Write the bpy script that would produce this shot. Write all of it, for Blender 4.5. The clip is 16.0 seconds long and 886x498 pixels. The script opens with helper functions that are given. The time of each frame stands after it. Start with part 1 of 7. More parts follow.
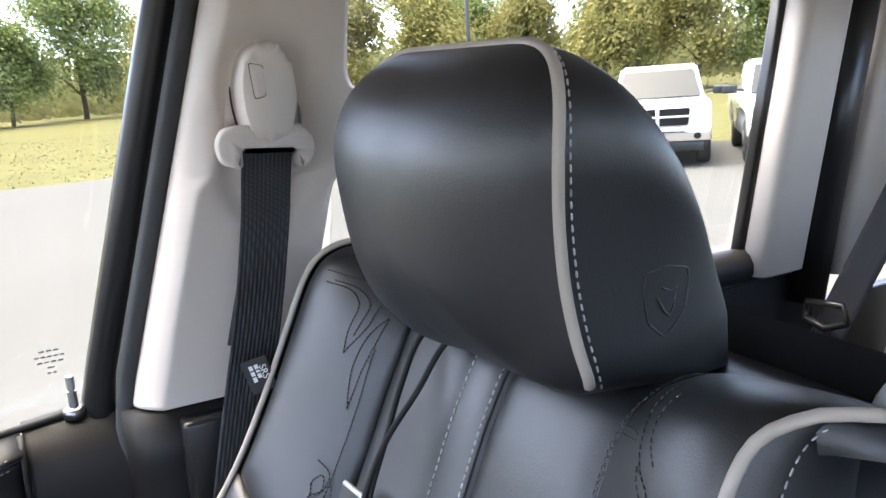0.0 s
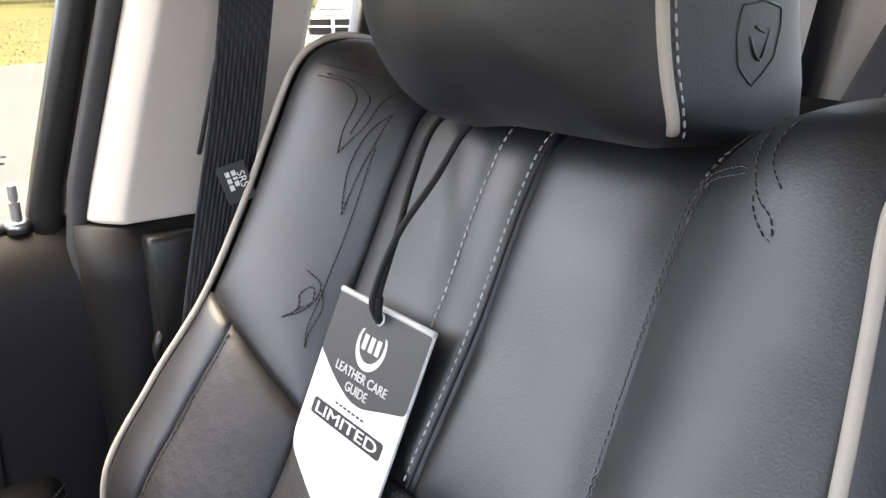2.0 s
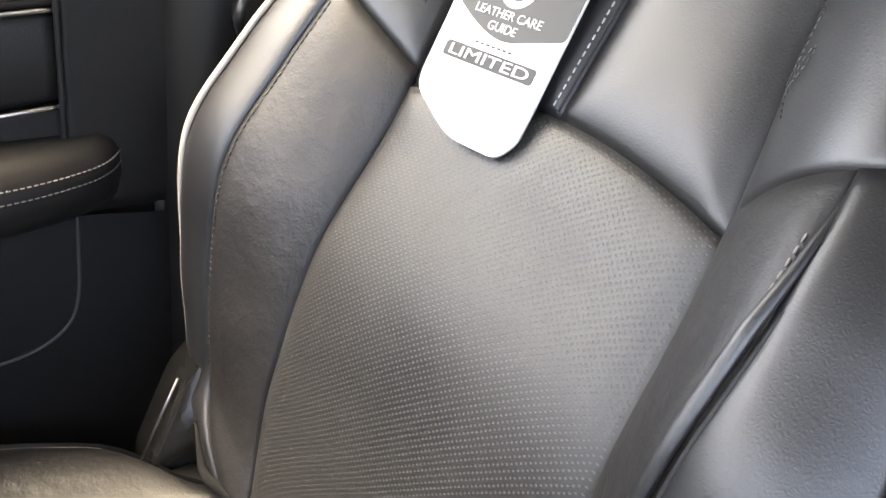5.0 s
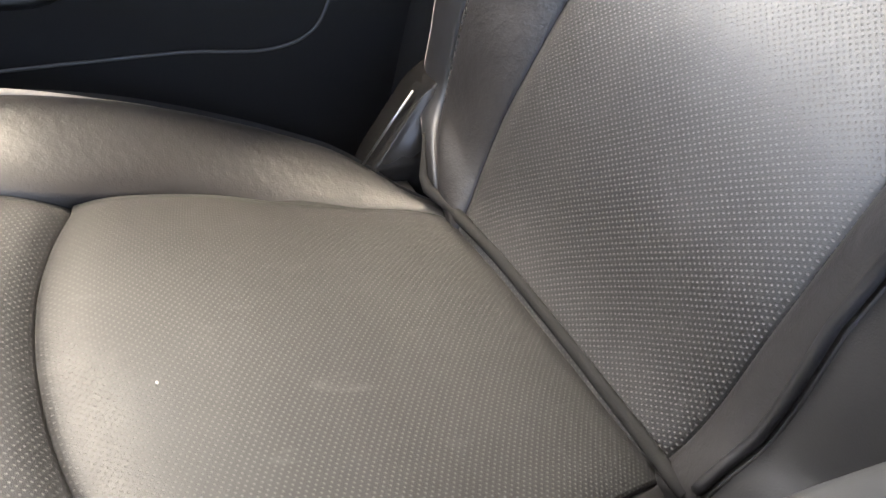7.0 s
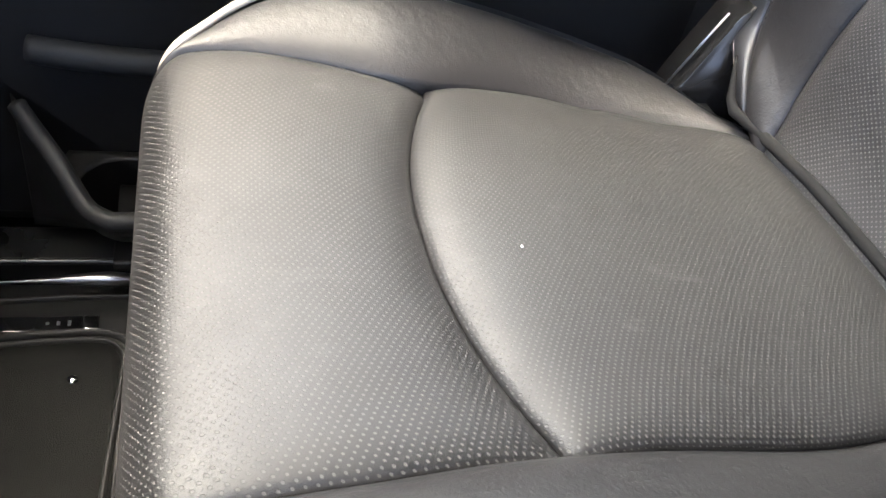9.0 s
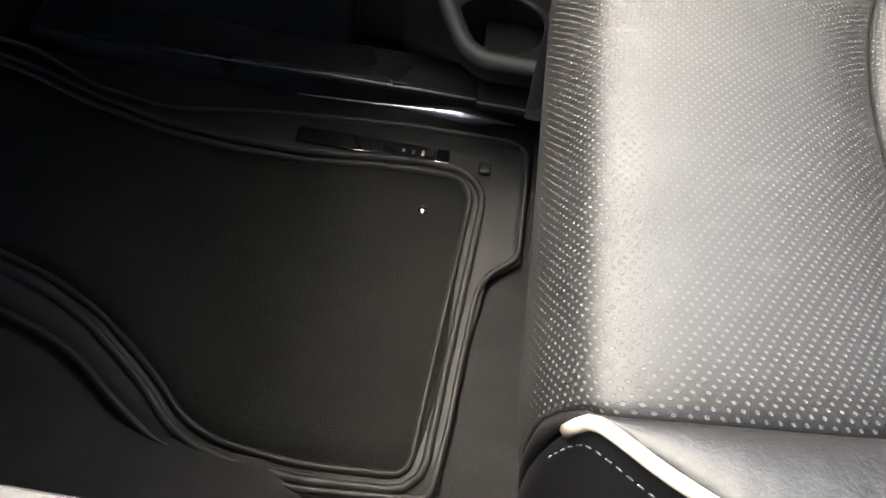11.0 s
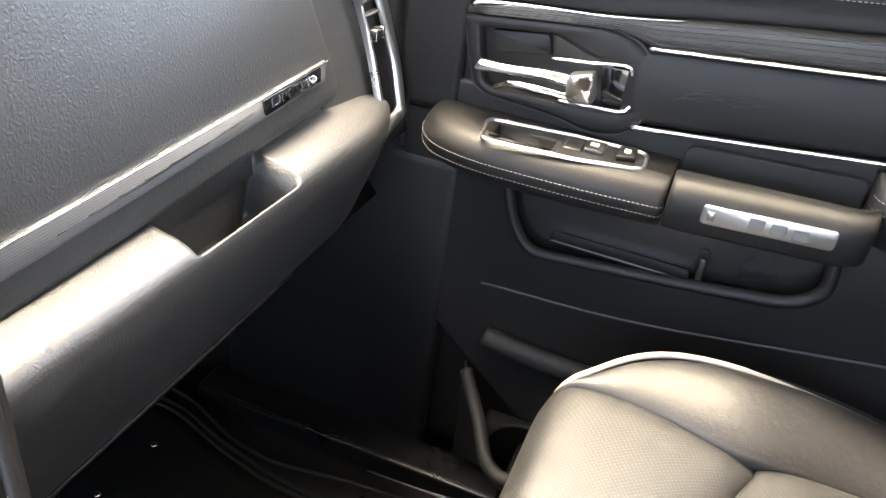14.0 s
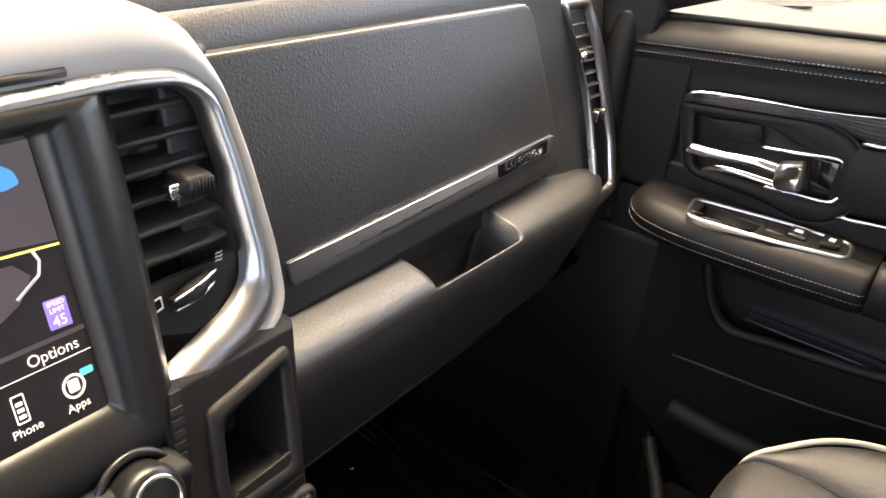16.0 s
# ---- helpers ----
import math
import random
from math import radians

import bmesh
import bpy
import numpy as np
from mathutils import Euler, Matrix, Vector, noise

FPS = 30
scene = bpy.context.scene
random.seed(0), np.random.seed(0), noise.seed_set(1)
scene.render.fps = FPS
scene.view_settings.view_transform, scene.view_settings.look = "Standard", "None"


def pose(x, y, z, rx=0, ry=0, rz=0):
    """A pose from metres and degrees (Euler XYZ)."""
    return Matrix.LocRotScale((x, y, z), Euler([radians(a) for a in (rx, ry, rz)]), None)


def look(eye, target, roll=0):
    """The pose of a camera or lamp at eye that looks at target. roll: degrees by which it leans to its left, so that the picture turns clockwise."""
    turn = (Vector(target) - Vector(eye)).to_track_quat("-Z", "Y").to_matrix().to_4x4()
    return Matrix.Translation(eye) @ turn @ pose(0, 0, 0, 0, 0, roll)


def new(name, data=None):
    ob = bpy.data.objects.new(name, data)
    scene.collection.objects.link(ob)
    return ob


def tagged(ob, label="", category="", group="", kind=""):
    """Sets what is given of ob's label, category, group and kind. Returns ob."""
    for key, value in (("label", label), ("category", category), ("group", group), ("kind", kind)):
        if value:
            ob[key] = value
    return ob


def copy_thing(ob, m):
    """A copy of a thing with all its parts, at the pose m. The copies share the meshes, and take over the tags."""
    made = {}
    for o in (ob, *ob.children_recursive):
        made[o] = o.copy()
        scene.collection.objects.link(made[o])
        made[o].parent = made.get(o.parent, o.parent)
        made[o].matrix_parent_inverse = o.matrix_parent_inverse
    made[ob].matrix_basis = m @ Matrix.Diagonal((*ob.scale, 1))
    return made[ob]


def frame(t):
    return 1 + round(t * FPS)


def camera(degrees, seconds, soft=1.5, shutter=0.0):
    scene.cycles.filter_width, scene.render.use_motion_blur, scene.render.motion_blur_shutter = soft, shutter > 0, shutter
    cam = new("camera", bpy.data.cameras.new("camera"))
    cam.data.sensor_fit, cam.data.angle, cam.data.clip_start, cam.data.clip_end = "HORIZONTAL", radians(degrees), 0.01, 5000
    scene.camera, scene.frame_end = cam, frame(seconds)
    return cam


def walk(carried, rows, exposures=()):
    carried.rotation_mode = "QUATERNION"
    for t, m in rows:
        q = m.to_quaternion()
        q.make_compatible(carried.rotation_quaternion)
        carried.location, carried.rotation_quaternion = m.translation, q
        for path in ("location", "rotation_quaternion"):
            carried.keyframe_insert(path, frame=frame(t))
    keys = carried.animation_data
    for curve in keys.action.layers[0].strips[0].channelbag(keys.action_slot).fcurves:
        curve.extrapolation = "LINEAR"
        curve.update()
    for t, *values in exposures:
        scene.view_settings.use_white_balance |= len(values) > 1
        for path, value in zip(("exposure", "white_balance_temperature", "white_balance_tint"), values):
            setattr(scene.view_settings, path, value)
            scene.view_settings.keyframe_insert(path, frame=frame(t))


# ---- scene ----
cam = camera(56.0, 16.0)
PATH = [
    (0, (-0.084, -0.457, 1.178), (1.649, -1.375, 0.786), -4.1),
    (0.5, (-0.05, -0.443, 1.157), (1.658, -1.382, 0.71), -4.3),
    (1, (-0.04, -0.443, 1.14), (1.635, -1.418, 0.646), -3.6),
    (1.5, (-0.017, -0.432, 1.104), (1.62, -1.441, 0.555), -2.5),
    (2, (-0.004, -0.416, 1.075), (1.591, -1.458, 0.467), -1.0),
    (2.5, (0.006, -0.403, 1.046), (1.573, -1.457, 0.387), 0.9),
    (3, (0.013, -0.389, 1.017), (1.552, -1.458, 0.317), 2.4),
    (3.2, (0.016, -0.386, 1.005), (1.546, -1.458, 0.291), 2.6),
    (5.3, (0.031, -0.203, 0.905), (1.341, -1.418, 0.006), 9.1),
    (5.5, (0.029, -0.193, 0.892), (1.346, -1.375, -0.039), 9.6),
    (6, (0.031, -0.171, 0.853), (1.364, -1.28, -0.143), 11.3),
    (6.5, (0.027, -0.148, 0.817), (1.362, -1.186, -0.251), 12.8),
    (7, (0.003, -0.099, 0.755), (1.359, -1.085, -0.335), 16.6),
    (7.5, (-0.007, -0.072, 0.74), (1.363, -0.976, -0.404), 17.1),
    (8, (-0.018, -0.036, 0.731), (1.376, -0.839, -0.457), 16.9),
    (8.5, (-0.027, -0.002, 0.731), (1.386, -0.682, -0.51), 15.8),
    (9, (-0.019, 0.027, 0.725), (1.399, -0.564, -0.556), 15.2),
    (9.5, (0.011, 0.066, 0.709), (1.4, -0.414, -0.648), 14.7),
    (10, (0.04, 0.1, 0.685), (1.357, -0.183, -0.793), 12.8),
    (10.2, (0.044, 0.121, 0.684), (1.319, -0.09, -0.843), 12.0),
    (12.3, (-0.043, 0.069, 0.78), (1.168, 0.346, -0.787), 7.9),
    (12.5, (-0.061, 0.055, 0.805), (1.168, 0.4, -0.734), 7.2),
    (13, (-0.092, 0.022, 0.859), (1.221, 0.493, -0.574), 5.7),
    (13.5, (-0.099, -0.002, 0.905), (1.4, 0.467, -0.334), 7.1),
    (14, (-0.125, -0.023, 0.95), (1.514, 0.478, -0.08), 8.4),
    (14.5, (-0.176, -0.034, 0.983), (1.491, 0.59, 0.071), 8.0),
    (15, (-0.211, -0.037, 0.986), (1.422, 0.722, 0.116), 7.8),
    (15.5, (-0.221, -0.035, 0.977), (1.369, 0.803, 0.099), 7.8),
    (16, (-0.23, -0.035, 0.969), (1.286, 0.897, 0.056), 7.3),
]
walk(cam, [(t, look(eye, target, roll)) for t, eye, target, roll in PATH], [(0, 4.55, 7250, 9), (1, 4.58, 7750, 10), (1.5, 4.6, 8350, 9), (2.5, 4.8, 8600, 12), (3.2, 4.85, 8700, 11), (5.3, 5.54, 9000, 8), (6.5, 5.62, 8400, 8), (8, 5.68, 7500, 6), (10.2, 5.8, 7250, 6), (12.3, 5.85, 7500, 3), (13, 6.05, 7700, 3), (14, 6.12, 8700, 6), (14.5, 5.6, 9000, 8), (15, 4.95, 9300, 9), (16, 4.75, 9500, 10)])

# ---- light ----
world = bpy.data.worlds.new("sky")
scene.world = world
world.use_nodes = True
wn = world.node_tree.nodes
sky = wn.new("ShaderNodeTexSky")
sky.sky_type, sky.sun_disc = "NISHITA", False
sky.sun_elevation, sky.sun_rotation = radians(73), radians(44)
sky.air_density, sky.dust_density, sky.ozone_density = 0.32, 2.4, 0.6
wn["Background"].inputs["Strength"].default_value = 0.13
world.node_tree.links.new(sky.outputs["Color"], wn["Background"].inputs["Color"])
sun = new("sun", bpy.data.lights.new("sun", "SUN"))
sun.data.energy, sun.data.angle, sun.data.color = 0.3, radians(80), (1.0, 0.97, 0.93)
sun.matrix_world = look((2.03, 2.1, 9.56), (0, 0, 0))


# ---- materials ----
def material(name, color, rough=0.5, metal=0.0, grain=0.0, grain_size=400.0, cells=False, var=0.25, var_size=6.0, spec=0.5, rough_var=0.08, depth=0.0006, coat=0.0, wrinkle=0.0, wrinkle_size=45.0):
    """Principled surface with uneven colour and gloss at a large scale and a relief at a small one."""
    m = bpy.data.materials.new(name)
    m.use_nodes = True
    nt = m.node_tree
    bsdf = nt.nodes["Principled BSDF"]
    co = nt.nodes.new("ShaderNodeTexCoord")
    big = nt.nodes.new("ShaderNodeTexNoise")
    big.inputs["Scale"].default_value, big.inputs["Detail"].default_value = var_size, 5
    nt.links.new(co.outputs["Object"], big.inputs["Vector"])
    mix = nt.nodes.new("ShaderNodeMix")
    mix.data_type = "RGBA"
    mix.inputs["A"].default_value = (*[c * (1 - var) for c in color], 1)
    mix.inputs["B"].default_value = (*[min(1, c * (1 + var)) for c in color], 1)
    nt.links.new(big.outputs["Fac"], mix.inputs["Factor"])
    nt.links.new(mix.outputs["Result"], bsdf.inputs["Base Color"])
    rr = nt.nodes.new("ShaderNodeMapRange")
    rr.inputs["To Min"].default_value, rr.inputs["To Max"].default_value = max(0.02, rough - rough_var), min(1, rough + rough_var)
    nt.links.new(big.outputs["Fac"], rr.inputs["Value"])
    nt.links.new(rr.outputs["Result"], bsdf.inputs["Roughness"])
    bsdf.inputs["Metallic"].default_value = metal
    bsdf.inputs["Specular IOR Level"].default_value = spec
    bsdf.inputs["Coat Weight"].default_value = coat
    if grain:
        if cells:
            fine = nt.nodes.new("ShaderNodeTexVoronoi")
            fine.feature = "DISTANCE_TO_EDGE"
            wob = nt.nodes.new("ShaderNodeTexNoise")
            wob.inputs["Scale"].default_value = grain_size * 0.6
            nt.links.new(co.outputs["Object"], wob.inputs["Vector"])
            add = nt.nodes.new("ShaderNodeMix")
            add.data_type = "VECTOR"
            add.inputs["Factor"].default_value = 1.6 / grain_size
            nt.links.new(co.outputs["Object"], add.inputs["A"])
            nt.links.new(wob.outputs["Color"], add.inputs["B"])
            nt.links.new(add.outputs["Result"], fine.inputs["Vector"])
            out = fine.outputs["Distance"]
        else:
            fine = nt.nodes.new("ShaderNodeTexNoise")
            fine.inputs["Detail"].default_value = 3
            nt.links.new(co.outputs["Object"], fine.inputs["Vector"])
            out = fine.outputs["Fac"]
        fine.inputs["Scale"].default_value = grain_size
        bump = nt.nodes.new("ShaderNodeBump")
        bump.inputs["Strength"].default_value, bump.inputs["Distance"].default_value = grain, depth
        nt.links.new(out, bump.inputs["Height"])
        if wrinkle:
            fold, soft = nt.nodes.new("ShaderNodeTexNoise"), nt.nodes.new("ShaderNodeBump")
            fold.inputs["Scale"].default_value, fold.inputs["Detail"].default_value, fold.inputs["Distortion"].default_value = wrinkle_size, 5, 0.2
            soft.inputs["Strength"].default_value, soft.inputs["Distance"].default_value = wrinkle, 0.004
            nt.links.new(co.outputs["Object"], fold.inputs["Vector"])
            nt.links.new(fold.outputs["Fac"], soft.inputs["Height"])
            nt.links.new(soft.outputs["Normal"], bump.inputs["Normal"])
        nt.links.new(bump.outputs["Normal"], bsdf.inputs["Normal"])
    return m


def perforated(name, base, pitch, row, shift, rough, spec, lining):
    """Black leather with staggered rows of pale pin holes, laid out by the surface's own UV in metres."""
    m = material(name, base, rough=rough, grain=0.35, grain_size=700, cells=True, var=0.25, var_size=14, spec=spec, rough_var=0.12)
    nt = m.node_tree
    bsdf = nt.nodes["Principled BSDF"]
    uv = nt.nodes.new("ShaderNodeUVMap")
    sep = nt.nodes.new("ShaderNodeSeparateXYZ")
    nt.links.new(uv.outputs["UV"], sep.inputs["Vector"])

    def op(kind, a, b=None, c=None):
        n = nt.nodes.new("ShaderNodeMath")
        n.operation = kind
        for slot, v in enumerate((a, b, c)):
            if v is None:
                continue
            if isinstance(v, (int, float)):
                n.inputs[slot].default_value = v
            else:
                nt.links.new(v, n.inputs[slot])
        return n.outputs[0]

    y = op("DIVIDE", sep.outputs["X"], row)
    odd = op("MULTIPLY", op("MODULO", op("FLOOR", op("ADD", y, 1000)), 2), shift)
    x = op("ADD", op("DIVIDE", sep.outputs["Y"], pitch), odd)
    fx = op("SUBTRACT", op("FRACT", x), 0.5)
    fy = op("MULTIPLY", op("SUBTRACT", op("FRACT", y), 0.5), row / pitch)
    r = op("SQRT", op("ADD", op("MULTIPLY", fx, fx), op("MULTIPLY", fy, fy)))
    hole = nt.nodes.new("ShaderNodeMapRange")
    hole.inputs["From Min"].default_value, hole.inputs["From Max"].default_value = 0.185, 0.12
    nt.links.new(r, hole.inputs["Value"])
    old = bsdf.inputs["Base Color"].links[0].from_socket
    # pale scuffs: short streaks where the skin is rubbed
    co, place, rub = nt.nodes.new("ShaderNodeTexCoord"), nt.nodes.new("ShaderNodeMapping"), nt.nodes.new("ShaderNodeTexNoise")
    place.inputs["Rotation"].default_value, place.inputs["Scale"].default_value = (0.3, 0.5, 0.6), (60, 16, 30)
    rub.inputs["Scale"].default_value, rub.inputs["Detail"].default_value, rub.inputs["Distortion"].default_value = 1.0, 4, 0.6
    nt.links.new(co.outputs["Object"], place.inputs["Vector"])
    nt.links.new(place.outputs["Vector"], rub.inputs["Vector"])
    scuff, worn = nt.nodes.new("ShaderNodeMapRange"), nt.nodes.new("ShaderNodeMix")
    scuff.inputs["From Min"].default_value, scuff.inputs["From Max"].default_value, scuff.inputs["To Max"].default_value = 0.64, 0.78, 0.6
    nt.links.new(rub.outputs["Fac"], scuff.inputs["Value"])
    worn.data_type = "RGBA"
    worn.inputs["B"].default_value = (0.034, 0.033, 0.032, 1)
    nt.links.new(scuff.outputs["Result"], worn.inputs["Factor"])
    nt.links.new(old, worn.inputs["A"])
    old = worn.outputs["Result"]
    mix = nt.nodes.new("ShaderNodeMix")
    mix.data_type = "RGBA"
    mix.inputs["B"].default_value = (lining, lining * 0.98, lining * 0.95, 1)
    nt.links.new(hole.outputs["Result"], mix.inputs["Factor"])
    nt.links.new(old, mix.inputs["A"])
    nt.links.new(mix.outputs["Result"], bsdf.inputs["Base Color"])
    inv = op("SUBTRACT", spec, op("MULTIPLY", hole.outputs["Result"], spec))
    nt.links.new(inv, bsdf.inputs["Specular IOR Level"])
    oldn = bsdf.inputs["Normal"].links[0].from_node
    b2 = nt.nodes.new("ShaderNodeBump")
    b2.invert = True
    b2.inputs["Strength"].default_value, b2.inputs["Distance"].default_value = 0.35, 0.001
    nt.links.new(hole.outputs["Result"], b2.inputs["Height"])
    nt.links.new(oldn.outputs["Normal"], b2.inputs["Normal"])
    nt.links.new(b2.outputs["Normal"], bsdf.inputs["Normal"])
    return m


def glass_material(name, tint):
    m = bpy.data.materials.new(name)
    m.use_nodes = True
    nt = m.node_tree
    nt.nodes.remove(nt.nodes["Principled BSDF"])
    clear, gloss = nt.nodes.new("ShaderNodeBsdfTransparent"), nt.nodes.new("ShaderNodeBsdfGlossy")
    clear.inputs["Color"].default_value = (*tint, 1)
    gloss.inputs["Roughness"].default_value = 0.01
    face, mix = nt.nodes.new("ShaderNodeLayerWeight"), nt.nodes.new("ShaderNodeMixShader")
    grow, low = nt.nodes.new("ShaderNodeMath"), nt.nodes.new("ShaderNodeMath")
    grow.operation, grow.inputs[1].default_value = "POWER", 5
    low.operation, low.inputs[1].default_value, low.inputs[2].default_value = "MULTIPLY_ADD", 0.8, 0.025
    nt.links.new(face.outputs["Facing"], grow.inputs[0])
    nt.links.new(grow.outputs[0], low.inputs[0])
    nt.links.new(low.outputs[0], mix.inputs["Fac"])
    nt.links.new(clear.outputs["BSDF"], mix.inputs[1])
    nt.links.new(gloss.outputs["BSDF"], mix.inputs[2])
    nt.links.new(mix.outputs["Shader"], nt.nodes["Material Output"].inputs["Surface"])
    return m


def glow(name, color, strength):
    m = material(name, color, rough=0.25, var=0.02)
    b = m.node_tree.nodes["Principled BSDF"]
    b.inputs["Emission Color"].default_value = (*color, 1)
    b.inputs["Emission Strength"].default_value = strength
    return m


def striped(name, a, b, scale, axis="X", rough=0.4, distort=2.0):
    """Fine uneven lines along a surface, as in wood veneer or webbing."""
    m = material(name, a, rough=rough, grain=0.3, grain_size=900)
    nt = m.node_tree
    co = nt.nodes.new("ShaderNodeTexCoord")
    w = nt.nodes.new("ShaderNodeTexWave")
    w.bands_direction = axis
    w.inputs["Scale"].default_value, w.inputs["Distortion"].default_value, w.inputs["Detail"].default_value = scale, distort, 2
    mix = nt.nodes.new("ShaderNodeMix")
    mix.data_type = "RGBA"
    mix.inputs["A"].default_value, mix.inputs["B"].default_value = (*a, 1), (*b, 1)
    nt.links.new(co.outputs["Object"], w.inputs["Vector"])
    nt.links.new(w.outputs["Fac"], mix.inputs["Factor"])
    nt.links.new(mix.outputs["Result"], nt.nodes["Principled BSDF"].inputs["Base Color"])
    return m


LEATHER = material("black_leather", (0.0080, 0.0085, 0.0098), rough=0.43, grain=0.36, grain_size=440, cells=True, var=0.3, var_size=11, spec=0.86, rough_var=0.12, depth=0.0004, wrinkle=0.045, wrinkle_size=52)
LEATHER_SOFT = material("creased_black_leather", (0.012, 0.0115, 0.012), rough=0.52, spec=0.6, grain=0.6, grain_size=300, cells=True, var=0.3, var_size=9, depth=0.0004, wrinkle=0.26, wrinkle_size=80)
PERF = perforated("perforated_black_leather", (0.0038, 0.0038, 0.0039), 0.0053, 0.0031, 0.5, 0.53, 0.72, 0.10)
# same leather for the back, colour and gloss raised for the brighter light there
PERF_LIT = perforated("perforated_black_leather_lit", (0.008, 0.008, 0.0082), 0.0053, 0.0031, 0.5, 0.46, 0.92, 0.13)
PIPING = material("cream_piping", (0.43, 0.38, 0.32), rough=0.5, grain=0.3, grain_size=900, var=0.12)
THREAD = material("pale_grey_thread", (0.5, 0.5, 0.5), rough=0.8, var=0.15, var_size=40)
DOOR_THREAD = material("warm_grey_thread", (0.22, 0.195, 0.18), rough=0.8, var=0.15, var_size=40)
SLAT = material("satin_black_slat", (0.055, 0.055, 0.054), rough=0.35, var=0.2)
DARK_THREAD = material("dark_thread", (0.012, 0.012, 0.013), rough=0.7, var=0.2)
BLACK_THREAD = material("black_leather_thread", (0.032, 0.032, 0.033), rough=0.55, var=0.2)
GREY_THREAD = material("grey_thread", (0.075, 0.078, 0.08), rough=0.8, var=0.15)
PLASTIC = material("black_grained_plastic", (0.0085, 0.0083, 0.0082), rough=0.50, spec=0.25, grain=0.45, grain_size=650, cells=True, var=0.2, var_size=5, depth=0.0004)
SOFT_DASH = material("soft_black_dash_skin", (0.021, 0.0212, 0.0208), rough=0.45, spec=0.85, grain=0.7, grain_size=240, cells=True, var=0.15, var_size=5, depth=0.0006)
DOOR_SKIN = material("black_stitched_vinyl", (0.0090, 0.0086, 0.0085), rough=0.52, spec=0.26, grain=0.45, grain_size=380, cells=True, var=0.18, var_size=5, depth=0.0005)
SMOOTH_BLACK = material("smooth_black_plastic", (0.012, 0.012, 0.012), rough=0.3, var=0.2)
GLOSS_BLACK = material("gloss_black_plastic", (0.008, 0.008, 0.009), rough=0.08, var=0.2)
RECLINER = material("worn_black_seat_plastic", (0.008, 0.008, 0.008), rough=0.24, spec=0.3, grain=0.15, grain_size=500, var=0.2)
RUBBER = material("black_rubber", (0.012, 0.0123, 0.0126), rough=0.6, spec=0.3, grain=0.3, grain_size=500, var=0.25)
CARPET = material("black_carpet", (0.018, 0.018, 0.0185), rough=0.95, grain=1.0, grain_size=900, var=0.4, var_size=25, depth=0.002, spec=0.1)
BEIGE = material("beige_plastic_trim", (0.62, 0.555, 0.49), rough=0.55, grain=0.3, grain_size=700, cells=True, var=0.06, depth=0.0003)
LINER = material("beige_headliner_cloth", (0.68, 0.64, 0.58), rough=0.95, grain=0.6, grain_size=1200, var=0.08)
MAT_CARPET = material("black_mat_carpet", (0.0085, 0.0088, 0.0085), rough=0.95, grain=1.0, grain_size=900, var=0.4, var_size=25, depth=0.002, spec=0.1)
RUBBER_WELT = material("dull_black_welt", (0.012, 0.012, 0.012), rough=0.85, spec=0.2, grain=0.4, grain_size=600, var=0.2)
CHROME = material("chrome", (0.85, 0.85, 0.86), rough=0.09, metal=1.0, var=0.03)
SATIN = material("satin_silver_trim", (0.52, 0.52, 0.52), rough=0.3, metal=1.0, grain=0.1, grain_size=900, var=0.06)
BRUSHED = striped("brushed_grey_metal", (0.075, 0.075, 0.075), (0.12, 0.12, 0.12), 160, "Z", rough=0.38)
WOOD = striped("dark_open_grain_wood", (0.008, 0.0075, 0.007), (0.032, 0.028, 0.025), 130, "Z", rough=0.45, distort=5)
WEB = striped("black_seat_belt_webbing", (0.016, 0.016, 0.019), (0.038, 0.040, 0.046), 220, "X", rough=0.75, distort=0.5)
SEAL = material("grey_rubber_door_seal", (0.035, 0.037, 0.039), rough=0.6, var=0.15)
GLASS = glass_material("clear_glass", (0.81, 0.855, 0.84))
CARD_WHITE = material("white_card", (0.82, 0.82, 0.80), rough=0.45, var=0.03)
CARD_DARK = material("dark_grey_printed_card", (0.028, 0.028, 0.027), rough=0.5, var=0.2, var_size=14)
CARD_SILVER = material("silver_grey_print", (0.55, 0.55, 0.54), rough=0.4, var=0.1)
CORD = striped("black_braided_cord", (0.004, 0.004, 0.004), (0.013, 0.013, 0.014), 300, "Z", rough=0.8)
INK = material("black_ink", (0.015, 0.015, 0.015), rough=0.5, var=0.1)
LABEL_WHITE = material("white_print", (0.75, 0.75, 0.73), rough=0.6, var=0.05)
PRINT_GREY = material("grey_glass_print", (0.16, 0.165, 0.16), rough=0.7, var=0.1)
STEEL = material("dull_steel", (0.35, 0.35, 0.36), rough=0.3, metal=1.0, var=0.1)


# ---- shapes ----
def empty(name, place=(0, 0, 0)):
    ob = new(name)
    ob.location = place
    ob.empty_display_size = 0.05
    return ob


def part(name, bm, mat, parent=None, label="", smooth=True):
    """Links a bmesh, in world coordinates, as one mesh object under a thing or a part."""
    me = bpy.data.meshes.new(name)
    bmesh.ops.recalc_face_normals(bm, faces=bm.faces[:])
    for f in bm.faces:
        f.smooth = smooth
    bm.to_mesh(me)
    bm.free()
    me.materials.append(mat)
    ob = new(name, me)
    if parent:
        ob.parent = parent
        up = parent.matrix_basis.copy()
        if parent.parent:
            up = parent.parent.matrix_basis @ parent.matrix_parent_inverse @ up
        ob.matrix_parent_inverse = up.inverted()
    if label:
        tagged(ob, label)
    return ob


def thing(name, bm, mat, label, category, kind="", smooth=True, group=""):
    return tagged(part(name, bm, mat, None, "", smooth), label, category, group, kind)


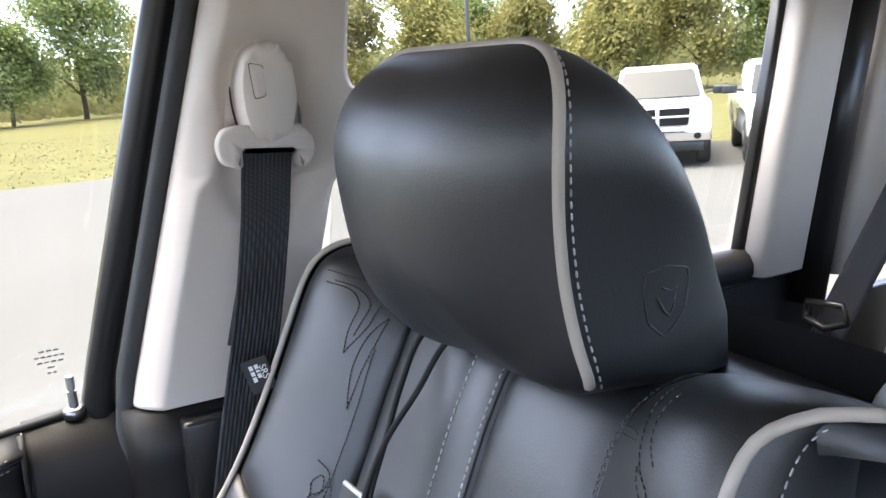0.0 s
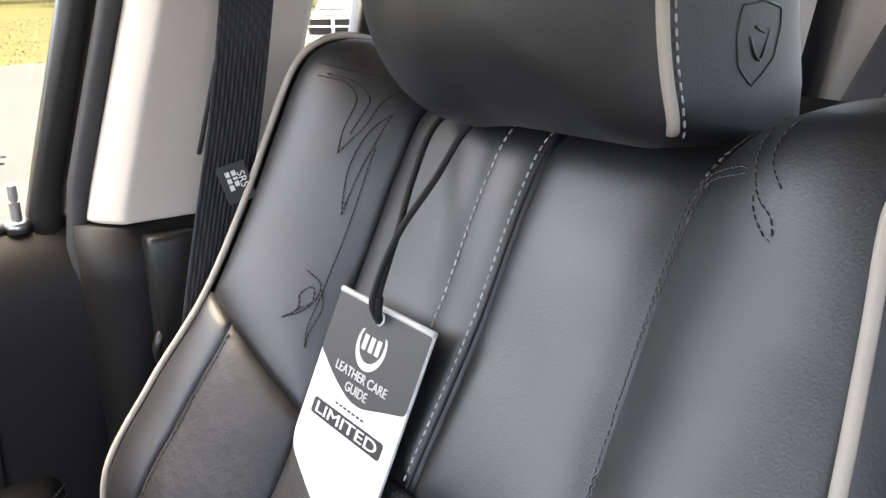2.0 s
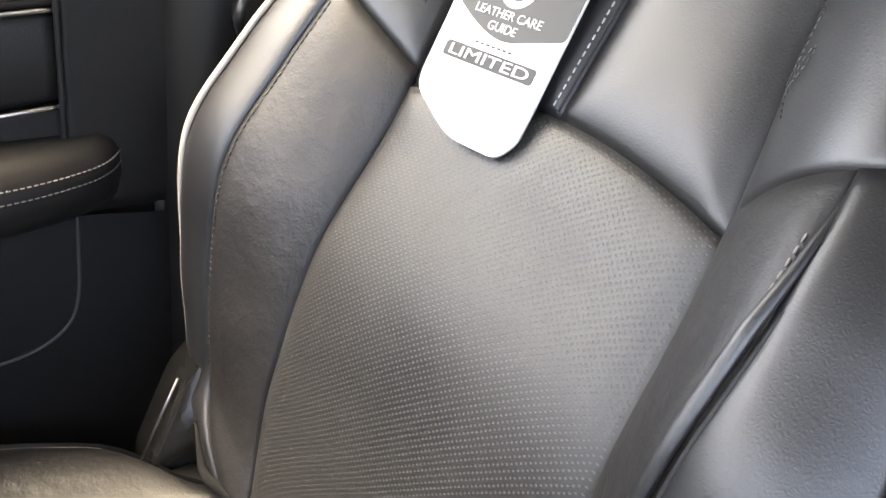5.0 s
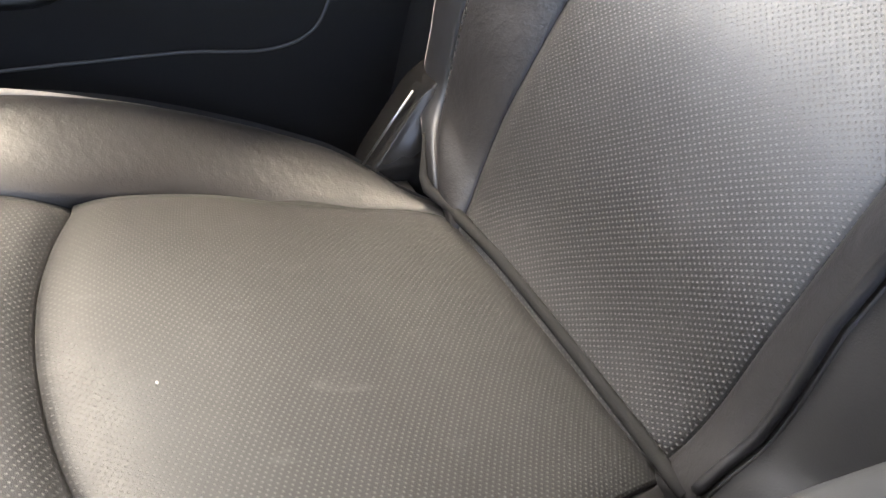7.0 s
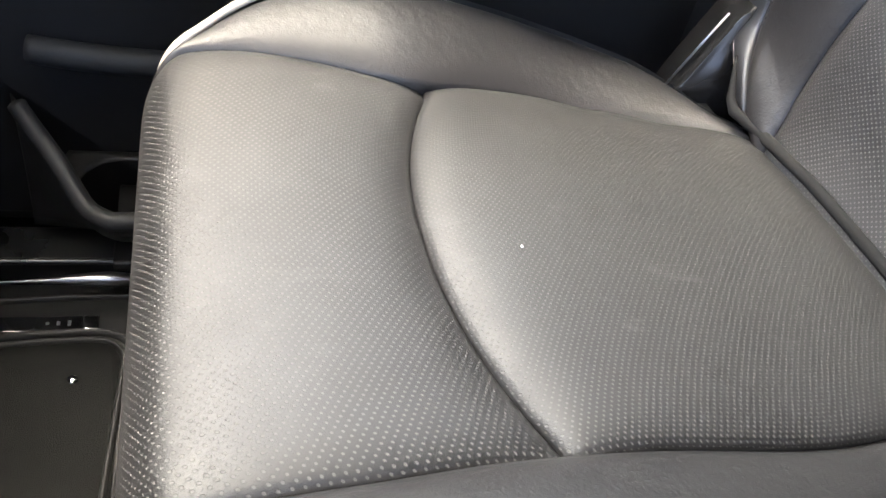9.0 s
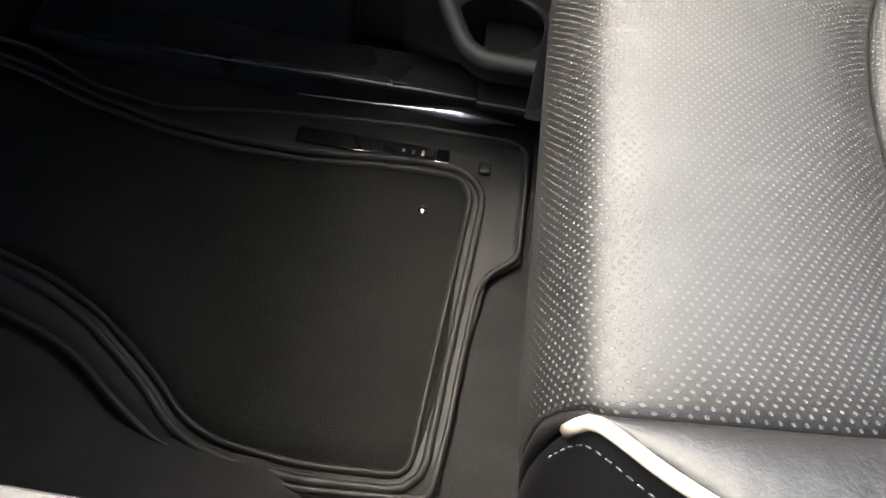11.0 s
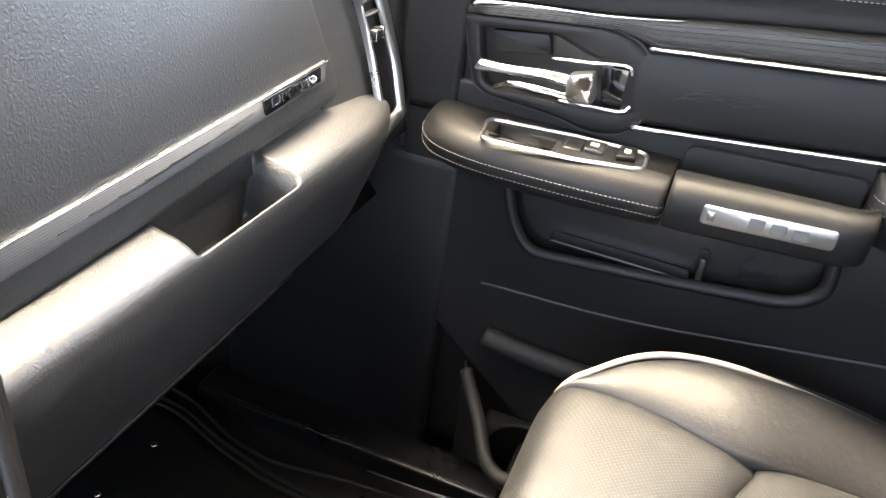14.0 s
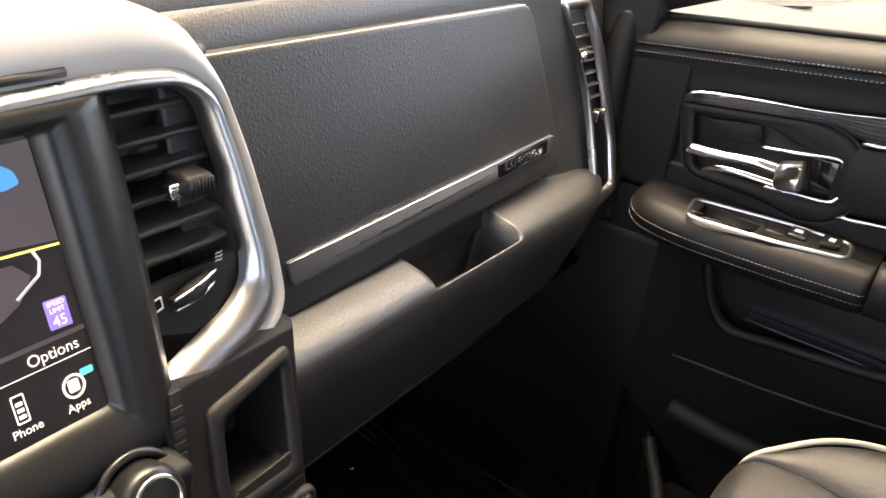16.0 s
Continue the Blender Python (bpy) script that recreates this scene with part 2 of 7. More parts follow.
def spline(table):
    """Smooth functions of the table's first column, one value for each other column."""
    t = np.array(table, float)
    x, ys = t[:, 0], t[:, 1:]

    def at(v):
        v = min(max(v, x[0]), x[-1])
        i = min(max(int(np.searchsorted(x, v)) - 1, 0), len(x) - 2)
        h = x[i + 1] - x[i]
        s = (v - x[i]) / h
        m0 = (ys[i + 1] - ys[i - 1]) / (x[i + 1] - x[i - 1]) if i > 0 else (ys[1] - ys[0]) / h
        m1 = (ys[i + 2] - ys[i]) / (x[i + 2] - x[i]) if i + 2 < len(x) else (ys[i + 1] - ys[i]) / h
        s2, s3 = s * s, s * s * s
        return (2 * s3 - 3 * s2 + 1) * ys[i] + (s3 - 2 * s2 + s) * h * m0 + (3 * s2 - 2 * s3) * ys[i + 1] + (s3 - s2) * h * m1

    return at


def lerp(a, b, t):
    return a + (b - a) * t


def box(x0, x1, y0, y1, z0, z1, bevel=0.004, seg=2):
    bm = bmesh.new()
    bmesh.ops.create_cube(bm, size=1)
    for v in bm.verts:
        v.co = ((x0 + x1) / 2 + v.co.x * (x1 - x0), (y0 + y1) / 2 + v.co.y * (y1 - y0), (z0 + z1) / 2 + v.co.z * (z1 - z0))
    if bevel:
        bmesh.ops.bevel(bm, geom=bm.edges[:], offset=bevel, segments=seg, affect="EDGES", profile=0.6)
    return bm


def join(*bms):
    out = bms[0]
    for b in bms[1:]:
        me = bpy.data.meshes.new("tmp")
        b.to_mesh(me)
        b.free()
        out.from_mesh(me)
        bpy.data.meshes.remove(me)
    return out


def prism(points, to_world, depth, bevel=0.0, seg=2):
    """A closed outline of 2D points, raised by depth; to_world maps (a, b, height) to a place."""
    bm = bmesh.new()
    n = len(points)
    lo = [bm.verts.new(to_world(a, b, 0)) for a, b in points]
    hi = [bm.verts.new(to_world(a, b, depth)) for a, b in points]
    bm.faces.new(lo[::-1])
    top = bm.faces.new(hi)
    for i in range(n):
        bm.faces.new((lo[i], lo[(i + 1) % n], hi[(i + 1) % n], hi[i]))
    if bevel:
        bmesh.ops.bevel(bm, geom=list(top.edges), offset=bevel, segments=seg, affect="EDGES", profile=0.6)
    return bm


def ring(outer, inner, to_world, depth, round_by=0.0):
    """A frame between two outlines of the same number of points, raised by depth, with its middle proud by round_by."""
    bm = bmesh.new()
    n = len(outer)
    rows = []
    for k, (t, h) in enumerate(((0, 0), (0, depth * 0.7), (0.2, depth), (0.5, depth + round_by), (0.8, depth), (1, depth * 0.7), (1, 0))):
        rows.append([bm.verts.new(to_world(lerp(o[0], i[0], t), lerp(o[1], i[1], t), h)) for o, i in zip(outer, inner)])
    for r0, r1 in zip(rows, rows[1:]):
        for i in range(n):
            bm.faces.new((r0[i], r0[(i + 1) % n], r1[(i + 1) % n], r1[i]))
    return bm


def rounded(points, radius, seg=5):
    """An outline with its corners rounded; radius may be one number or one for each corner."""
    out, n = [], len(points)
    for i in range(n):
        p, a, b = (np.array(points[j], float) for j in (i, i - 1, (i + 1) % n))
        r = radius[i] if isinstance(radius, (list, tuple)) else radius
        da, db = a - p, b - p
        la, lb = np.linalg.norm(da), np.linalg.norm(db)
        r = min(r, la * 0.48, lb * 0.48)
        p0, p1 = p + da / la * r, p + db / lb * r
        for k in range(seg + 1):
            t = k / seg
            out.append(tuple((1 - t) ** 2 * p0 + 2 * t * (1 - t) * p + t * t * p1))
    return out


def tube(points, radius, sides=8, closed=False, flat=1.0):
    """A round bar along a line of places; radius may be one number or one for each place."""
    pts = [Vector(p) for p in points]
    n = len(pts)
    bm = bmesh.new()
    rows, up = [], None
    for i, p in enumerate(pts):
        a, b = pts[i - 1] if (i or closed) else p, pts[(i + 1) % n] if (i + 1 < n or closed) else p
        d = (b - a).normalized()
        if up is None:
            up = d.orthogonal().normalized()
        up = (up - d * up.dot(d)).normalized()
        side = d.cross(up)
        r = radius[i] if isinstance(radius, (list, tuple)) else radius
        rows.append([bm.verts.new(p + r * (math.cos(q) * up + flat * math.sin(q) * side)) for q in (2 * math.pi * k / sides for k in range(sides))])
    for i in range(n if closed else n - 1):
        r0, r1 = rows[i], rows[(i + 1) % n]
        for k in range(sides):
            bm.faces.new((r0[k], r0[(k + 1) % sides], r1[(k + 1) % sides], r1[k]))
    if not closed:
        bm.faces.new(rows[0][::-1])
        bm.faces.new(rows[-1])
    return bm


def resample(points, step):
    pts = [Vector(p) for p in points]
    out, left = [pts[0]], step
    for a, b in zip(pts, pts[1:]):
        d = (b - a).length
        at = left
        while at <= d:
            out.append(a + (b - a) * (at / d))
            at += step
        left = at - d
    return out


def smooth_line(points, count=8):
    """A smooth line through a few places."""
    f = spline([(i, *p) for i, p in enumerate(points)])
    return [Vector(f(i / count)) for i in range((len(points) - 1) * count + 1)]


def stitches(points, length, gap, radius):
    """A row of separate thread stitches along a line."""
    line = resample(points, (length + gap) / 2)
    bm = bmesh.new()
    for a, b in zip(line[::2], line[1::2]):
        d = (b - a) * (length / (length + gap) * 2)
        t = d.normalized()
        up = t.orthogonal().normalized()
        side = t.cross(up)
        rows = []
        for k, r in ((0.0, 0.45), (0.18, 1), (0.82, 1), (1.0, 0.45)):
            rows.append([bm.verts.new(a + d * k + radius * r * (math.cos(q) * up + math.sin(q) * side)) for q in (0, math.pi / 2, math.pi, 3 * math.pi / 2)])
        for r0, r1 in zip(rows, rows[1:]):
            for k in range(4):
                bm.faces.new((r0[k], r0[(k + 1) % 4], r1[(k + 1) % 4], r1[k]))
        bm.faces.new(rows[0][::-1])
        bm.faces.new(rows[-1])
    return bm


def sheet(f, nu, nv, back=None, uv=None):
    """A grid of f(a, b), a and b from 0 to 1; back, if given, maps the same to the hidden side and closes the rim."""
    bm = bmesh.new()
    layer = bm.loops.layers.uv.new("UVMap") if uv else None
    front = [[bm.verts.new(f(i / nu, j / nv)) for j in range(nv + 1)] for i in range(nu + 1)]
    where = {v: (i / nu, j / nv) for i, row in enumerate(front) for j, v in enumerate(row)}
    for i in range(nu):
        for j in range(nv):
            face = bm.faces.new((front[i][j], front[i + 1][j], front[i + 1][j + 1], front[i][j + 1]))
            if layer:
                for loop in face.loops:
                    loop[layer].uv = uv(*where[loop.vert])
    if back:
        rim = [(i, 0) for i in range(nu)] + [(nu, j) for j in range(nv)] + [(i, nv) for i in range(nu, 0, -1)] + [(0, j) for j in range(nv, 0, -1)]
        low = [bm.verts.new(back(i / nu, j / nv)) for i, j in rim]
        for k, (i, j) in enumerate(rim):
            i2, j2 = rim[(k + 1) % len(rim)]
            bm.faces.new((front[i][j], low[k], low[(k + 1) % len(rim)], front[i2][j2]))
    return bm


def lettering(name, text, size, m, mat, parent, depth=0.0003, align="CENTER"):
    """Raised letters in the built-in font; m places their plane (x along the line, y up)."""
    cu = bpy.data.curves.new(name, "FONT")
    cu.body, cu.size, cu.extrude, cu.align_x, cu.align_y = text, size, depth, align, "CENTER"
    tmp = bpy.data.objects.new(name, cu)
    scene.collection.objects.link(tmp)
    dg = bpy.context.evaluated_depsgraph_get()
    me = bpy.data.meshes.new_from_object(tmp.evaluated_get(dg))
    scene.collection.objects.unlink(tmp)
    bpy.data.objects.remove(tmp)
    me.transform(m)
    bm = bmesh.new()
    bm.from_mesh(me)
    bpy.data.meshes.remove(me)
    return part(name, bm, mat, parent, "", False)


def frame_of(origin, right, up):
    """A pose whose x runs along right and y along up, as nearly as they are square to each other."""
    x = Vector(right).normalized()
    z = x.cross(Vector(up)).normalized()
    y = z.cross(x)
    return Matrix.Translation(Vector(origin)) @ Matrix((x, y, z)).transposed().to_4x4()


# ---- the cab: floor, roof, pillars, glass ----
XM = -0.06            # middle of the cab
XR, XL = 0.86, -0.98  # outer skins of the doors


def belt(y):
    """Height of the door's top edge."""
    return 0.776 + 0.105 * (0.35 - y)


def floor_shape(a, b):
    x, y = lerp(XL + 0.01, 0.855, a), lerp(-1.95, 1.02, b)
    z = -0.014 + (max(0, y - 0.66) * 0.75 if y > 0.66 else 0) + 0.004 * noise.noise((x * 8, y * 8, 0))
    z += 0.16 * max(0, 1 - abs(x + 0.02) / 0.30) ** 0.6 if y > 0.2 and abs(x + 0.02) < 0.30 else 0
    return Vector((x, y, z))


floor = thing("floor", sheet(floor_shape, 40, 60, lambda a, b: floor_shape(a, b) - Vector((0, 0, 0.03))), CARPET, "black carpeted cab floor", "floor", "structure")


def roof_shape(a, b):
    x, y = lerp(XL + 0.12, XR - 0.08, a), lerp(-1.95, 0.36, b)
    return Vector((x, y, 1.38 - 0.06 * (2 * a - 1) ** 4 - 0.03 * (b - 0.55) ** 2 * 2))


ceiling = thing("ceiling", sheet(roof_shape, 24, 24, lambda a, b: roof_shape(a, b) + Vector((0, 0, 0.05))), LINER, "beige cloth headliner of the cab", "ceiling", "structure")
thing("roof", sheet(lambda a, b: roof_shape(a, b) + Vector((0, 0, 0.06)), 16, 16, lambda a, b: roof_shape(a, b) + Vector((0, 0, 0.075))), GLOSS_BLACK, "dark painted outer roof skin", "roof", "structure")
thing("wall_front", box(XL + 0.02, XR - 0.02, 1.0, 1.04, -0.05, 0.84, 0.01), PLASTIC, "black firewall under the dashboard", "wall", "structure")
thing("wall_rear", box(XL + 0.05, XR - 0.02, -1.98, -1.93, -0.05, 0.98, 0.01), PLASTIC, "black rear wall of the cab", "wall", "structure")


thing("wall_right", box(0.862, 0.885, -1.95, 1.04, -0.20, 0.752, 0.004), SMOOTH_BLACK, "dark outer skin of the passenger side doors", "wall", "structure")
thing("wall_left", box(XL - 0.03, XL - 0.005, -1.95, -0.58, -0.20, 0.82, 0.004), SMOOTH_BLACK, "dark outer skin of the rear driver side door", "wall", "structure")
thing("underbody", box(XL - 0.02, 0.875, -1.95, 1.04, -0.24, -0.20, 0.004), SMOOTH_BLACK, "dark underside of the cab", "floor", "structure")


def lean(z):
    """How far the glass and pillars lean in above the belt."""
    return 0.24 * max(0, z - 0.88)


def pane(name, corners, label, thick=0.004, bow=(0, 0, 0)):
    """A sheet of glass between four corners, bowed by a vector at its middle."""
    c = [Vector(p) for p in corners]
    n = (c[1] - c[0]).cross(c[3] - c[0]).normalized() * thick

    def f(a, b):
        return c[0].lerp(c[1], a).lerp(c[3].lerp(c[2], a), b) + Vector(bow) * (16 * a * (1 - a) * b * (1 - b)) ** 0.5

    bm = sheet(f, 8, 6, lambda a, b: f(a, b) + n)
    ob = thing(name, bm, GLASS, label, "window", "structure")
    ob.visible_shadow = False
    return ob


pane("window_1", [(0.845, 0.40, 0.76), (0.845, -0.535, 0.86), (0.745, -0.60, 1.30), (0.745, -0.05, 1.30)], "clear side window glass of the passenger door")
pane("window_2", [(0.845, -0.78, 0.88), (0.845, -1.45, 0.90), (0.745, -1.48, 1.30), (0.745, -0.80, 1.30)], "clear side window glass of the rear door")
pane("window_4", [(XL + 0.02, -0.78, 0.88), (XL + 0.02, -1.50, 0.90), (XL + 0.12, -1.54, 1.30), (XL + 0.12, -0.80, 1.30)], "clear side window glass of the rear driver side door")
pane("windshield", [(XL + 0.06, 1.02, 0.84), (XR - 0.06, 1.02, 0.84), (XR - 0.16, 0.34, 1.36), (XL + 0.16, 0.34, 1.36)], "clear laminated windshield glass", bow=(0, 0.06, 0.02))
pane("window_5", [(XL + 0.16, -1.96, 0.98), (XR - 0.16, -1.96, 0.98), (XR - 0.18, -1.94, 1.32), (XL + 0.18, -1.94, 1.32)], "clear rear window glass of the cab")


def post(name, foot, head, wide, thick, mat, label):
    """A leaning pillar of rounded section; wide runs along the cab, thick across it."""
    f, h = Vector(foot), Vector(head)
    out = rounded([(-wide / 2, -thick / 2), (wide / 2, -thick / 2), (wide / 2, thick / 2), (-wide / 2, thick / 2)], min(wide, thick) * 0.4)
    return thing(name, prism(out, lambda a, b, t: f.lerp(h, t) + Vector((b, a, 0)), 1.0), mat, label, "pillar", "structure")


for side, xs in (("right", (0.80, 0.70)), ("left", (XL + 0.07, XL + 0.17))):
    post("windshield_pillar", (xs[0], 0.98, 0.80), (xs[1], 0.30, 1.37), 0.10, 0.06, PLASTIC if side == "right" else BEIGE, "dark windshield pillar trim")
post("rear_pillar", (0.778, -1.479, 0.86), (0.698, -1.502, 1.36), 0.100, 0.05, BEIGE, "beige rear pillar trim with a rounded edge")
post("rear_window_post", (0.806, -1.434, 0.86), (0.724, -1.457, 1.36), 0.022, 0.024, SMOOTH_BLACK, "black rear edge of the rear door window frame")
post("rear_pillar_seal", (0.777, -1.557, 0.80), (0.697, -1.585, 1.36), 0.052, 0.05, SMOOTH_BLACK, "black seal behind the beige rear pillar")
post("rear_pillar", (0.765, -1.66, 0.84), (0.69, -1.70, 1.36), 0.15, 0.05, BEIGE, "beige rear corner trim")
post("rear_pillar", (0.66, -1.74, 0.86), (0.60, -1.80, 1.36), 0.16, 0.06, BEIGE, "beige inner rear corner trim")
post("door_pillar", (XL + 0.09, -0.64, 0.0), (XL + 0.19, -0.72, 1.37), 0.18, 0.09, BEIGE, "beige middle pillar trim on the driver side")
post("rear_pillar", (XL + 0.09, -1.70, 0.84), (XL + 0.17, -1.75, 1.36), 0.30, 0.06, BEIGE, "beige rear pillar trim on the driver side")
thing("roof_rail", tube(smooth_line([(0.735, 0.32, 1.355), (0.735, -0.3, 1.36), (0.725, -1.0, 1.36), (0.71, -1.8, 1.355)]), 0.035, 10), LINER, "beige headliner edge above the door windows", "trim", "structure")
thing("roof_rail", tube(smooth_line([(XL + 0.13, 0.32, 1.355), (XL + 0.13, -0.3, 1.36), (XL + 0.14, -1.0, 1.36), (XL + 0.15, -1.8, 1.355)]), 0.035, 10), LINER, "beige headliner edge above the driver side windows", "trim", "structure")

# middle pillar beside the seat: beige trim above, black below, with its seal and the door's frame in front
pillar = empty("middle_pillar", (0.80, -0.62, 0))
tagged(pillar, "beige upper and black lower trim of the middle door pillar", "pillar", "", "structure")


PILLAR_REAR = spline([(0.87, -0.748), (0.975, -0.752), (1.0, -0.754), (1.04, -0.761), (1.072, -0.767), (1.09, -0.775), (1.099, -0.795), (1.105, -0.840), (1.12, -0.862), (1.155, -0.862), (1.168, -0.830), (1.177, -0.797), (1.19, -0.787), (1.21, -0.785), (1.265, -0.787), (1.37, -0.80)])


def pillar_line(z):
    """Front and rear edge of the pillar trim at a height."""
    t = max(0, z - 0.875) / 0.40
    return lerp(-0.548, -0.648, t), PILLAR_REAR(z)[0]


def pillar_upper(a, b):
    z = lerp(0.872, 1.37, b)
    y0, y1 = pillar_line(z)
    bulge = 0.035 * min(1, a / 0.12, (1 - a) / 0.1) ** 0.6
    y = lerp(y0, y1, a)
    from_housing = math.hypot(y + 0.688, z - min(1.196, max(1.10, z)))
    bulge -= 0.013 * math.exp(-((from_housing - 0.030) / 0.013) ** 2) * min(1, max(0, (z - 0.95) / 0.12))
    return Vector((0.795 - lean(z) - bulge, y, z))


def pillar_back(a, b):
    p = pillar_upper(a, b)
    return Vector((0.84 - lean(p.z), p.y, p.z))


part("upper_trim", sheet(pillar_upper, 70, 130, pillar_back), BEIGE, pillar, "beige plastic upper trim")


def pillar_lower(a, b):
    z = lerp(0.0, 0.868, b)
    bulge = 0.035 * min(1, a / 0.12, (1 - a) / 0.1) ** 0.6
    return Vector((0.795 - bulge + 0.02 * (1 - b), lerp(-0.535, -0.80, a), z))


part("lower_trim", sheet(pillar_lower, 20, 16, lambda a, b: pillar_lower(a, b) + Vector((0.06, 0, 0))), PLASTIC, pillar, "black grained lower trim")
part("belt_slot", box(0.735, 0.765, -0.665, -0.585, 0.74, 0.862, 0.006), SMOOTH_BLACK, pillar, "black belt opening in the trim")
part("belt_guide", tube(smooth_line([(0.752, -0.612, 0.778), (0.744, -0.596, 0.774), (0.740, -0.585, 0.762), (0.741, -0.583, 0.747), (0.750, -0.590, 0.734)]), 0.0055, 8), SMOOTH_BLACK, pillar, "black lip of the belt opening")
part("door_seal", tube([(0.812 - lean(z), pillar_line(z)[0] + 0.008, z) for z in np.linspace(0.05, 1.36, 24)], 0.011, 10), SEAL, pillar, "grey rubber door seal")
# dark tube laid in for the shadow of the fold beside the belt
part("fold_shade", tube([(0.7592 - lean(z), lerp(-0.640, -0.700, (z - 0.92) / 0.28), z) for z in np.linspace(0.93, 1.215, 14)], 0.0022, 6), SEAL, pillar, "dark line for the shade in the trim's fold beside the belt")
part("grab_handle", tube(smooth_line([(0.735, -0.80, 1.138), (0.735, -0.88, 1.138), (0.74, -0.96, 1.13), (0.755, -1.02, 1.10)]), [0.026 - 0.0003 * i for i in range(25)], 12), BEIGE, pillar, "beige grab handle on the rear of the pillar")
post("rear_door_frame", (0.83, -0.830, 0.86), (0.795, -0.862, 1.11), 0.034, 0.03, SMOOTH_BLACK, "black front edge of the rear door window frame")

# front door's window frame (rear upright) and top
thing("door_frame", tube([(0.842 - lean(z), pillar_line(z)[0] + 0.028, z) for z in np.linspace(0.84, 1.33, 16)], 0.018, 10), SMOOTH_BLACK, "black rear edge of the passenger door's window frame", "window frame", "structure")

# rear door panel seen behind the seat
rear_door = empty("rear_door", (0.80, -1.2, 0))
tagged(rear_door, "black rear door panel with a padded top edge", "door", "", "structure")
part("door_panel", box(0.79, 0.85, -1.60, -0.80, 0.05, 0.86, 0.01), DOOR_SKIN, rear_door)
part("top_pad", tube([(0.795, y, 0.872) for y in np.linspace(-0.82, -1.60, 12)], 0.028, 12), DOOR_SKIN, rear_door, "padded black top edge")
part("stitching", stitches([(0.768, -0.85, 0.855), (0.768, -1.60, 0.855)], 0.005, 0.002, 0.0006), GREY_THREAD, rear_door)
part("door_handle", box(0.765, 0.79, -1.42, -1.30, 0.74, 0.79, 0.008), CHROME, rear_door, "chrome inner handle")

# driver side walls below the windows
left_door = empty("driver_door", (XL + 0.05, -0.1, 0))
tagged(left_door, "open black driver door with an armrest", "door", "", "structure")
part("door_panel", box(XL, XL + 0.07, -0.55, 0.92, 0.0, 0.82, 0.02), DOOR_SKIN, left_door)
part("armrest", box(XL + 0.07, XL + 0.14, -0.5, 0.3, 0.54, 0.60, 0.02), DOOR_SKIN, left_door)
part("outer_skin", box(XL - 0.03, XL - 0.005, -0.56, 0.92, -0.10, 0.82, 0.004), SMOOTH_BLACK, left_door, "dark outer skin")
left_door.matrix_basis = Matrix.Translation((XL, 0.94, 0)) @ Matrix.Rotation(radians(-65), 4, "Z") @ Matrix.Translation((-XL, -0.94, 0)) @ left_door.matrix_basis
left_rear = empty("rear_driver_side_door", (XL + 0.05, -1.2, 0))
tagged(left_rear, "black rear door panel on the driver side", "door", "", "structure")
part("door_panel", box(XL, XL + 0.07, -1.95, -0.80, 0.0, 0.87, 0.02), DOOR_SKIN, left_rear)
part("armrest", box(XL + 0.07, XL + 0.12, -1.5, -0.9, 0.54, 0.60, 0.02), DOOR_SKIN, left_rear)


# ---- passenger seat ----
SX = 0.40  # middle of the seat
seat = empty("passenger_seat", (SX, -0.25, -0.012))
tagged(seat, "black leather bucket seat with cream piping and perforated inserts", "car seat")

BACK_C = spline([(0, -0.492, 0.335), (0.1, -0.512, 0.40), (0.25, -0.524, 0.50), (0.4, -0.555, 0.61), (0.55, -0.612, 0.71), (0.65, -0.652, 0.78), (0.78, -0.70, 0.865), (0.9, -0.738, 0.945), (1.0, -0.768, 0.985), (1.1, -0.82, 0.992), (1.2, -0.88, 0.965)])
BACK_W = spline([(0, -0.491, 0.358), (0.05, -0.495, 0.397), (0.1, -0.508, 0.435), (0.25, -0.504, 0.54), (0.4, -0.512, 0.66), (0.55, -0.562, 0.745), (0.65, -0.61, 0.812), (0.78, -0.65, 0.885), (0.9, -0.682, 0.955), (1.0, -0.704, 1.005), (1.06, -0.722, 1.026), (1.12, -0.752, 1.034), (1.2, -0.80, 1.022)])
BACK_EDGE_OUT = spline([(0, 0.138, 0.201), (0.03, 0.142, 0.225), (0.06, 0.147, 0.255), (0.1, 0.155, 0.287), (0.17, 0.156, 0.293), (0.25, 0.150, 0.295), (0.4, 0.146, 0.296), (0.55, 0.142, 0.291), (0.65, 0.149, 0.282), (0.78, 0.157, 0.277), (0.9, 0.155, 0.273), (1.0, 0.157, 0.266), (1.1, 0.162, 0.258), (1.2, 0.162, 0.25)])
BACK_EDGE_IN = spline([(0, 0.155, 0.300), (0.1, 0.164, 0.312), (0.25, 0.166, 0.318), (0.4, 0.162, 0.314), (0.55, 0.154, 0.298), (0.65, 0.143, 0.285), (0.74, 0.131, 0.277), (0.78, 0.128, 0.2745), (0.9, 0.124, 0.2615), (0.956, 0.124, 0.2555), (0.985, 0.125, 0.2535), (1.035, 0.1275, 0.2545), (1.06, 0.1285, 0.2575), (1.08, 0.130, 0.263), (1.1, 0.131, 0.270), (1.12, 0.131, 0.281), (1.2, 0.131, 0.31)])
CUSH_C = spline([(0, -0.53, 0.342), (0.08, -0.49, 0.357), (0.3, -0.36, 0.362), (0.55, -0.22, 0.373), (0.7, -0.13, 0.379), (0.85, -0.03, 0.383), (0.95, 0.03, 0.376), (1.03, 0.052, 0.356), (1.1, 0.061, 0.325), (1.2, 0.056, 0.265), (1.35, 0.03, 0.17)])
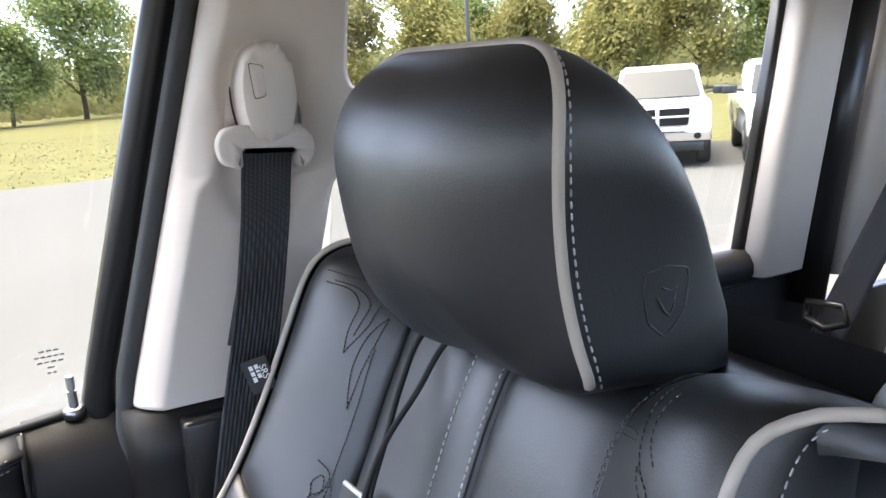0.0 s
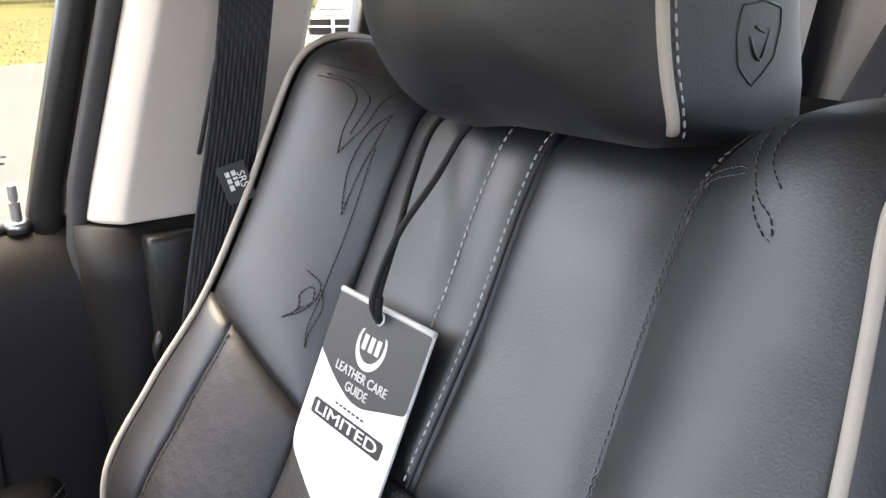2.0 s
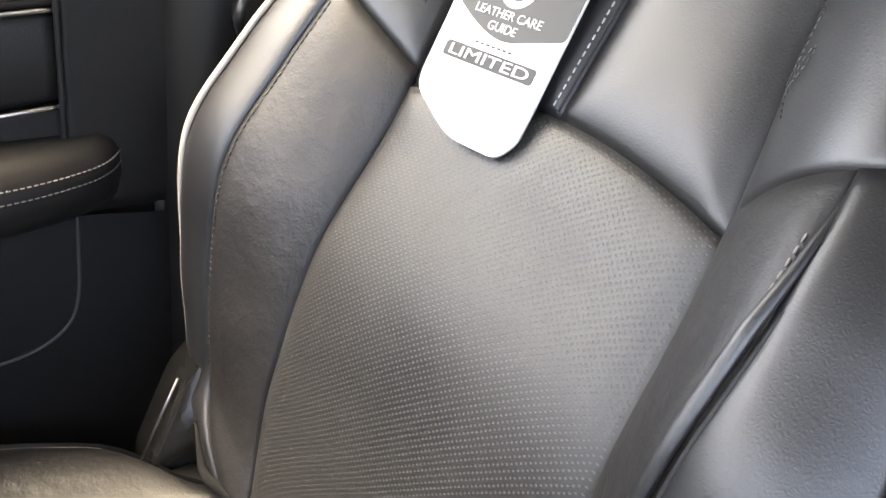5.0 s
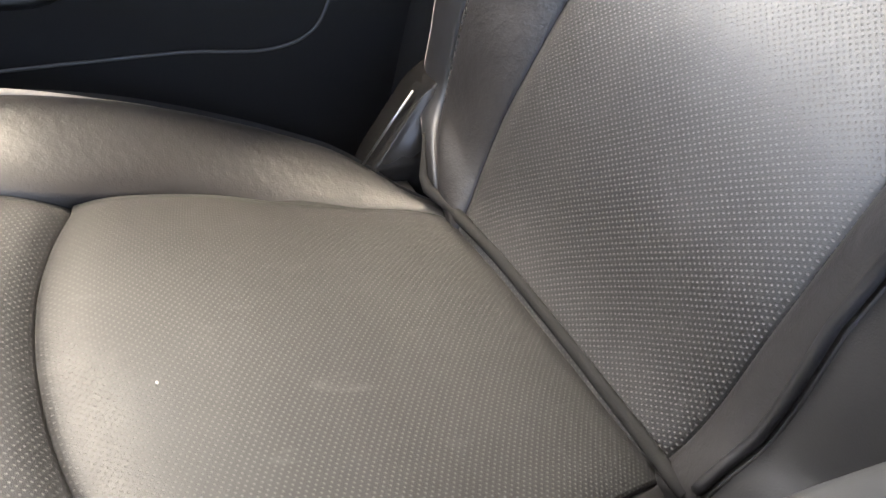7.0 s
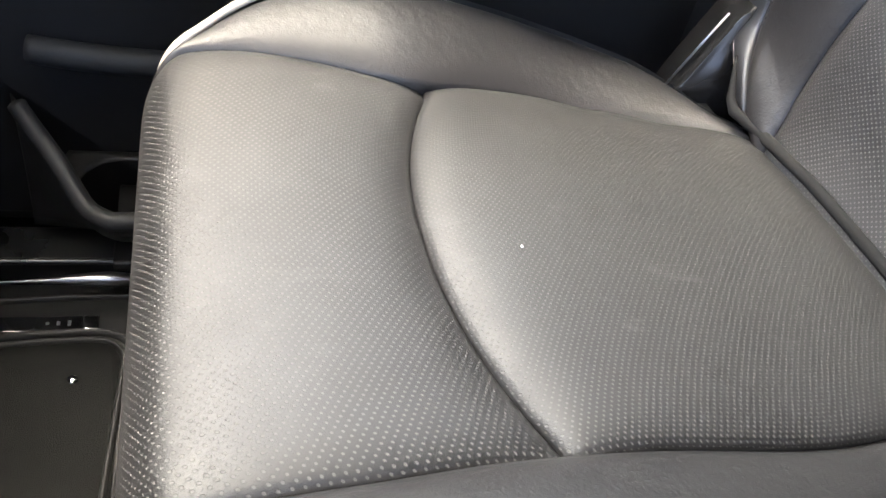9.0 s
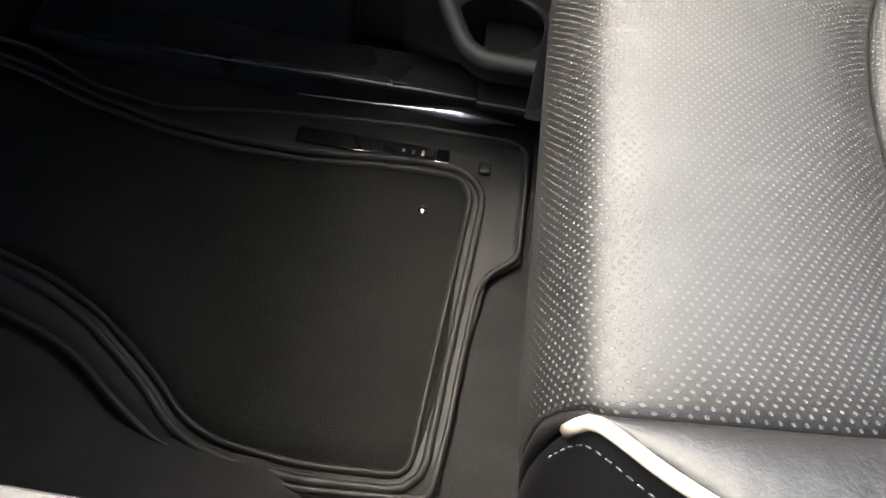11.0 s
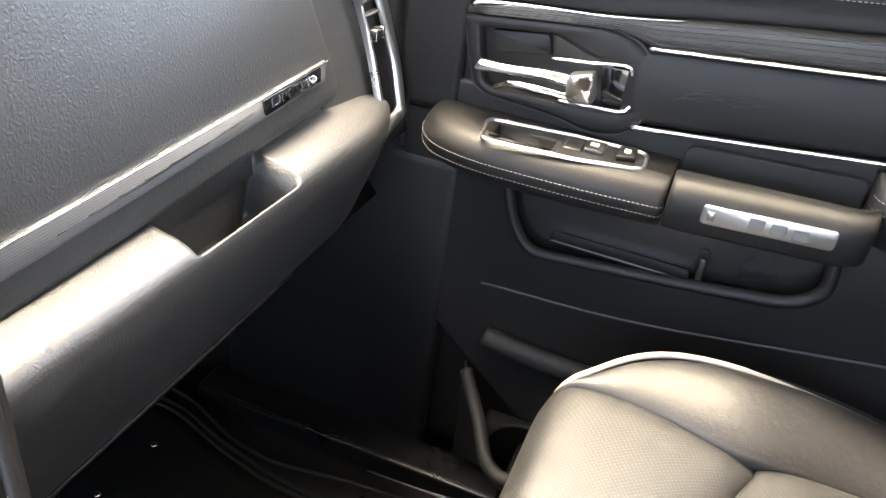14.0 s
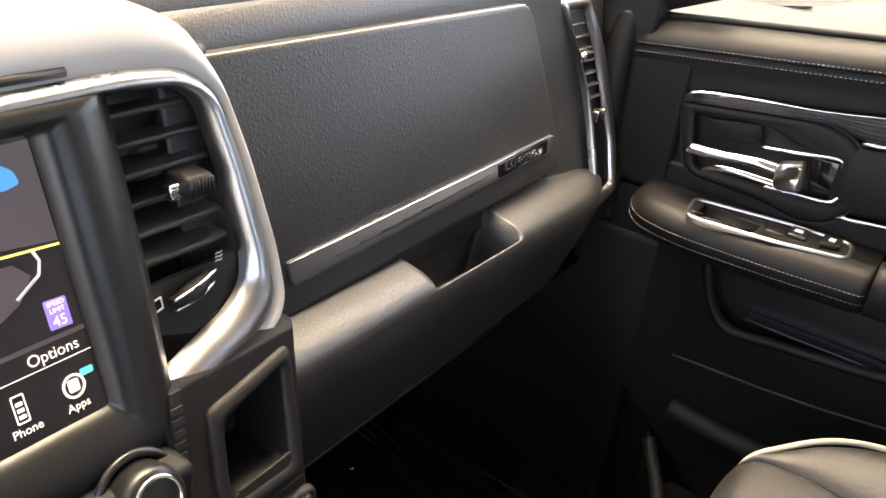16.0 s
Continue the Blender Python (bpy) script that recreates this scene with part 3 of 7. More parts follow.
CUSH_W = spline([(0, -0.50, 0.305), (0.08, -0.465, 0.327), (0.3, -0.34, 0.375), (0.55, -0.20, 0.405), (0.7, -0.12, 0.412), (0.85, -0.034, 0.40), (0.93, 0.012, 0.383), (1.0, 0.04, 0.367), (1.1, 0.054, 0.31), (1.2, 0.048, 0.25), (1.35, 0.02, 0.17)])
CUSH_W_OUT = spline([(0, -0.53, 0.335), (0.08, -0.478, 0.341), (0.12, -0.453, 0.344), (0.3, -0.34, 0.362), (0.42, -0.273, 0.380), (0.55, -0.20, 0.400), (0.7, -0.12, 0.412), (0.85, -0.034, 0.40), (0.93, 0.012, 0.383), (1.0, 0.04, 0.367), (1.1, 0.054, 0.31), (1.2, 0.048, 0.25), (1.35, 0.02, 0.17)])
CUSH_EDGE_OUT = spline([(0, 0.166, 0.190), (0.04, 0.170, 0.206), (0.08, 0.178, 0.230), (0.11, 0.186, 0.266), (0.15, 0.196, 0.296), (0.2, 0.205, 0.312), (0.3, 0.220, 0.328), (0.42, 0.222, 0.322), (0.55, 0.204, 0.303), (0.64, 0.186, 0.290), (0.7, 0.186, 0.283), (0.80, 0.198, 0.274), (0.87, 0.204, 0.257), (0.93, 0.206, 0.233), (0.97, 0.206, 0.217), (1.0, 0.2045, 0.2085), (1.1, 0.203, 0.207), (1.35, 0.20, 0.204)])
CUSH_DROP = spline([(0, 0.006), (0.08, 0.012), (0.18, 0.024), (0.3, 0.028), (0.42, 0.022), (0.55, 0.012), (0.64, 0.003), (0.7, 0.0), (1.35, 0.0)])
CUSH_EDGE = spline([(0, 0.165, 0.27), (0.08, 0.172, 0.28), (0.3, 0.19, 0.285), (0.55, 0.188, 0.284), (0.7, 0.192, 0.282), (0.80, 0.200, 0.274), (0.87, 0.204, 0.257), (0.93, 0.206, 0.233), (0.97, 0.206, 0.217), (1.0, 0.2045, 0.2085), (1.1, 0.203, 0.207), (1.35, 0.20, 0.204)])


def back_edge(v, s):
    """Crease and piping of the seat back on one side."""
    return (BACK_EDGE_OUT if s > 0 else BACK_EDGE_IN)(v)


def cush_edge(v, s):
    """Crease and piping of the cushion on one side."""
    return (CUSH_EDGE_OUT if s > 0 else CUSH_EDGE)(v)


def cush_wing(v, s):
    return (CUSH_W_OUT if s > 0 else CUSH_W)(v)


def shell(mid, wing, edge, power, hump, drop):
    """The seat's skin as a function of (u, v): u from the middle outwards, v along it. The middle is crowned, and the wings rise from the crease to the piping."""

    def at(u, v):
        s = 1 if u > 0 else -1
        c, w, (uc, up) = mid(v), wing(v, s), edge(v, s)
        c = c - np.array((0, drop(v)[0] * min(1, abs(u) / uc) ** 2 if s > 0 else 0))
        t = max(0.0, (abs(u) - uc) / (up - uc))
        k = 1 - max(0.0, 1 - t) ** power[s] if t < 1 else 1.0
        k += hump[s] * math.sin(math.pi * min(1, t)) * min(1, max(0, (0.88 - v) / 0.28))
        y, z = c + (w - c) * k
        return Vector((SX + u, y, z))

    return at


back_skin = shell(BACK_C, lambda v, s: BACK_W(v), back_edge, {1: 1.7, -1: 2.1}, {1: 0.0, -1: 0.55}, lambda v: (0,))
cush_skin = shell(CUSH_C, cush_wing, cush_edge, {1: 1.6, -1: 1.6}, {1: 0.0, -1: 0.0}, CUSH_DROP)


def skin_normal(skin, u, v):
    e = 0.004
    n = (skin(u + e, v) - skin(u - e, v)).cross(skin(u, v + e) - skin(u, v - e)).normalized()
    return -n if skin is back_skin else n


def panel(skin, u0, u1, v0, v1, nu, nv, puff=0.006, margin=0.014, crease=0.0, low_dip=(0, 1), high_dip=(0, 1)):
    """A padded, sewn panel of a skin between u0(v), u1(v) and v0(a), v1(a), swelling away from its seams; low_dip and high_dip sink (or raise) its two ends by a depth over a run."""

    def uv_of(a, b):
        v = lerp(v0(a), v1(a), b)
        return lerp(u0(v), u1(v), a), v

    mid_w = (skin(*uv_of(0, 0.5)) - skin(*uv_of(1, 0.5))).length
    run = [0.0]
    for k in range(nv):
        run.append(run[-1] + (skin(*uv_of(0.5, (k + 1) / nv)) - skin(*uv_of(0.5, k / nv))).length)
    mid_h = run[-1]

    def f(a, b):
        u, v = uv_of(a, b)
        d = min(min(a, 1 - a) * mid_w, min(b, 1 - b) * mid_h)
        n = skin_normal(skin, u, v)
        p = skin(u, v)
        wrinkle = crease * (noise.noise(p * 26) * 0.6 + noise.noise(p * 60) * 0.35)
        ends = low_dip[0] * math.exp(-b * mid_h / low_dip[1]) + high_dip[0] * math.exp(-(1 - b) * mid_h / high_dip[1])
        return p + n * (-puff * math.exp(-d / margin) - ends + wrinkle * min(1, d / 0.03))

    def low(a, b):
        u, v = uv_of(a, b)
        return skin(u, v) - skin_normal(skin, u, v) * 0.02

    return sheet(f, nu, nv, low, lambda a, b: ((a - 0.5) * mid_w, run[round(b * nv)]))


const = lambda c: (lambda t: c)  # noqa: E731
back_seam = lambda a: 0.597 + 0.03 * (1 - (2 * a - 1) ** 2)  # noqa: E731
edge_in = lambda e, s, i: (lambda v: s * e(v, s)[i])  # noqa: E731

backrest = part("backrest", sheet(lambda a, b: Vector((SX + lerp(-0.265, 0.265, a), *(BACK_C(lerp(0, 1.15, b)) + np.array((-0.05, -0.01))))), 8, 16,
                                  lambda a, b: Vector((SX + lerp(-0.24, 0.24, a), *(BACK_C(lerp(0, 1.15, b)) + np.array((-0.11, -0.01)))))), LEATHER, seat, "reclined seat back")
part("perforated_insert", panel(back_skin, edge_in(back_edge, -1, 0), edge_in(back_edge, 1, 0), const(0.0), back_seam, 60, 60, 0.006, 0.012), PERF_LIT, backrest, "perforated leather lower insert")


def upper_panel(u0, u1, a0, a1):
    return panel(back_skin, u0, u1, lambda a: back_seam(lerp(a0, a1, a)), const(1.2), 30, 60, 0.009, 0.011)


part("upper_panel", upper_panel(edge_in(back_edge, -1, 0), const(-0.002), 0, 0.47), LEATHER, backrest, "smooth leather upper panel")
part("upper_panel", upper_panel(const(-0.002), edge_in(back_edge, 1, 0), 0.47, 1), LEATHER, backrest, "smooth leather upper panel with a stitched stripe")
for s in (1, -1):
    wing_seam = lambda a: 0.615 + 0.055 * a  # noqa: E731
    part("upper_bolster", panel(back_skin, edge_in(back_edge, s, 0), edge_in(back_edge, s, 1), wing_seam, const(1.2), 30, 60, 0.006, 0.012), LEATHER, backrest, "embroidered leather wing")
    cut = (lambda v: 0.66) if s > 0 else (lambda v: min(0.56, max(0.28, 0.364 + 0.76 * (v - 0.345))))  # noqa: E731
    stitch_u = lambda v, s=s, cut=cut: s * lerp(*back_edge(v, s), cut(v))  # noqa: E731
    end = cut(0.65)
    part("lower_bolster", panel(back_skin, edge_in(back_edge, s, 0), stitch_u, const(0.0), lambda a: wing_seam(a * end), 26, 44, 0.005, 0.010, 0.0022), LEATHER_SOFT, backrest, "creased leather bolster")
    part("bolster_edge", panel(back_skin, stitch_u, edge_in(back_edge, s, 1), const(0.0), lambda a: wing_seam(end + (1 - end) * a), 14, 44, 0.003, 0.006), LEATHER, backrest, "leather edge strip of the bolster")
    line = [back_skin(stitch_u(v) - s * 0.0062, v) + skin_normal(back_skin, stitch_u(v) - s * 0.0062, v) * -0.0019 for v in np.linspace(0.10 if s > 0 else 0.03, 0.64 if s > 0 else 0.60, 60)]
    part("stitching", stitches(line, 0.0045, 0.002, 0.0009), BLACK_THREAD if s > 0 else DOOR_THREAD, backrest, "twin-needle stitching")
    if s < 0:
        rows_v = np.linspace(0.03, 0.628, 60)
        fade = [float(min(1, max(0, (0.628 - v) / 0.09))) for v in rows_v]
        lip = [back_skin(stitch_u(v), v) + skin_normal(back_skin, stitch_u(v), v) * (0.0085 * f - 0.0055) for v, f in zip(rows_v, fade)]
        part("seam_lip", tube(lip, [0.0018 + 0.0028 * f for f in fade], 8), LEATHER, backrest, "raised welt of the bolster seam")
        part("seam_groove", tube([back_skin(stitch_u(v) - 0.0062, v) + skin_normal(back_skin, stitch_u(v) - 0.0062, v) * (0.0036 * f - 0.0048) for v, f in zip(rows_v, fade)], [0.0006 + 0.0010 * f for f in fade], 6), DARK_THREAD, backrest)
    rim = [back_skin(s * (back_edge(v, s)[1] + 0.002), v) - Vector((0, 0.0045 * min(1, max(0, (0.42 - v) / 0.15)), 0)) for v in np.linspace(0.02, 1.2, 70)]
    part("piping", tube(rim, [float(0.0031 - 0.0018 * min(1, max(0, (0.40 - v) / 0.12))) for v in np.linspace(0.02, 1.2, 70)], 8), PIPING, backrest, "cream leather piping")

    def side(a, b, s=s):
        v = lerp(0.0, 1.2, b)
        w, e = BACK_W(v), back_edge(v, s)[1]
        y_back = lerp(-0.64, -0.90, min(1, b * 0.95)) if b < 1 else -0.89
        bulge = (0.016 * math.sin(math.pi * min(1, a * 1.3)) ** 0.7 if a < 0.77 else 0) * min(1, max(0, (v - 0.10) / 0.15)) - 0.03 * a * max(0, 1 - v / 0.2)
        return Vector((SX + s * (e + 0.002 + bulge - 0.03 * a * a), lerp(w[0] - 0.003, y_back, a), w[1] - 0.01 * a))

    part("side_panel", sheet(side, 16, 50), LEATHER, backrest, "plain leather side of the seat back")
    part("side_stitching", stitches([side(0.13, b) + Vector((s * 0.0012, 0, 0)) for b in np.linspace(0.05, 0.99, 80)], 0.0038, 0.0020, 0.0005), THREAD, backrest, "pale stitching beside the piping")
part("back_shell", sheet(lambda a, b: Vector((SX + lerp(-0.275, 0.275, a), lerp(-0.64, -0.90, b) - 0.02 * math.sin(math.pi * a), lerp(0.25, 1.0, b))), 12, 20), PLASTIC, backrest, "black rear shell")
for u, sink in ((0.0035, 0.0028), (0.037, -0.0003)):
    line = [back_skin(u, v) - skin_normal(back_skin, u, v) * sink for v in np.linspace(0.635, 1.05, 60)]
    part("stitching", stitches(line, 0.0042, 0.0022, 0.00065), THREAD, backrest, "pale topstitching")
part("seam_cord", tube([back_skin(-0.0025, v) - Vector((0, 0.003, 0)) for v in np.linspace(0.63, 1.05, 40)], 0.0012, 6), DARK_THREAD, backrest)

# embroidered scrolls on the wings
OUTER_SCROLLS = [
    [(0.195, 0.893), (0.182, 0.94), (0.178, 0.99), (0.165, 1.04)],
    [(0.195, 0.893), (0.197, 0.925), (0.195, 0.965), (0.198, 0.985), (0.21, 1.003), (0.235, 1.005)],
    [(0.191, 0.922), (0.187, 0.96), (0.188, 0.985), (0.203, 1.008), (0.226, 1.012)],
    [(0.178, 0.824), (0.182, 0.856), (0.183, 0.884), (0.179, 0.925), (0.168, 0.966)],
    [(0.178, 0.824), (0.175, 0.872), (0.171, 0.919), (0.168, 0.966)],
    [(0.170, 0.908), (0.170, 0.843), (0.171, 0.787), (0.170, 0.736), (0.169, 0.696), (0.164, 0.675)],
    [(0.191, 0.691), (0.179, 0.707), (0.172, 0.727), (0.174, 0.745), (0.187, 0.753)],
    [(0.191, 0.691), (0.182, 0.708), (0.185, 0.725), (0.178, 0.738), (0.174, 0.722), (0.182, 0.708)],
    [(0.164, 0.675), (0.166, 0.692), (0.165, 0.72), (0.171, 0.739)],
    [(0.165, 1.05), (0.20, 1.03), (0.24, 1.028)],
]
INNER_SCROLLS = [
    [(0.140, 0.775), (0.135, 0.822), (0.134, 0.868), (0.132, 0.905), (0.130, 0.951)],
    [(0.139, 0.791), (0.138, 0.836), (0.138, 0.870), (0.138, 0.907), (0.138, 0.945), (0.145, 0.978), (0.171, 0.993), (0.182, 0.992)],
    [(0.142, 0.865), (0.141, 0.894), (0.143, 0.933), (0.149, 0.971), (0.180, 0.988)],
    [(0.134, 0.955), (0.140, 0.995), (0.142, 1.05), (0.135, 1.11)],
    [(0.140, 0.975), (0.148, 1.038), (0.150, 1.10)],
    [(0.192, 0.970), (0.197, 0.956), (0.208, 0.941), (0.211, 0.943), (0.207, 0.957), (0.195, 0.971), (0.185, 0.997), (0.177, 1.029), (0.175, 1.07)],
    [(0.207, 0.981), (0.196, 1.0), (0.191, 1.026), (0.192, 1.06)],
    [(0.158, 0.680), (0.150, 0.702), (0.149, 0.722), (0.151, 0.738), (0.155, 0.741), (0.154, 0.726), (0.147, 0.708), (0.145, 0.74), (0.143, 0.775)],
]
for s, scrolls in ((1, OUTER_SCROLLS), (-1, INNER_SCROLLS)):
    for sc in scrolls:
        pts = []
        for p in smooth_line([(a, b, 0) for a, b in sc], 10):
            u = s * p.x
            pts.append(back_skin(u, p.y) + skin_normal(back_skin, u, p.y) * 0.0004)
        part("embroidery", stitches(pts, 0.0032, 0.0009 if s > 0 else 0.0016, 0.0006 if s > 0 else 0.0005), DARK_THREAD if s > 0 else GREY_THREAD, backrest, "scrolled embroidery line")

# cushion
cushion = part("cushion", sheet(lambda a, b: Vector((SX + lerp(-0.25, 0.25, a), lerp(-0.50, 0.0, b), 0.33)), 4, 6, lambda a, b: Vector((SX + lerp(-0.25, 0.25, a), lerp(-0.50, 0.0, b), 0.16))), LEATHER, seat, "seat cushion")
seam_v = lambda a: 0.70 - 0.075 * abs(2 * a - 1) ** 2.2  # noqa: E731
part("rear_insert", panel(cush_skin, edge_in(cush_edge, -1, 0), edge_in(cush_edge, 1, 0), const(0.0), seam_v, 60, 90, 0.004, 0.008, low_dip=(0.010, 0.03), high_dip=(0.011, 0.020)), PERF, cushion, "perforated leather rear insert")
part("front_insert", panel(cush_skin, edge_in(cush_edge, -1, 0), edge_in(cush_edge, 1, 0), seam_v, const(1.35), 60, 90, 0.006, 0.012, low_dip=(0.013, 0.026)), PERF, cushion, "perforated leather front insert")
part("bite_welt", tube([(0.632, -0.494, 0.397), (0.617, -0.491, 0.380), (0.605, -0.489, 0.364), (0.595, -0.491, 0.3565), (0.570, -0.498, 0.3555), (0.552, -0.502, 0.356)] + [(SX + u, -0.499 - 0.004 * math.cos(u * 10), lerp(0.357, 0.362, min(1, (0.15 - u) / 0.08))) for u in np.linspace(0.145, -0.19, 20)], [0.0015, 0.0028, 0.0046] + [0.006] * 23, 8), RUBBER_WELT, cushion, "black welt where cushion meets back")
for s in (1, -1):
    part("cushion_bolster", panel(cush_skin, edge_in(cush_edge, s, 0), edge_in(cush_edge, s, 1), const(0.0), const(1.35), 30, 80, 0.007, 0.014, 0.001), LEATHER_SOFT, cushion, "smooth leather side bolster")
    rim = [cush_skin(s * (cush_edge(v, s)[1] + 0.001), v) - Vector((0, 0, 0.010 * min(1, max(0, (0.84 - v) / 0.30)))) for v in np.linspace(0.16, 1.03, 60)]
    part("piping", tube(rim, [float(0.0036 - 0.0014 * min(1, max(0, (0.6 - v) / 0.2))) for v in np.linspace(0.16, 1.03, 60)], 8), PIPING, cushion, "cream leather piping")

    def skirt(a, b, s=s):
        v = lerp(0.0, 1.35, b)
        w, e = cush_wing(v, s), cush_edge(v, s)[1]
        return Vector((SX + s * (e + 0.001 + 0.012 * math.sin(math.pi * a)), w[0], lerp(w[1] - 0.002, 0.13, a)))

    part("side_panel", sheet(skirt, 10, 50), LEATHER, cushion, "leather side of the cushion")
    part("side_stitching", stitches([skirt(0.06, b) + Vector((s * 0.0015, 0, 0)) for b in np.linspace(0.1, 0.78, 80)], 0.0036, 0.0022, 0.0006), GREY_THREAD, cushion, "pale stitching under the piping")
part("seat_base", box(SX - 0.22, SX + 0.22, -0.50, 0.0, -0.012, 0.20, 0.02), PLASTIC, seat, "black seat frame cover")
part("recliner_cover", prism(rounded([(-0.57, 0.25), (-0.455, 0.265), (-0.461, 0.340), (-0.496, 0.424), (-0.515, 0.446), (-0.57, 0.45)], [0.01, 0.01, 0.012, 0.01, 0.012, 0.01]), lambda a, b, h: Vector((0.700 - h, a, b)), 0.046, 0.014, 4), RECLINER, seat, "glossy black recliner cover")
part("belt_anchor", tube(smooth_line([(0.70, -0.56, 0.30), (0.70, -0.535, 0.36), (0.695, -0.505, 0.41)]), 0.012, 8, flat=0.4), GLOSS_BLACK, seat, "black belt anchor strap")
# the glossy cover's lit edge, added as a thin steel line
part("recliner_glint", tube([(0.668, -0.455, 0.340), (0.668, -0.475, 0.386), (0.668, -0.492, 0.424)], 0.0012, 6), STEEL, seat, "steel line standing in for the glint on the recliner cover's edge")

# headrest
HEAD_EDGE_Y = spline([(0.96, -0.762), (0.985, -0.742), (1.01, -0.730), (1.04, -0.721), (1.08, -0.714), (1.13, -0.710), (1.155, -0.7125), (1.18, -0.7205), (1.204, -0.736)])
HW = 0.151  # half its width
HEAD_RIM = resample([(x, 0, z) for x, z in [(0, 0.989)] + rounded([(-HW + 0.018, 0.993), (-HW, 1.195), (HW - 0.006, 1.203), (HW - 0.018, 0.976)], [0.022, 0.075, 0.088, 0.085], 12) + [(0, 0.989)]], 0.004) + [Vector((0, 0, 0.989))]


def head_loop(t):
    """The piped rim of the headrest's face, from the middle of its foot all the way round."""
    f = t * (len(HEAD_RIM) - 1)
    i = min(int(f), len(HEAD_RIM) - 2)
    p = HEAD_RIM[i].lerp(HEAD_RIM[i + 1], f - i)
    bow = 0.007 * math.sin(math.pi * min(1, max(0, (p.z - 0.985) / 0.2))) if p.x < -0.1 else 0
    return Vector((SX + 0.006 + p.x + bow, HEAD_EDGE_Y(p.z)[0], p.z))


def head_face(a, b):
    """Face of the headrest: a along the rim, b from the rim inwards."""
    p, c = head_loop(a), Vector((SX + 0.006, -0.70, 1.085))
    q = c.lerp(p, 1 - b * 0.999)
    swell = max(0, 1 - (1 - b * 0.999) ** 2.2) ** 0.6
    return Vector((q.x, HEAD_EDGE_Y(q.z)[0] + 0.040 * swell, q.z))


def head_back(a, b):
    p = head_loop(a)
    q = b * math.pi / 2
    zl = 1.015
    rear = -0.832 - 0.052 * math.sin(math.pi / 2 * min(1, max(0, (1.2 - p.z) / 0.22)))
    return Vector((SX + 0.006 + (p.x - SX - 0.006) * (1 + 0.03 * math.sin(2 * q) - 0.45 * (1 - math.cos(q)) ** 1.5), p.y + (rear - p.y) * math.sin(q), zl + (p.z - zl) * math.cos(q) ** 0.95 if p.z > zl else lerp(p.z, 0.98, math.sin(q))))


def welded(bm):
    """Closes a sheet that runs all the way round, so that no fold shows where its ends meet."""
    bmesh.ops.remove_doubles(bm, verts=bm.verts[:], dist=0.00002)
    return bm


headrest = part("headrest", welded(sheet(head_face, 140, 24)), LEATHER, seat, "padded black leather headrest")
part("headrest_shell", welded(sheet(head_back, 140, 24)), LEATHER, headrest, "leather rear half")
part("piping", tube([head_loop(t) + Vector((0, -0.003, 0)) for t in np.linspace(0.152, 0.88, 100)], 0.0037, 8), PIPING, headrest, "cream leather piping")
part("stitching", stitches([head_back(t, 0.045) + (head_back(t, 0.045) - Vector((SX, -0.76, 1.09))).normalized() * 0.0008 for t in np.linspace(0.15, 0.88, 200)], 0.0042, 0.0024, 0.0007), THREAD, headrest, "pale topstitching")


def head_side(y, z):
    """The place on the headrest's inboard side at a given depth and height."""
    return min((head_back(a, b) for a in np.linspace(0.12, 0.42, 50) for b in np.linspace(0.1, 0.9, 40)), key=lambda p: (p.y - y) ** 2 + (p.z - z) ** 2)


crest = [head_side(y, z) + Vector((-0.0001, 0, 0)) for y, z in ((-0.776, 1.061), (-0.793, 1.064), (-0.811, 1.062), (-0.811, 1.050), (-0.806, 1.036), (-0.797, 1.027), (-0.788, 1.024), (-0.776, 1.031), (-0.772, 1.045))]
crest_line = resample(crest + crest[:1], 0.003)[:-1]
part("embossed_crest", tube(crest_line, 0.0007, 6, True), LEATHER, headrest, "embossed crest outline")
inner_line = smooth_line([crest[4].lerp(crest[0], 0.62), crest[2].lerp(crest[7], 0.42), crest[3].lerp(crest[8], 0.28), crest[5].lerp(crest[1], 0.25), crest[6].lerp(crest[1], 0.35), crest[7].lerp(crest[1], 0.45)], 4)
part("embossed_crest", tube(inner_line, 0.0009, 6), LEATHER, headrest, "embossed crest figure")
for x in (-0.06, 0.06):
    part("post", tube([(SX + x, -0.80, 0.93), (SX + x, -0.79, 1.0)], 0.007, 12), CHROME, headrest, "chrome headrest post")

# ---- care tag hanging from the headrest ----
tag_m = frame_of((0.4661, -0.6462, 0.7939), (-0.998, -0.07, 0.0), (0.09, -0.43, 0.90))
tag = empty("care_tag", tag_m.translation)
tagged(tag, "white and dark grey leather care tag hanging on a black cord", "hang tag")
TW, TH = 0.0572, 0.0745  # half width and half height
flat = lambda m: (lambda a, b, h: m @ Vector((a, b, h)))  # noqa: E731
outline = rounded([(-TW, TH), (-TW + 0.002, -TH + 0.026), (-0.004, -TH), (0.046, -TH), (TW, -TH + 0.016), (TW, TH)][::-1], [0.002, 0.008, 0.008, 0.014, 0.012, 0.002])
card = part("card", prism(outline, flat(tag_m), 0.0022, 0.0004, 1), CARD_WHITE, tag, "folded white card", False)
dark = rounded([(-TW + 0.0006, TH - 0.004), (TW - 0.0006, TH - 0.004), (TW - 0.0006, 0.016), (0.034, 0.010), (0.004, 0.001), (-0.026, 0.010), (-TW + 0.0006, 0.026)], [0.001, 0.001, 0.004, 0.02, 0.02, 0.02, 0.004])
part("dark_print", prism(dark[::-1], flat(tag_m @ Matrix.Translation((0, 0, 0.0023))), 0.0003), CARD_DARK, card, "dark grey printed upper half", False)
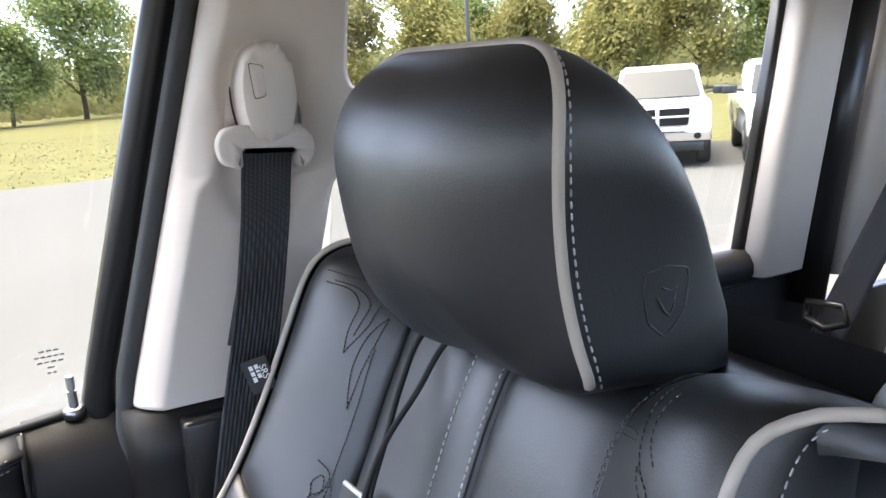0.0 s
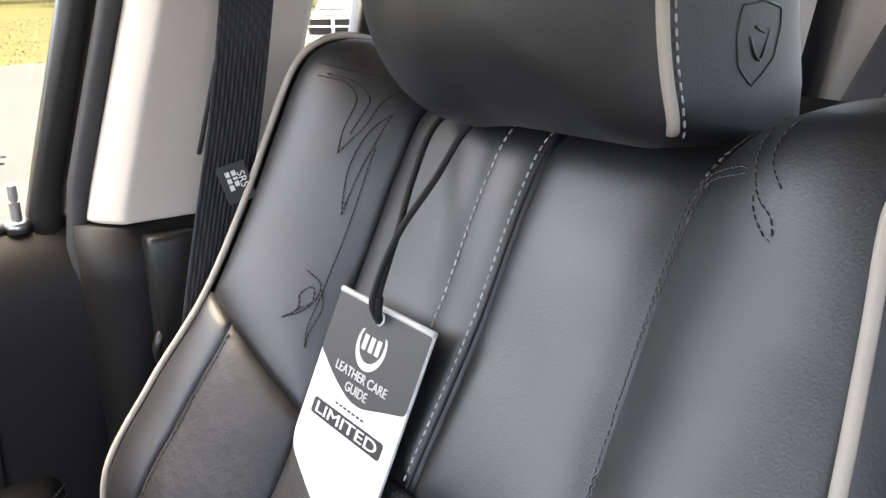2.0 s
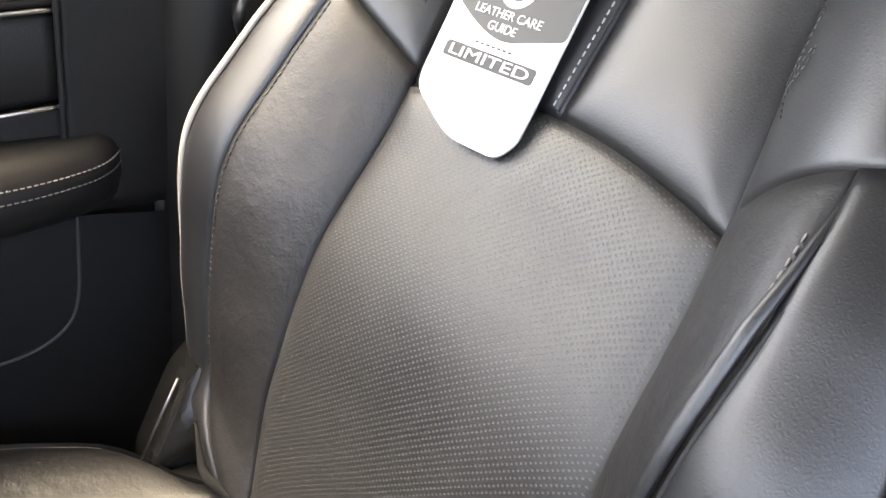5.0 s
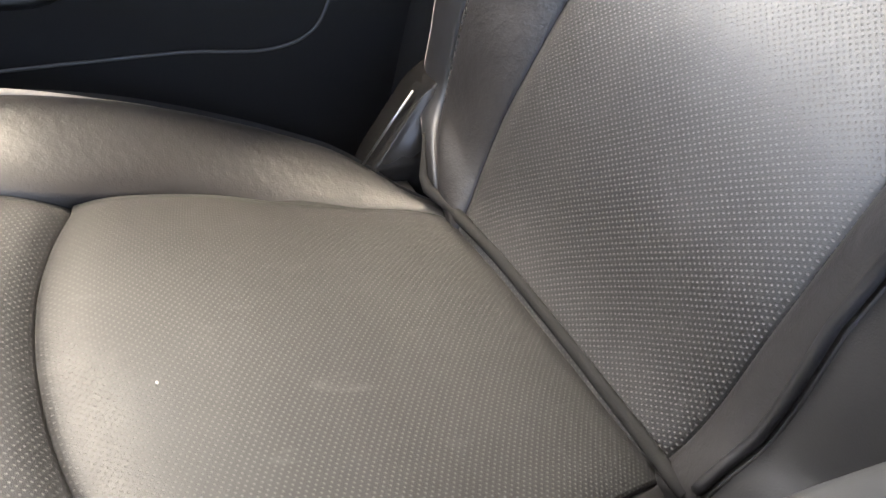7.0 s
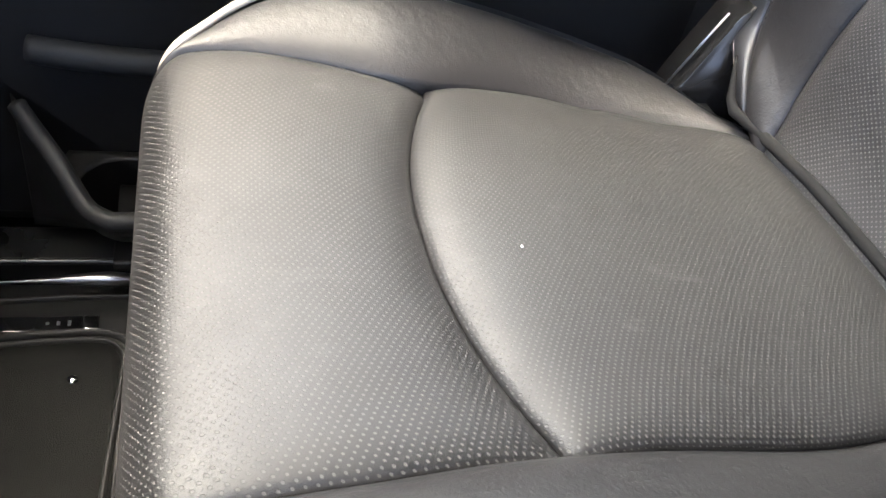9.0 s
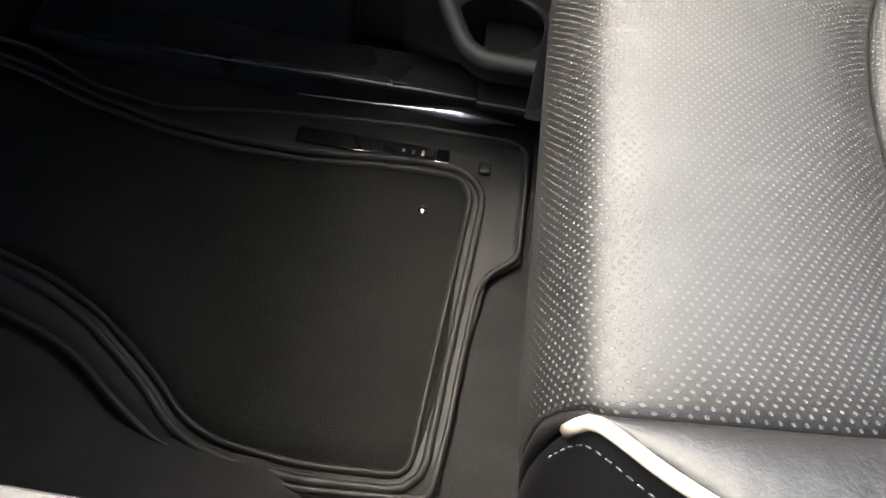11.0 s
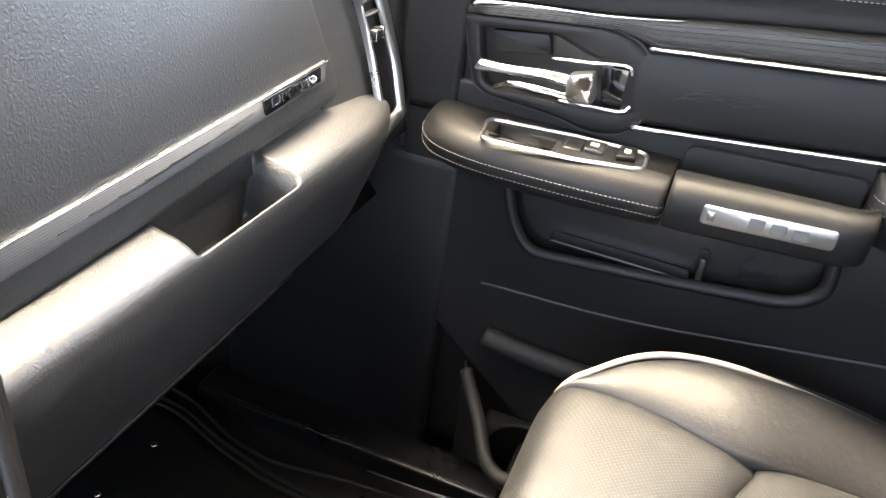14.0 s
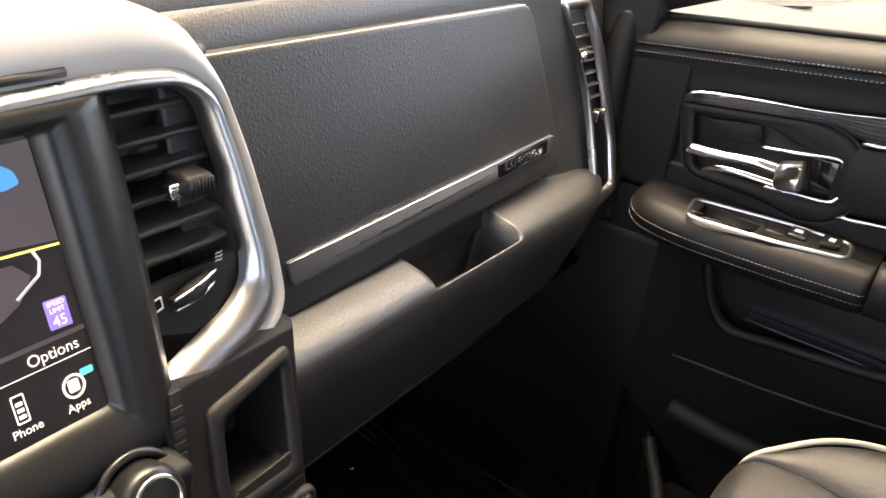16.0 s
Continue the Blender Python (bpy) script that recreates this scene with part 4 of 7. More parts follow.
part("fold", tube([tag_m @ Vector((x, TH - 0.002, 0.0012)) for x in np.linspace(-TW, TW, 8)], 0.0022, 8), CARD_SILVER, card, "pale folded top edge")
TXT = tag_m @ Matrix.Translation((0, 0, 0.0028))
crescent = []
for k in range(25):
    q = radians(150 + 240 * k / 24)
    crescent.append((0.0175 * math.cos(q), 0.0175 * math.sin(q)))
for k in range(25):
    q = radians(30 - 240 * k / 24)
    crescent.append((0.0145 * math.cos(q), 0.0145 * math.sin(q) + 0.0025))
part("round_mark", prism(crescent, flat(TXT @ Matrix.Translation((0, 0.045, 0))), 0.0002), CARD_SILVER, card, "silver crescent mark", False)
for x, h in ((-0.008, 0.011), (0.0, 0.011), (0.008, 0.011)):
    part("mark_bar", prism([(x - 0.0025, -h / 2), (x + 0.0025, -h / 2), (x + 0.0025, h / 2), (x - 0.0025, h / 2)], flat(TXT @ Matrix.Translation((0, 0.046, 0))), 0.0002), CARD_SILVER, card, "", False)
lettering("lettering", "LEATHER CARE", 0.0095, TXT @ Matrix.Translation((0, 0.0215, 0)), CARD_SILVER, card)
lettering("lettering", "GUIDE", 0.0095, TXT @ Matrix.Translation((0, 0.0115, 0)), CARD_SILVER, card)
plate = rounded([(-0.045, -0.0195), (0.045, -0.0195), (0.045, -0.0075), (-0.045, -0.0075)], 0.003)
part("name_plate", prism(plate, flat(tag_m @ Matrix.Translation((0.001, 0, 0.0023))), 0.0003), INK, card, "black name plate print", False)
lettering("lettering", "LIMITED", 0.0115, TXT @ Matrix.Translation((0.001, -0.0137, 0)) @ Matrix.Diagonal((1.95, 1, 1, 1)), LABEL_WHITE, card)
for k in range(7):
    part("small_print_bar", prism([(-0.018 + k * 0.0055, -0.0035), (-0.0145 + k * 0.0055, -0.0035), (-0.0145 + k * 0.0055, -0.002), (-0.018 + k * 0.0055, -0.002)], flat(TXT), 0.0002), INK, card, "", False)
hole_at = tag_m @ Vector((0.0, TH - 0.0095, 0.003))
part("eyelet", tube([tag_m @ Vector((0.0038 * math.cos(q), TH - 0.0095 + 0.0038 * math.sin(q), 0.003)) for q in np.linspace(0, 2 * math.pi, 20)[:-1]], 0.0009, 6, True), LABEL_WHITE, card, "white eyelet")
knot = hole_at + Vector((-0.002, 0.002, 0.018))
top_l, top_r = Vector((0.500, -0.742, 0.979)), Vector((0.461, -0.742, 0.981))
mid = lambda p, q, k: p.lerp(q, k) + Vector((0, 0.0035 * math.sin(math.pi * k) + 0.002, 0))  # noqa: E731
part("cord", tube(smooth_line([hole_at + Vector((0, 0.001, -0.002)), knot, mid(knot, top_l, 0.35) - Vector((0.004, 0, 0)), mid(knot, top_l, 0.7), top_l, top_l + Vector((-0.004, -0.035, 0.015))]), 0.0025, 8), CORD, tag, "black braided cord")
part("cord", tube(smooth_line([hole_at + Vector((0.001, 0.0015, -0.001)), knot + Vector((0.001, 0.004, 0)), mid(knot, top_r, 0.35) + Vector((0.006, 0.002, 0)), mid(knot, top_r, 0.7), top_r, top_r + Vector((-0.004, -0.03, 0.012))]), 0.0025, 8), CORD, tag, "black braided cord")
part("knot", tube(smooth_line([hole_at + Vector((0, 0.003, 0.002)), knot]), 0.0036, 8), CORD, tag, "black cord knot")

# ---- front seat belt on the middle pillar ----
seat_belt = empty("seat_belt", (0.69, -0.68, 1.13))
tagged(seat_belt, "black seat belt hanging from a beige height adjuster", "seat belt")


WEB_LINE = spline([(0.70, 0.708, -0.605), (0.80, 0.704, -0.625), (0.889, 0.700, -0.6445), (0.97, 0.696, -0.663), (1.055, 0.690, -0.6775), (1.10, 0.678, -0.680), (1.134, 0.666, -0.681)])


def web(a, b):
    z = lerp(1.134, 0.70, b)
    x, y = WEB_LINE(z)
    return Vector((x + 0.010 * (a - 0.5) + 0.0004 * math.cos(a * 24 * math.pi), y + (0.5 - a) * 0.050, z - 0.006 * (a - 0.5)))


part("webbing", sheet(web, 80, 40, lambda a, b: web(a, b) + Vector((0.0016, 0, 0))), WEB, seat_belt, "ribbed black webbing")
arch = rounded([(-0.652, 1.145), (-0.656, 1.175), (-0.667, 1.205), (-0.688, 1.233), (-0.716, 1.233), (-0.728, 1.207), (-0.729, 1.145)], [0.003, 0.02, 0.03, 0.014, 0.014, 0.02, 0.003], 4)
part("adjuster_surround", prism(arch[::-1], lambda a, b, h: Vector((0.716 - h, a, b)), 0.016, 0.005, 3), BEIGE, seat_belt, "beige raised surround")
adj = rounded([(-0.661, 1.19), (-0.669, 1.218), (-0.689, 1.228), (-0.707, 1.215), (-0.711, 1.175), (-0.703, 1.146), (-0.692, 1.135), (-0.669, 1.137), (-0.662, 1.161)], 0.013, 4)
# black plate that darkens the gap and its recess shadow round the cover
part("adjuster_shade", prism([(-0.686 + (a + 0.686) * 1.06, 1.18 + (b - 1.18) * 1.04) for a, b in adj][::-1], lambda a, b, h: Vector((0.7015 - h, a, b)), 0.003), SMOOTH_BLACK, seat_belt, "black plate for the shaded gap round the adjuster", False)
part("adjuster", prism(adj[::-1], lambda a, b, h: Vector((0.700 - h, a, b)), 0.045, 0.012, 5), BEIGE, seat_belt, "beige height adjuster cover")
knob = rounded([(-0.6685, 1.206), (-0.681, 1.203), (-0.681, 1.177), (-0.671, 1.175)], 0.003)
part("button_gap", prism([(-0.6755 + (a + 0.6755) * 1.10, 1.19 + (b - 1.19) * 1.05) for a, b in knob][::-1], lambda a, b, h: Vector((0.668 - h, a, b)), 0.0136), SMOOTH_BLACK, seat_belt, "dark line round the button", False)
part("adjuster_button", prism(knob[::-1], lambda a, b, h: Vector((0.668 - h, a, b)), 0.0155, 0.002), BEIGE, seat_belt, "beige release button")
guide = rounded([(-0.658, 1.153), (-0.641, 1.151), (-0.634, 1.137), (-0.638, 1.118), (-0.655, 1.114), (-0.6555, 1.1325), (-0.7065, 1.129), (-0.708, 1.109), (-0.720, 1.112), (-0.725, 1.130), (-0.719, 1.146), (-0.703, 1.148)], [0.004, 0.009, 0.01, 0.01, 0.003, 0.002, 0.002, 0.003, 0.008, 0.01, 0.008, 0.004], 5)
part("guide_ring", prism(guide[::-1], lambda a, b, h: Vector((0.676 - h, a, b)), 0.016, 0.005, 4), BEIGE, seat_belt, "beige belt guide")
lab = frame_of((0.681, -0.652, 0.914), (-0.35, -0.93, 0.28), (0.10, 0.22, 1))
belt_label = part("airbag_label", prism([(-0.0125, -0.017), (0.0125, -0.017), (0.0125, 0.017), (-0.0125, 0.017)], flat(lab), 0.0012), INK, backrest, "small black fabric label", False)
ON_LABEL = lab @ Matrix.Translation((0, 0, 0.0014))
lettering("lettering", "SRS", 0.0095, ON_LABEL @ Matrix.Translation((0.0062, 0.002, 0)) @ Matrix.Rotation(radians(-90), 4, "Z"), LABEL_WHITE, belt_label)
for x0, sizes in ((-0.0012, (0.0044, 0.0022, 0.0046)), (-0.0066, (0.0046, 0.0044, 0.0050))):
    z0 = 0.0112
    for h in sizes:
        part("print_bar", prism([(x0, z0 - h), (x0 + 0.0038, z0 - h), (x0 + 0.0038, z0), (x0, z0)], flat(ON_LABEL), 0.0002), LABEL_WHITE, belt_label, "", False)
        z0 -= h + 0.0014

# ---- rear bench and its belt ----
bench = empty("rear_bench", (XM, -1.55, -0.012))
tagged(bench, "black leather rear bench seat with cream piping", "rear seat")


def bench_back(a, b):
    x = lerp(-0.80, 0.70, a)
    edge = min(a, 1 - a)
    y = lerp(-1.42, -1.68, b) - 0.05 * max(0, 1 - edge / 0.05) ** 2
    return Vector((x, y - 0.06 * max(0, b - 0.9) / 0.1, lerp(0.36, 0.93, b) - 0.05 * max(0, 1 - edge / 0.08) ** 2 * (b > 0.5)))


part("bench_back", sheet(bench_back, 40, 30, lambda a, b: bench_back(a, b) + Vector((0, -0.14, 0))), LEATHER, bench, "black leather backrest")
part("bench_cushion", box(-0.80, 0.70, -1.50, -1.0, 0.22, 0.40, 0.05, 4), LEATHER, bench, "black leather cushion")
part("bench_base", box(-0.74, 0.64, -1.50, -1.05, -0.012, 0.23, 0.02), PLASTIC, bench, "black plinth")
part("piping", tube([bench_back(0.985, b) + Vector((0.0, 0.006, 0)) for b in np.linspace(0.05, 0.98, 30)], 0.004, 8), PIPING, bench, "cream piping")
rear_belt = empty("rear_seat_belt", (0.68, -1.55, 0.8))
tagged(rear_belt, "black rear seat belt with its buckle tongue", "seat belt")


def rear_web(a, b):
    p = Vector((0.575, -1.62, 1.16)).lerp(Vector((0.70, -1.50, 0.76)), b)
    return p + Vector((0.8, 0.3, 0.2)).normalized() * 0.047 * (a - 0.5)


part("webbing", sheet(rear_web, 6, 20, lambda a, b: rear_web(a, b) + Vector((0, -0.0016, 0))), WEB, rear_belt, "black webbing")
part("tongue", tube([(0.655, -1.49, 0.80), (0.69, -1.49, 0.785), (0.725, -1.49, 0.795), (0.72, -1.49, 0.82), (0.66, -1.49, 0.825)], 0.006, 8, True), SMOOTH_BLACK, rear_belt, "black buckle tongue")
part("tongue_plate", box(0.685, 0.705, -1.495, -1.487, 0.74, 0.79, 0.003), SMOOTH_BLACK, rear_belt, "dark tongue plate")

# a crumb left on the cushion
bm = bmesh.new()
bmesh.ops.create_icosphere(bm, subdivisions=1, radius=0.0011)
for v in bm.verts:
    v.co = Vector((0.371 + v.co.x * 1.4, -0.191 + v.co.y, 0.3755 + v.co.z * 0.7))
thing("lint_speck", bm, CARD_WHITE, "tiny white speck of lint on the perforated seat cushion", "lint")


# ---- passenger door ----
door = empty("door_1", (0.80, 0.0, 0))
tagged(door, "black padded passenger door panel with chrome and wood trim", "door", "", "structure")


def between(top, bottom, y0, y1, profile, nu=40, nv=16):
    """A strip of the door from height top(y) down to bottom(y), its x by a profile of (t, x)."""
    f = spline(profile)

    def at(a, b):
        y = lerp(y0, y1, a)
        return Vector((f(b)[0], y, lerp(top(y), bottom(y), b)))

    return sheet(at, nu, nv, lambda a, b: Vector((0.855, at(a, b).y, at(a, b).z)))


stitch_z = lambda y: 0.7415 + 0.107 * (0.341 - y) + 0.3 * max(0, -y - 0.2) ** 2  # noqa: E731
WOOD_TOP = spline([(-0.6, 0.815), (-0.30, 0.775), (-0.026, 0.741), (0.107, 0.7205), (0.184, 0.7135), (0.255, 0.7045), (0.274, 0.696)])
WOOD_LOW = spline([(-0.6, 0.762), (-0.30, 0.733), (-0.037, 0.706), (0.055, 0.6965), (0.085, 0.7035), (0.107, 0.7055), (0.184, 0.697), (0.274, 0.6865)])
wood_top = lambda y: WOOD_TOP(y)[0]  # noqa: E731
wood_low = lambda y: WOOD_LOW(y)[0]  # noqa: E731
chrome_hi = lambda y: 0.6955 + 0.1 * (0.066 - y)  # noqa: E731
chrome_lo = lambda y: 0.603 + 0.112 * (0.058 - y)  # noqa: E731
Y0, Y1, YS = 0.352, -0.545, -0.440  # front and rear of the panel, and its upright seam

part("top_pad", between(belt, stitch_z, Y0, YS, [(0, 0.845), (0.10, 0.830), (0.35, 0.813), (0.7, 0.802), (0.95, 0.800), (1, 0.8025)]), DOOR_SKIN, door, "padded black top edge")
part("upper_panel", between(lambda y: stitch_z(y) - 0.0005, wood_top, Y0, YS, [(0, 0.8025), (0.06, 0.8005), (0.5, 0.803), (0.95, 0.804), (1, 0.808)]), DOOR_SKIN, door, "smooth black upper panel")
for dz in (0.0055, -0.0055):
    part("stitching", stitches([(0.7997, y, stitch_z(y) + dz) for y in np.linspace(Y0 - 0.004, YS + 0.01, 60)], 0.0036, 0.0018, 0.0006), DOOR_THREAD, door, "pale twin stitching")
part("seam_groove", tube([(0.8015, y, stitch_z(y) - 0.0003) for y in np.linspace(Y0, YS, 40)], 0.0011, 6), DARK_THREAD, door)
part("front_panel", between(lambda y: stitch_z(y) - 0.004, lambda y: 0.56, Y0, 0.272, [(0, 0.8035), (0.04, 0.8018), (0.5, 0.8018), (1, 0.806)], 10, 24), DOOR_SKIN, door, "plain black panel ahead of the handle")
part("wood_trim", between(wood_top, wood_low, 0.272, YS, [(0, 0.806), (0.12, 0.7995), (0.5, 0.7985), (0.88, 0.7995), (1, 0.806)], 90, 8), WOOD, door, "dark open-grain wood strip")
for k in range(5):
    part("wood_grain_line", tube([(0.7985, y, lerp(wood_top(y), wood_low(y), 0.2 + 0.15 * k)) for y in np.linspace(0.262, YS, 50)], 0.0006, 4), GLOSS_BLACK, door)
part("chrome_strip", tube([(0.8, y, wood_top(y) - 0.0008) for y in np.linspace(0.268, 0.03, 40)], [0.0034 - 0.0028 * (i / 39) ** 0.7 for i in range(40)], 8), CHROME, door, "thin bright edge over the wood strip")
part("chrome_strip", tube([(0.799, y, chrome_hi(y) - 0.001) for y in np.linspace(0.060, YS, 40)], 0.0026, 8), CHROME, door, "bright strip")
part("leather_insert", between(lambda y: chrome_hi(y) - 0.003, lambda y: chrome_lo(y) + 0.003, 0.075, YS, [(0, 0.806), (0.08, 0.801), (0.5, 0.797), (0.92, 0.801), (1, 0.807)]), DOOR_SKIN, door, "padded black insert")
for k in range(7):
    part("embossed_line", tube(smooth_line([(0.7967, 0.020 - 0.004 * k, 0.646 + 0.003 * k), (0.7962, -0.010 - 0.008 * k, 0.662 + 0.0015 * k - 0.006 * (k % 3)), (0.7964, -0.055 - 0.006 * k, 0.652 + 0.003 * k)]), 0.0006, 5), DARK_THREAD, door, "embossed scroll")
part("chrome_strip", tube([(0.799, y, chrome_lo(y)) for y in np.linspace(0.060, YS, 40)], 0.003, 8), CHROME, door, "bright strip")
part("rear_end_panel", between(lambda y: belt(y) + 0.003, lambda y: 0.55, YS - 0.002, Y1, [(0, 0.845), (0.04, 0.826), (0.12, 0.808), (0.3, 0.799), (0.9, 0.798), (1, 0.801)], 16, 24), DOOR_SKIN, door, "plain black rear end of the panel")
part("middle_panel", between(lambda y: chrome_lo(y) - 0.002 if y < 0.07 else 0.605, lambda y: 0.545, Y0 - 0.002, Y1, [(0, 0.806), (0.5, 0.806), (1, 0.81)]), DOOR_SKIN, door)
part("front_edge", tube(smooth_line([(0.825, 0.372, 0.775), (0.812, 0.372, 0.72), (0.812, 0.368, 0.62), (0.818, 0.358, 0.50), (0.826, 0.340, 0.35), (0.83, 0.325, 0.15)]), 0.022, 10), PLASTIC, door, "black front edge of the panel")
part("belt_strip", tube([(0.840, y, belt(y) + 0.001) for y in np.linspace(Y0, Y1 + 0.05, 30)], 0.0045, 8), RUBBER, door, "black rubber strip at the foot of the window")
sail = part("sail_panel", prism(rounded([(0.378, 0.766), (0.250, 0.818), (0.262, 0.850), (0.270, 0.96), (0.36, 0.90), (0.44, 0.80), (0.44, 0.765)], 0.006), lambda a, b, h: Vector((0.846 - h, a, b)), 0.012, 0.003), PLASTIC, door, "black corner panel at the mirror")
part("panel_groove", tube([(0.833, 0.365, 0.7875), (0.833, 0.296, 0.8145), (0.833, 0.290, 0.822), (0.833, 0.294, 0.87)], 0.0012, 6), INK, sail, "thin line round the corner panel")

# inner handle in its bezel
bez = rounded([(0.276, 0.687), (0.260, 0.630), (0.252, 0.606), (0.236, 0.597), (0.144, 0.592), (0.100, 0.582), (0.066, 0.592), (0.046, 0.616), (0.042, 0.640), (0.052, 0.680), (0.072, 0.698), (0.105, 0.706)], [0.006, 0.02, 0.01, 0.01, 0.02, 0.02, 0.012, 0.012, 0.012, 0.014, 0.012, 0.01])
inner = rounded([(0.254, 0.676), (0.247, 0.640), (0.240, 0.612), (0.230, 0.606), (0.145, 0.610), (0.105, 0.612), (0.074, 0.615), (0.063, 0.624), (0.063, 0.645), (0.071, 0.666), (0.120, 0.671), (0.165, 0.686)], [0.006, 0.01, 0.006, 0.006, 0.01, 0.01, 0.006, 0.006, 0.01, 0.006, 0.01, 0.006])
dm = lambda a, b, h: Vector((0.806 - h, a, b))  # noqa: E731
part("bezel_gap", ring([(0.159 + (a - 0.159) * 1.024, 0.645 + (b - 0.645) * 1.05) for a, b in bez], bez, dm, 0.0042), DARK_THREAD, door, "dark gap round the handle surround", False)
part("handle_bezel", ring(bez, inner, dm, 0.006, 0.001), DOOR_SKIN, door, "black handle surround")
part("handle_bowl", prism(inner, lambda a, b, h: Vector((0.822 - h, a, b)), 0.002), SMOOTH_BLACK, door, "deep black bowl", False)
part("lock_pad", prism(rounded([(0.240, 0.674), (0.232, 0.650), (0.166, 0.660), (0.173, 0.684)], 0.003), lambda a, b, h: Vector((0.815 - h, a, b)), 0.010, 0.002), PLASTIC, door, "black pad above the handle")
part("chrome_edge", tube(smooth_line([(0.797, 0.164, 0.660), (0.7965, 0.119, 0.6655), (0.797, 0.078, 0.671), (0.798, 0.070, 0.662)]), 0.0022, 8), CHROME, door, "chrome upper edge of the handle housing")
part("chrome_edge", tube(smooth_line([(0.797, 0.148, 0.613), (0.7965, 0.109, 0.616), (0.797, 0.074, 0.618), (0.799, 0.064, 0.626)]), 0.0024, 8), CHROME, door, "chrome lower edge of the handle housing")
part("housing_liner", prism(rounded([(0.108, 0.664), (0.073, 0.666), (0.065, 0.623), (0.098, 0.618)][::-1], 0.005), lambda a, b, h: Vector((0.812 - h, a, b)), 0.008, 0.002), GLOSS_BLACK, door, "gloss black end of the handle housing")
lever = smooth_line([(0.784, 0.246, 0.638), (0.778, 0.205, 0.642), (0.775, 0.165, 0.647), (0.776, 0.125, 0.646)])
part("door_handle", tube(lever, [0.0085 - 0.0015 * math.sin(math.pi * i / 24) for i in range(25)], 14, flat=0.6), CHROME, door, "chrome door handle")
part("handle_grip", prism(rounded([(0.137, 0.653), (0.133, 0.623), (0.102, 0.628), (0.109, 0.661)], 0.005)[::-1], lambda a, b, h: Vector((0.790 - h, a, b)), 0.022, 0.006, 3), SATIN, door, "satin silver handle grip")
part("handle_foot", tube(smooth_line([(0.795, 0.225, 0.612), (0.788, 0.205, 0.622), (0.785, 0.17, 0.625), (0.788, 0.12, 0.623)]), 0.0048, 10, flat=0.6), CHROME, door, "chrome lower bar of the handle")

# armrest with the switch plate
arm = rounded([(0.815, 0.300), (0.770, 0.302), (0.722, 0.275), (0.704, 0.215), (0.706, 0.10), (0.716, -0.004), (0.815, -0.004)], [0.002, 0.03, 0.03, 0.05, 0.05, 0.01, 0.002])


def armrest_shape():
    bm = bmesh.new()
    rows = []
    for z, k in ((0.515, 0.045), (0.523, 0.018), (0.535, 0.004), (0.548, 0.0), (0.560, 0.002), (0.570, 0.008), (0.576, 0.017), (0.578, 0.03)):
        rows.append([bm.verts.new((min(0.815, x + k), y - (k if y > 0.2 else 0) * 0.8, z)) for x, y in arm])
    n = len(arm)
    for r0, r1 in zip(rows, rows[1:]):
        for i in range(n):
            bm.faces.new((r0[i], r0[(i + 1) % n], r1[(i + 1) % n], r1[i]))
    bm.faces.new(rows[0][::-1])
    # the top closes round an open tray
    centre = Vector((0.750, 0.168))
    for z, grow in ((0.578, 1.0), (0.574, 0.97), (0.560, 0.93)):
        row = []
        for v in rows[7]:
            d = (Vector((v.co.x, v.co.y)) - centre).normalized()
            reach = min(0.024 / max(1e-6, abs(d.x)), 0.037 / max(1e-6, abs(d.y)))
            row.append(bm.verts.new((centre.x + d.x * reach * grow, centre.y + d.y * reach * grow, z)))
        rows.append(row)
    for r0, r1 in zip(rows[7:], rows[8:]):
        for i in range(n):
            bm.faces.new((r0[i], r0[(i + 1) % n], r1[(i + 1) % n], r1[i]))
    bm.faces.new(rows[-1])
    return bm


part("armrest", armrest_shape(), DOOR_SKIN, door, "padded black armrest")
for z, k in ((0.553, -0.0006), (0.541, 0.001)):
    line = [Vector((x + k, y, z)) for x, y in arm if x < 0.80]
    part("stitching", stitches(line, 0.0034, 0.0017, 0.0005), DOOR_THREAD, door, "pale armrest stitching")
sw = rounded([(0.776, 0.222), (0.708, 0.210), (0.722, 0.10), (0.742, 0.026), (0.795, 0.028), (0.792, 0.12)], [0.012, 0.016, 0.01, 0.014, 0.014, 0.01])
swi = rounded([(0.771, 0.215), (0.716, 0.205), (0.728, 0.10), (0.747, 0.033), (0.789, 0.035), (0.786, 0.12)], [0.01, 0.012, 0.01, 0.012, 0.012, 0.01])
am = lambda a, b, h: Vector((a, b, 0.5775 + h))  # noqa: E731
swi = [(lerp(a, c, 0.6), lerp(b, d, 0.6)) for (a, b), (c, d) in zip(sw, swi)]
part("switch_bezel", ring(sw, swi, am, 0.003, 0.001), SATIN, door, "satin silver switch bezel")
part("switch_plate", prism(rounded([(0.783, 0.126), (0.724, 0.126), (0.727, 0.10), (0.746, 0.031), (0.790, 0.033), (0.787, 0.12)], [0.004, 0.004, 0.01, 0.012, 0.012, 0.01]), lambda a, b, h: Vector((a, b, 0.5772 + h)), 0.0018), SMOOTH_BLACK, door, "black switch plate", False)
part("tray", box(0.730, 0.770, 0.135, 0.201, 0.5605, 0.563, 0.0008, 1), RUBBER_WELT, door, "dark floor of the open tray")
part("lock_switch", box(0.748, 0.778, 0.100, 0.122, 0.578, 0.5805, 0.002), SMOOTH_BLACK, door, "black door lock switch")
part("switch_mark", box(0.764, 0.774, 0.084, 0.094, 0.5832, 0.5838, 0.0002, 1), LABEL_WHITE, door, "white lock symbol")
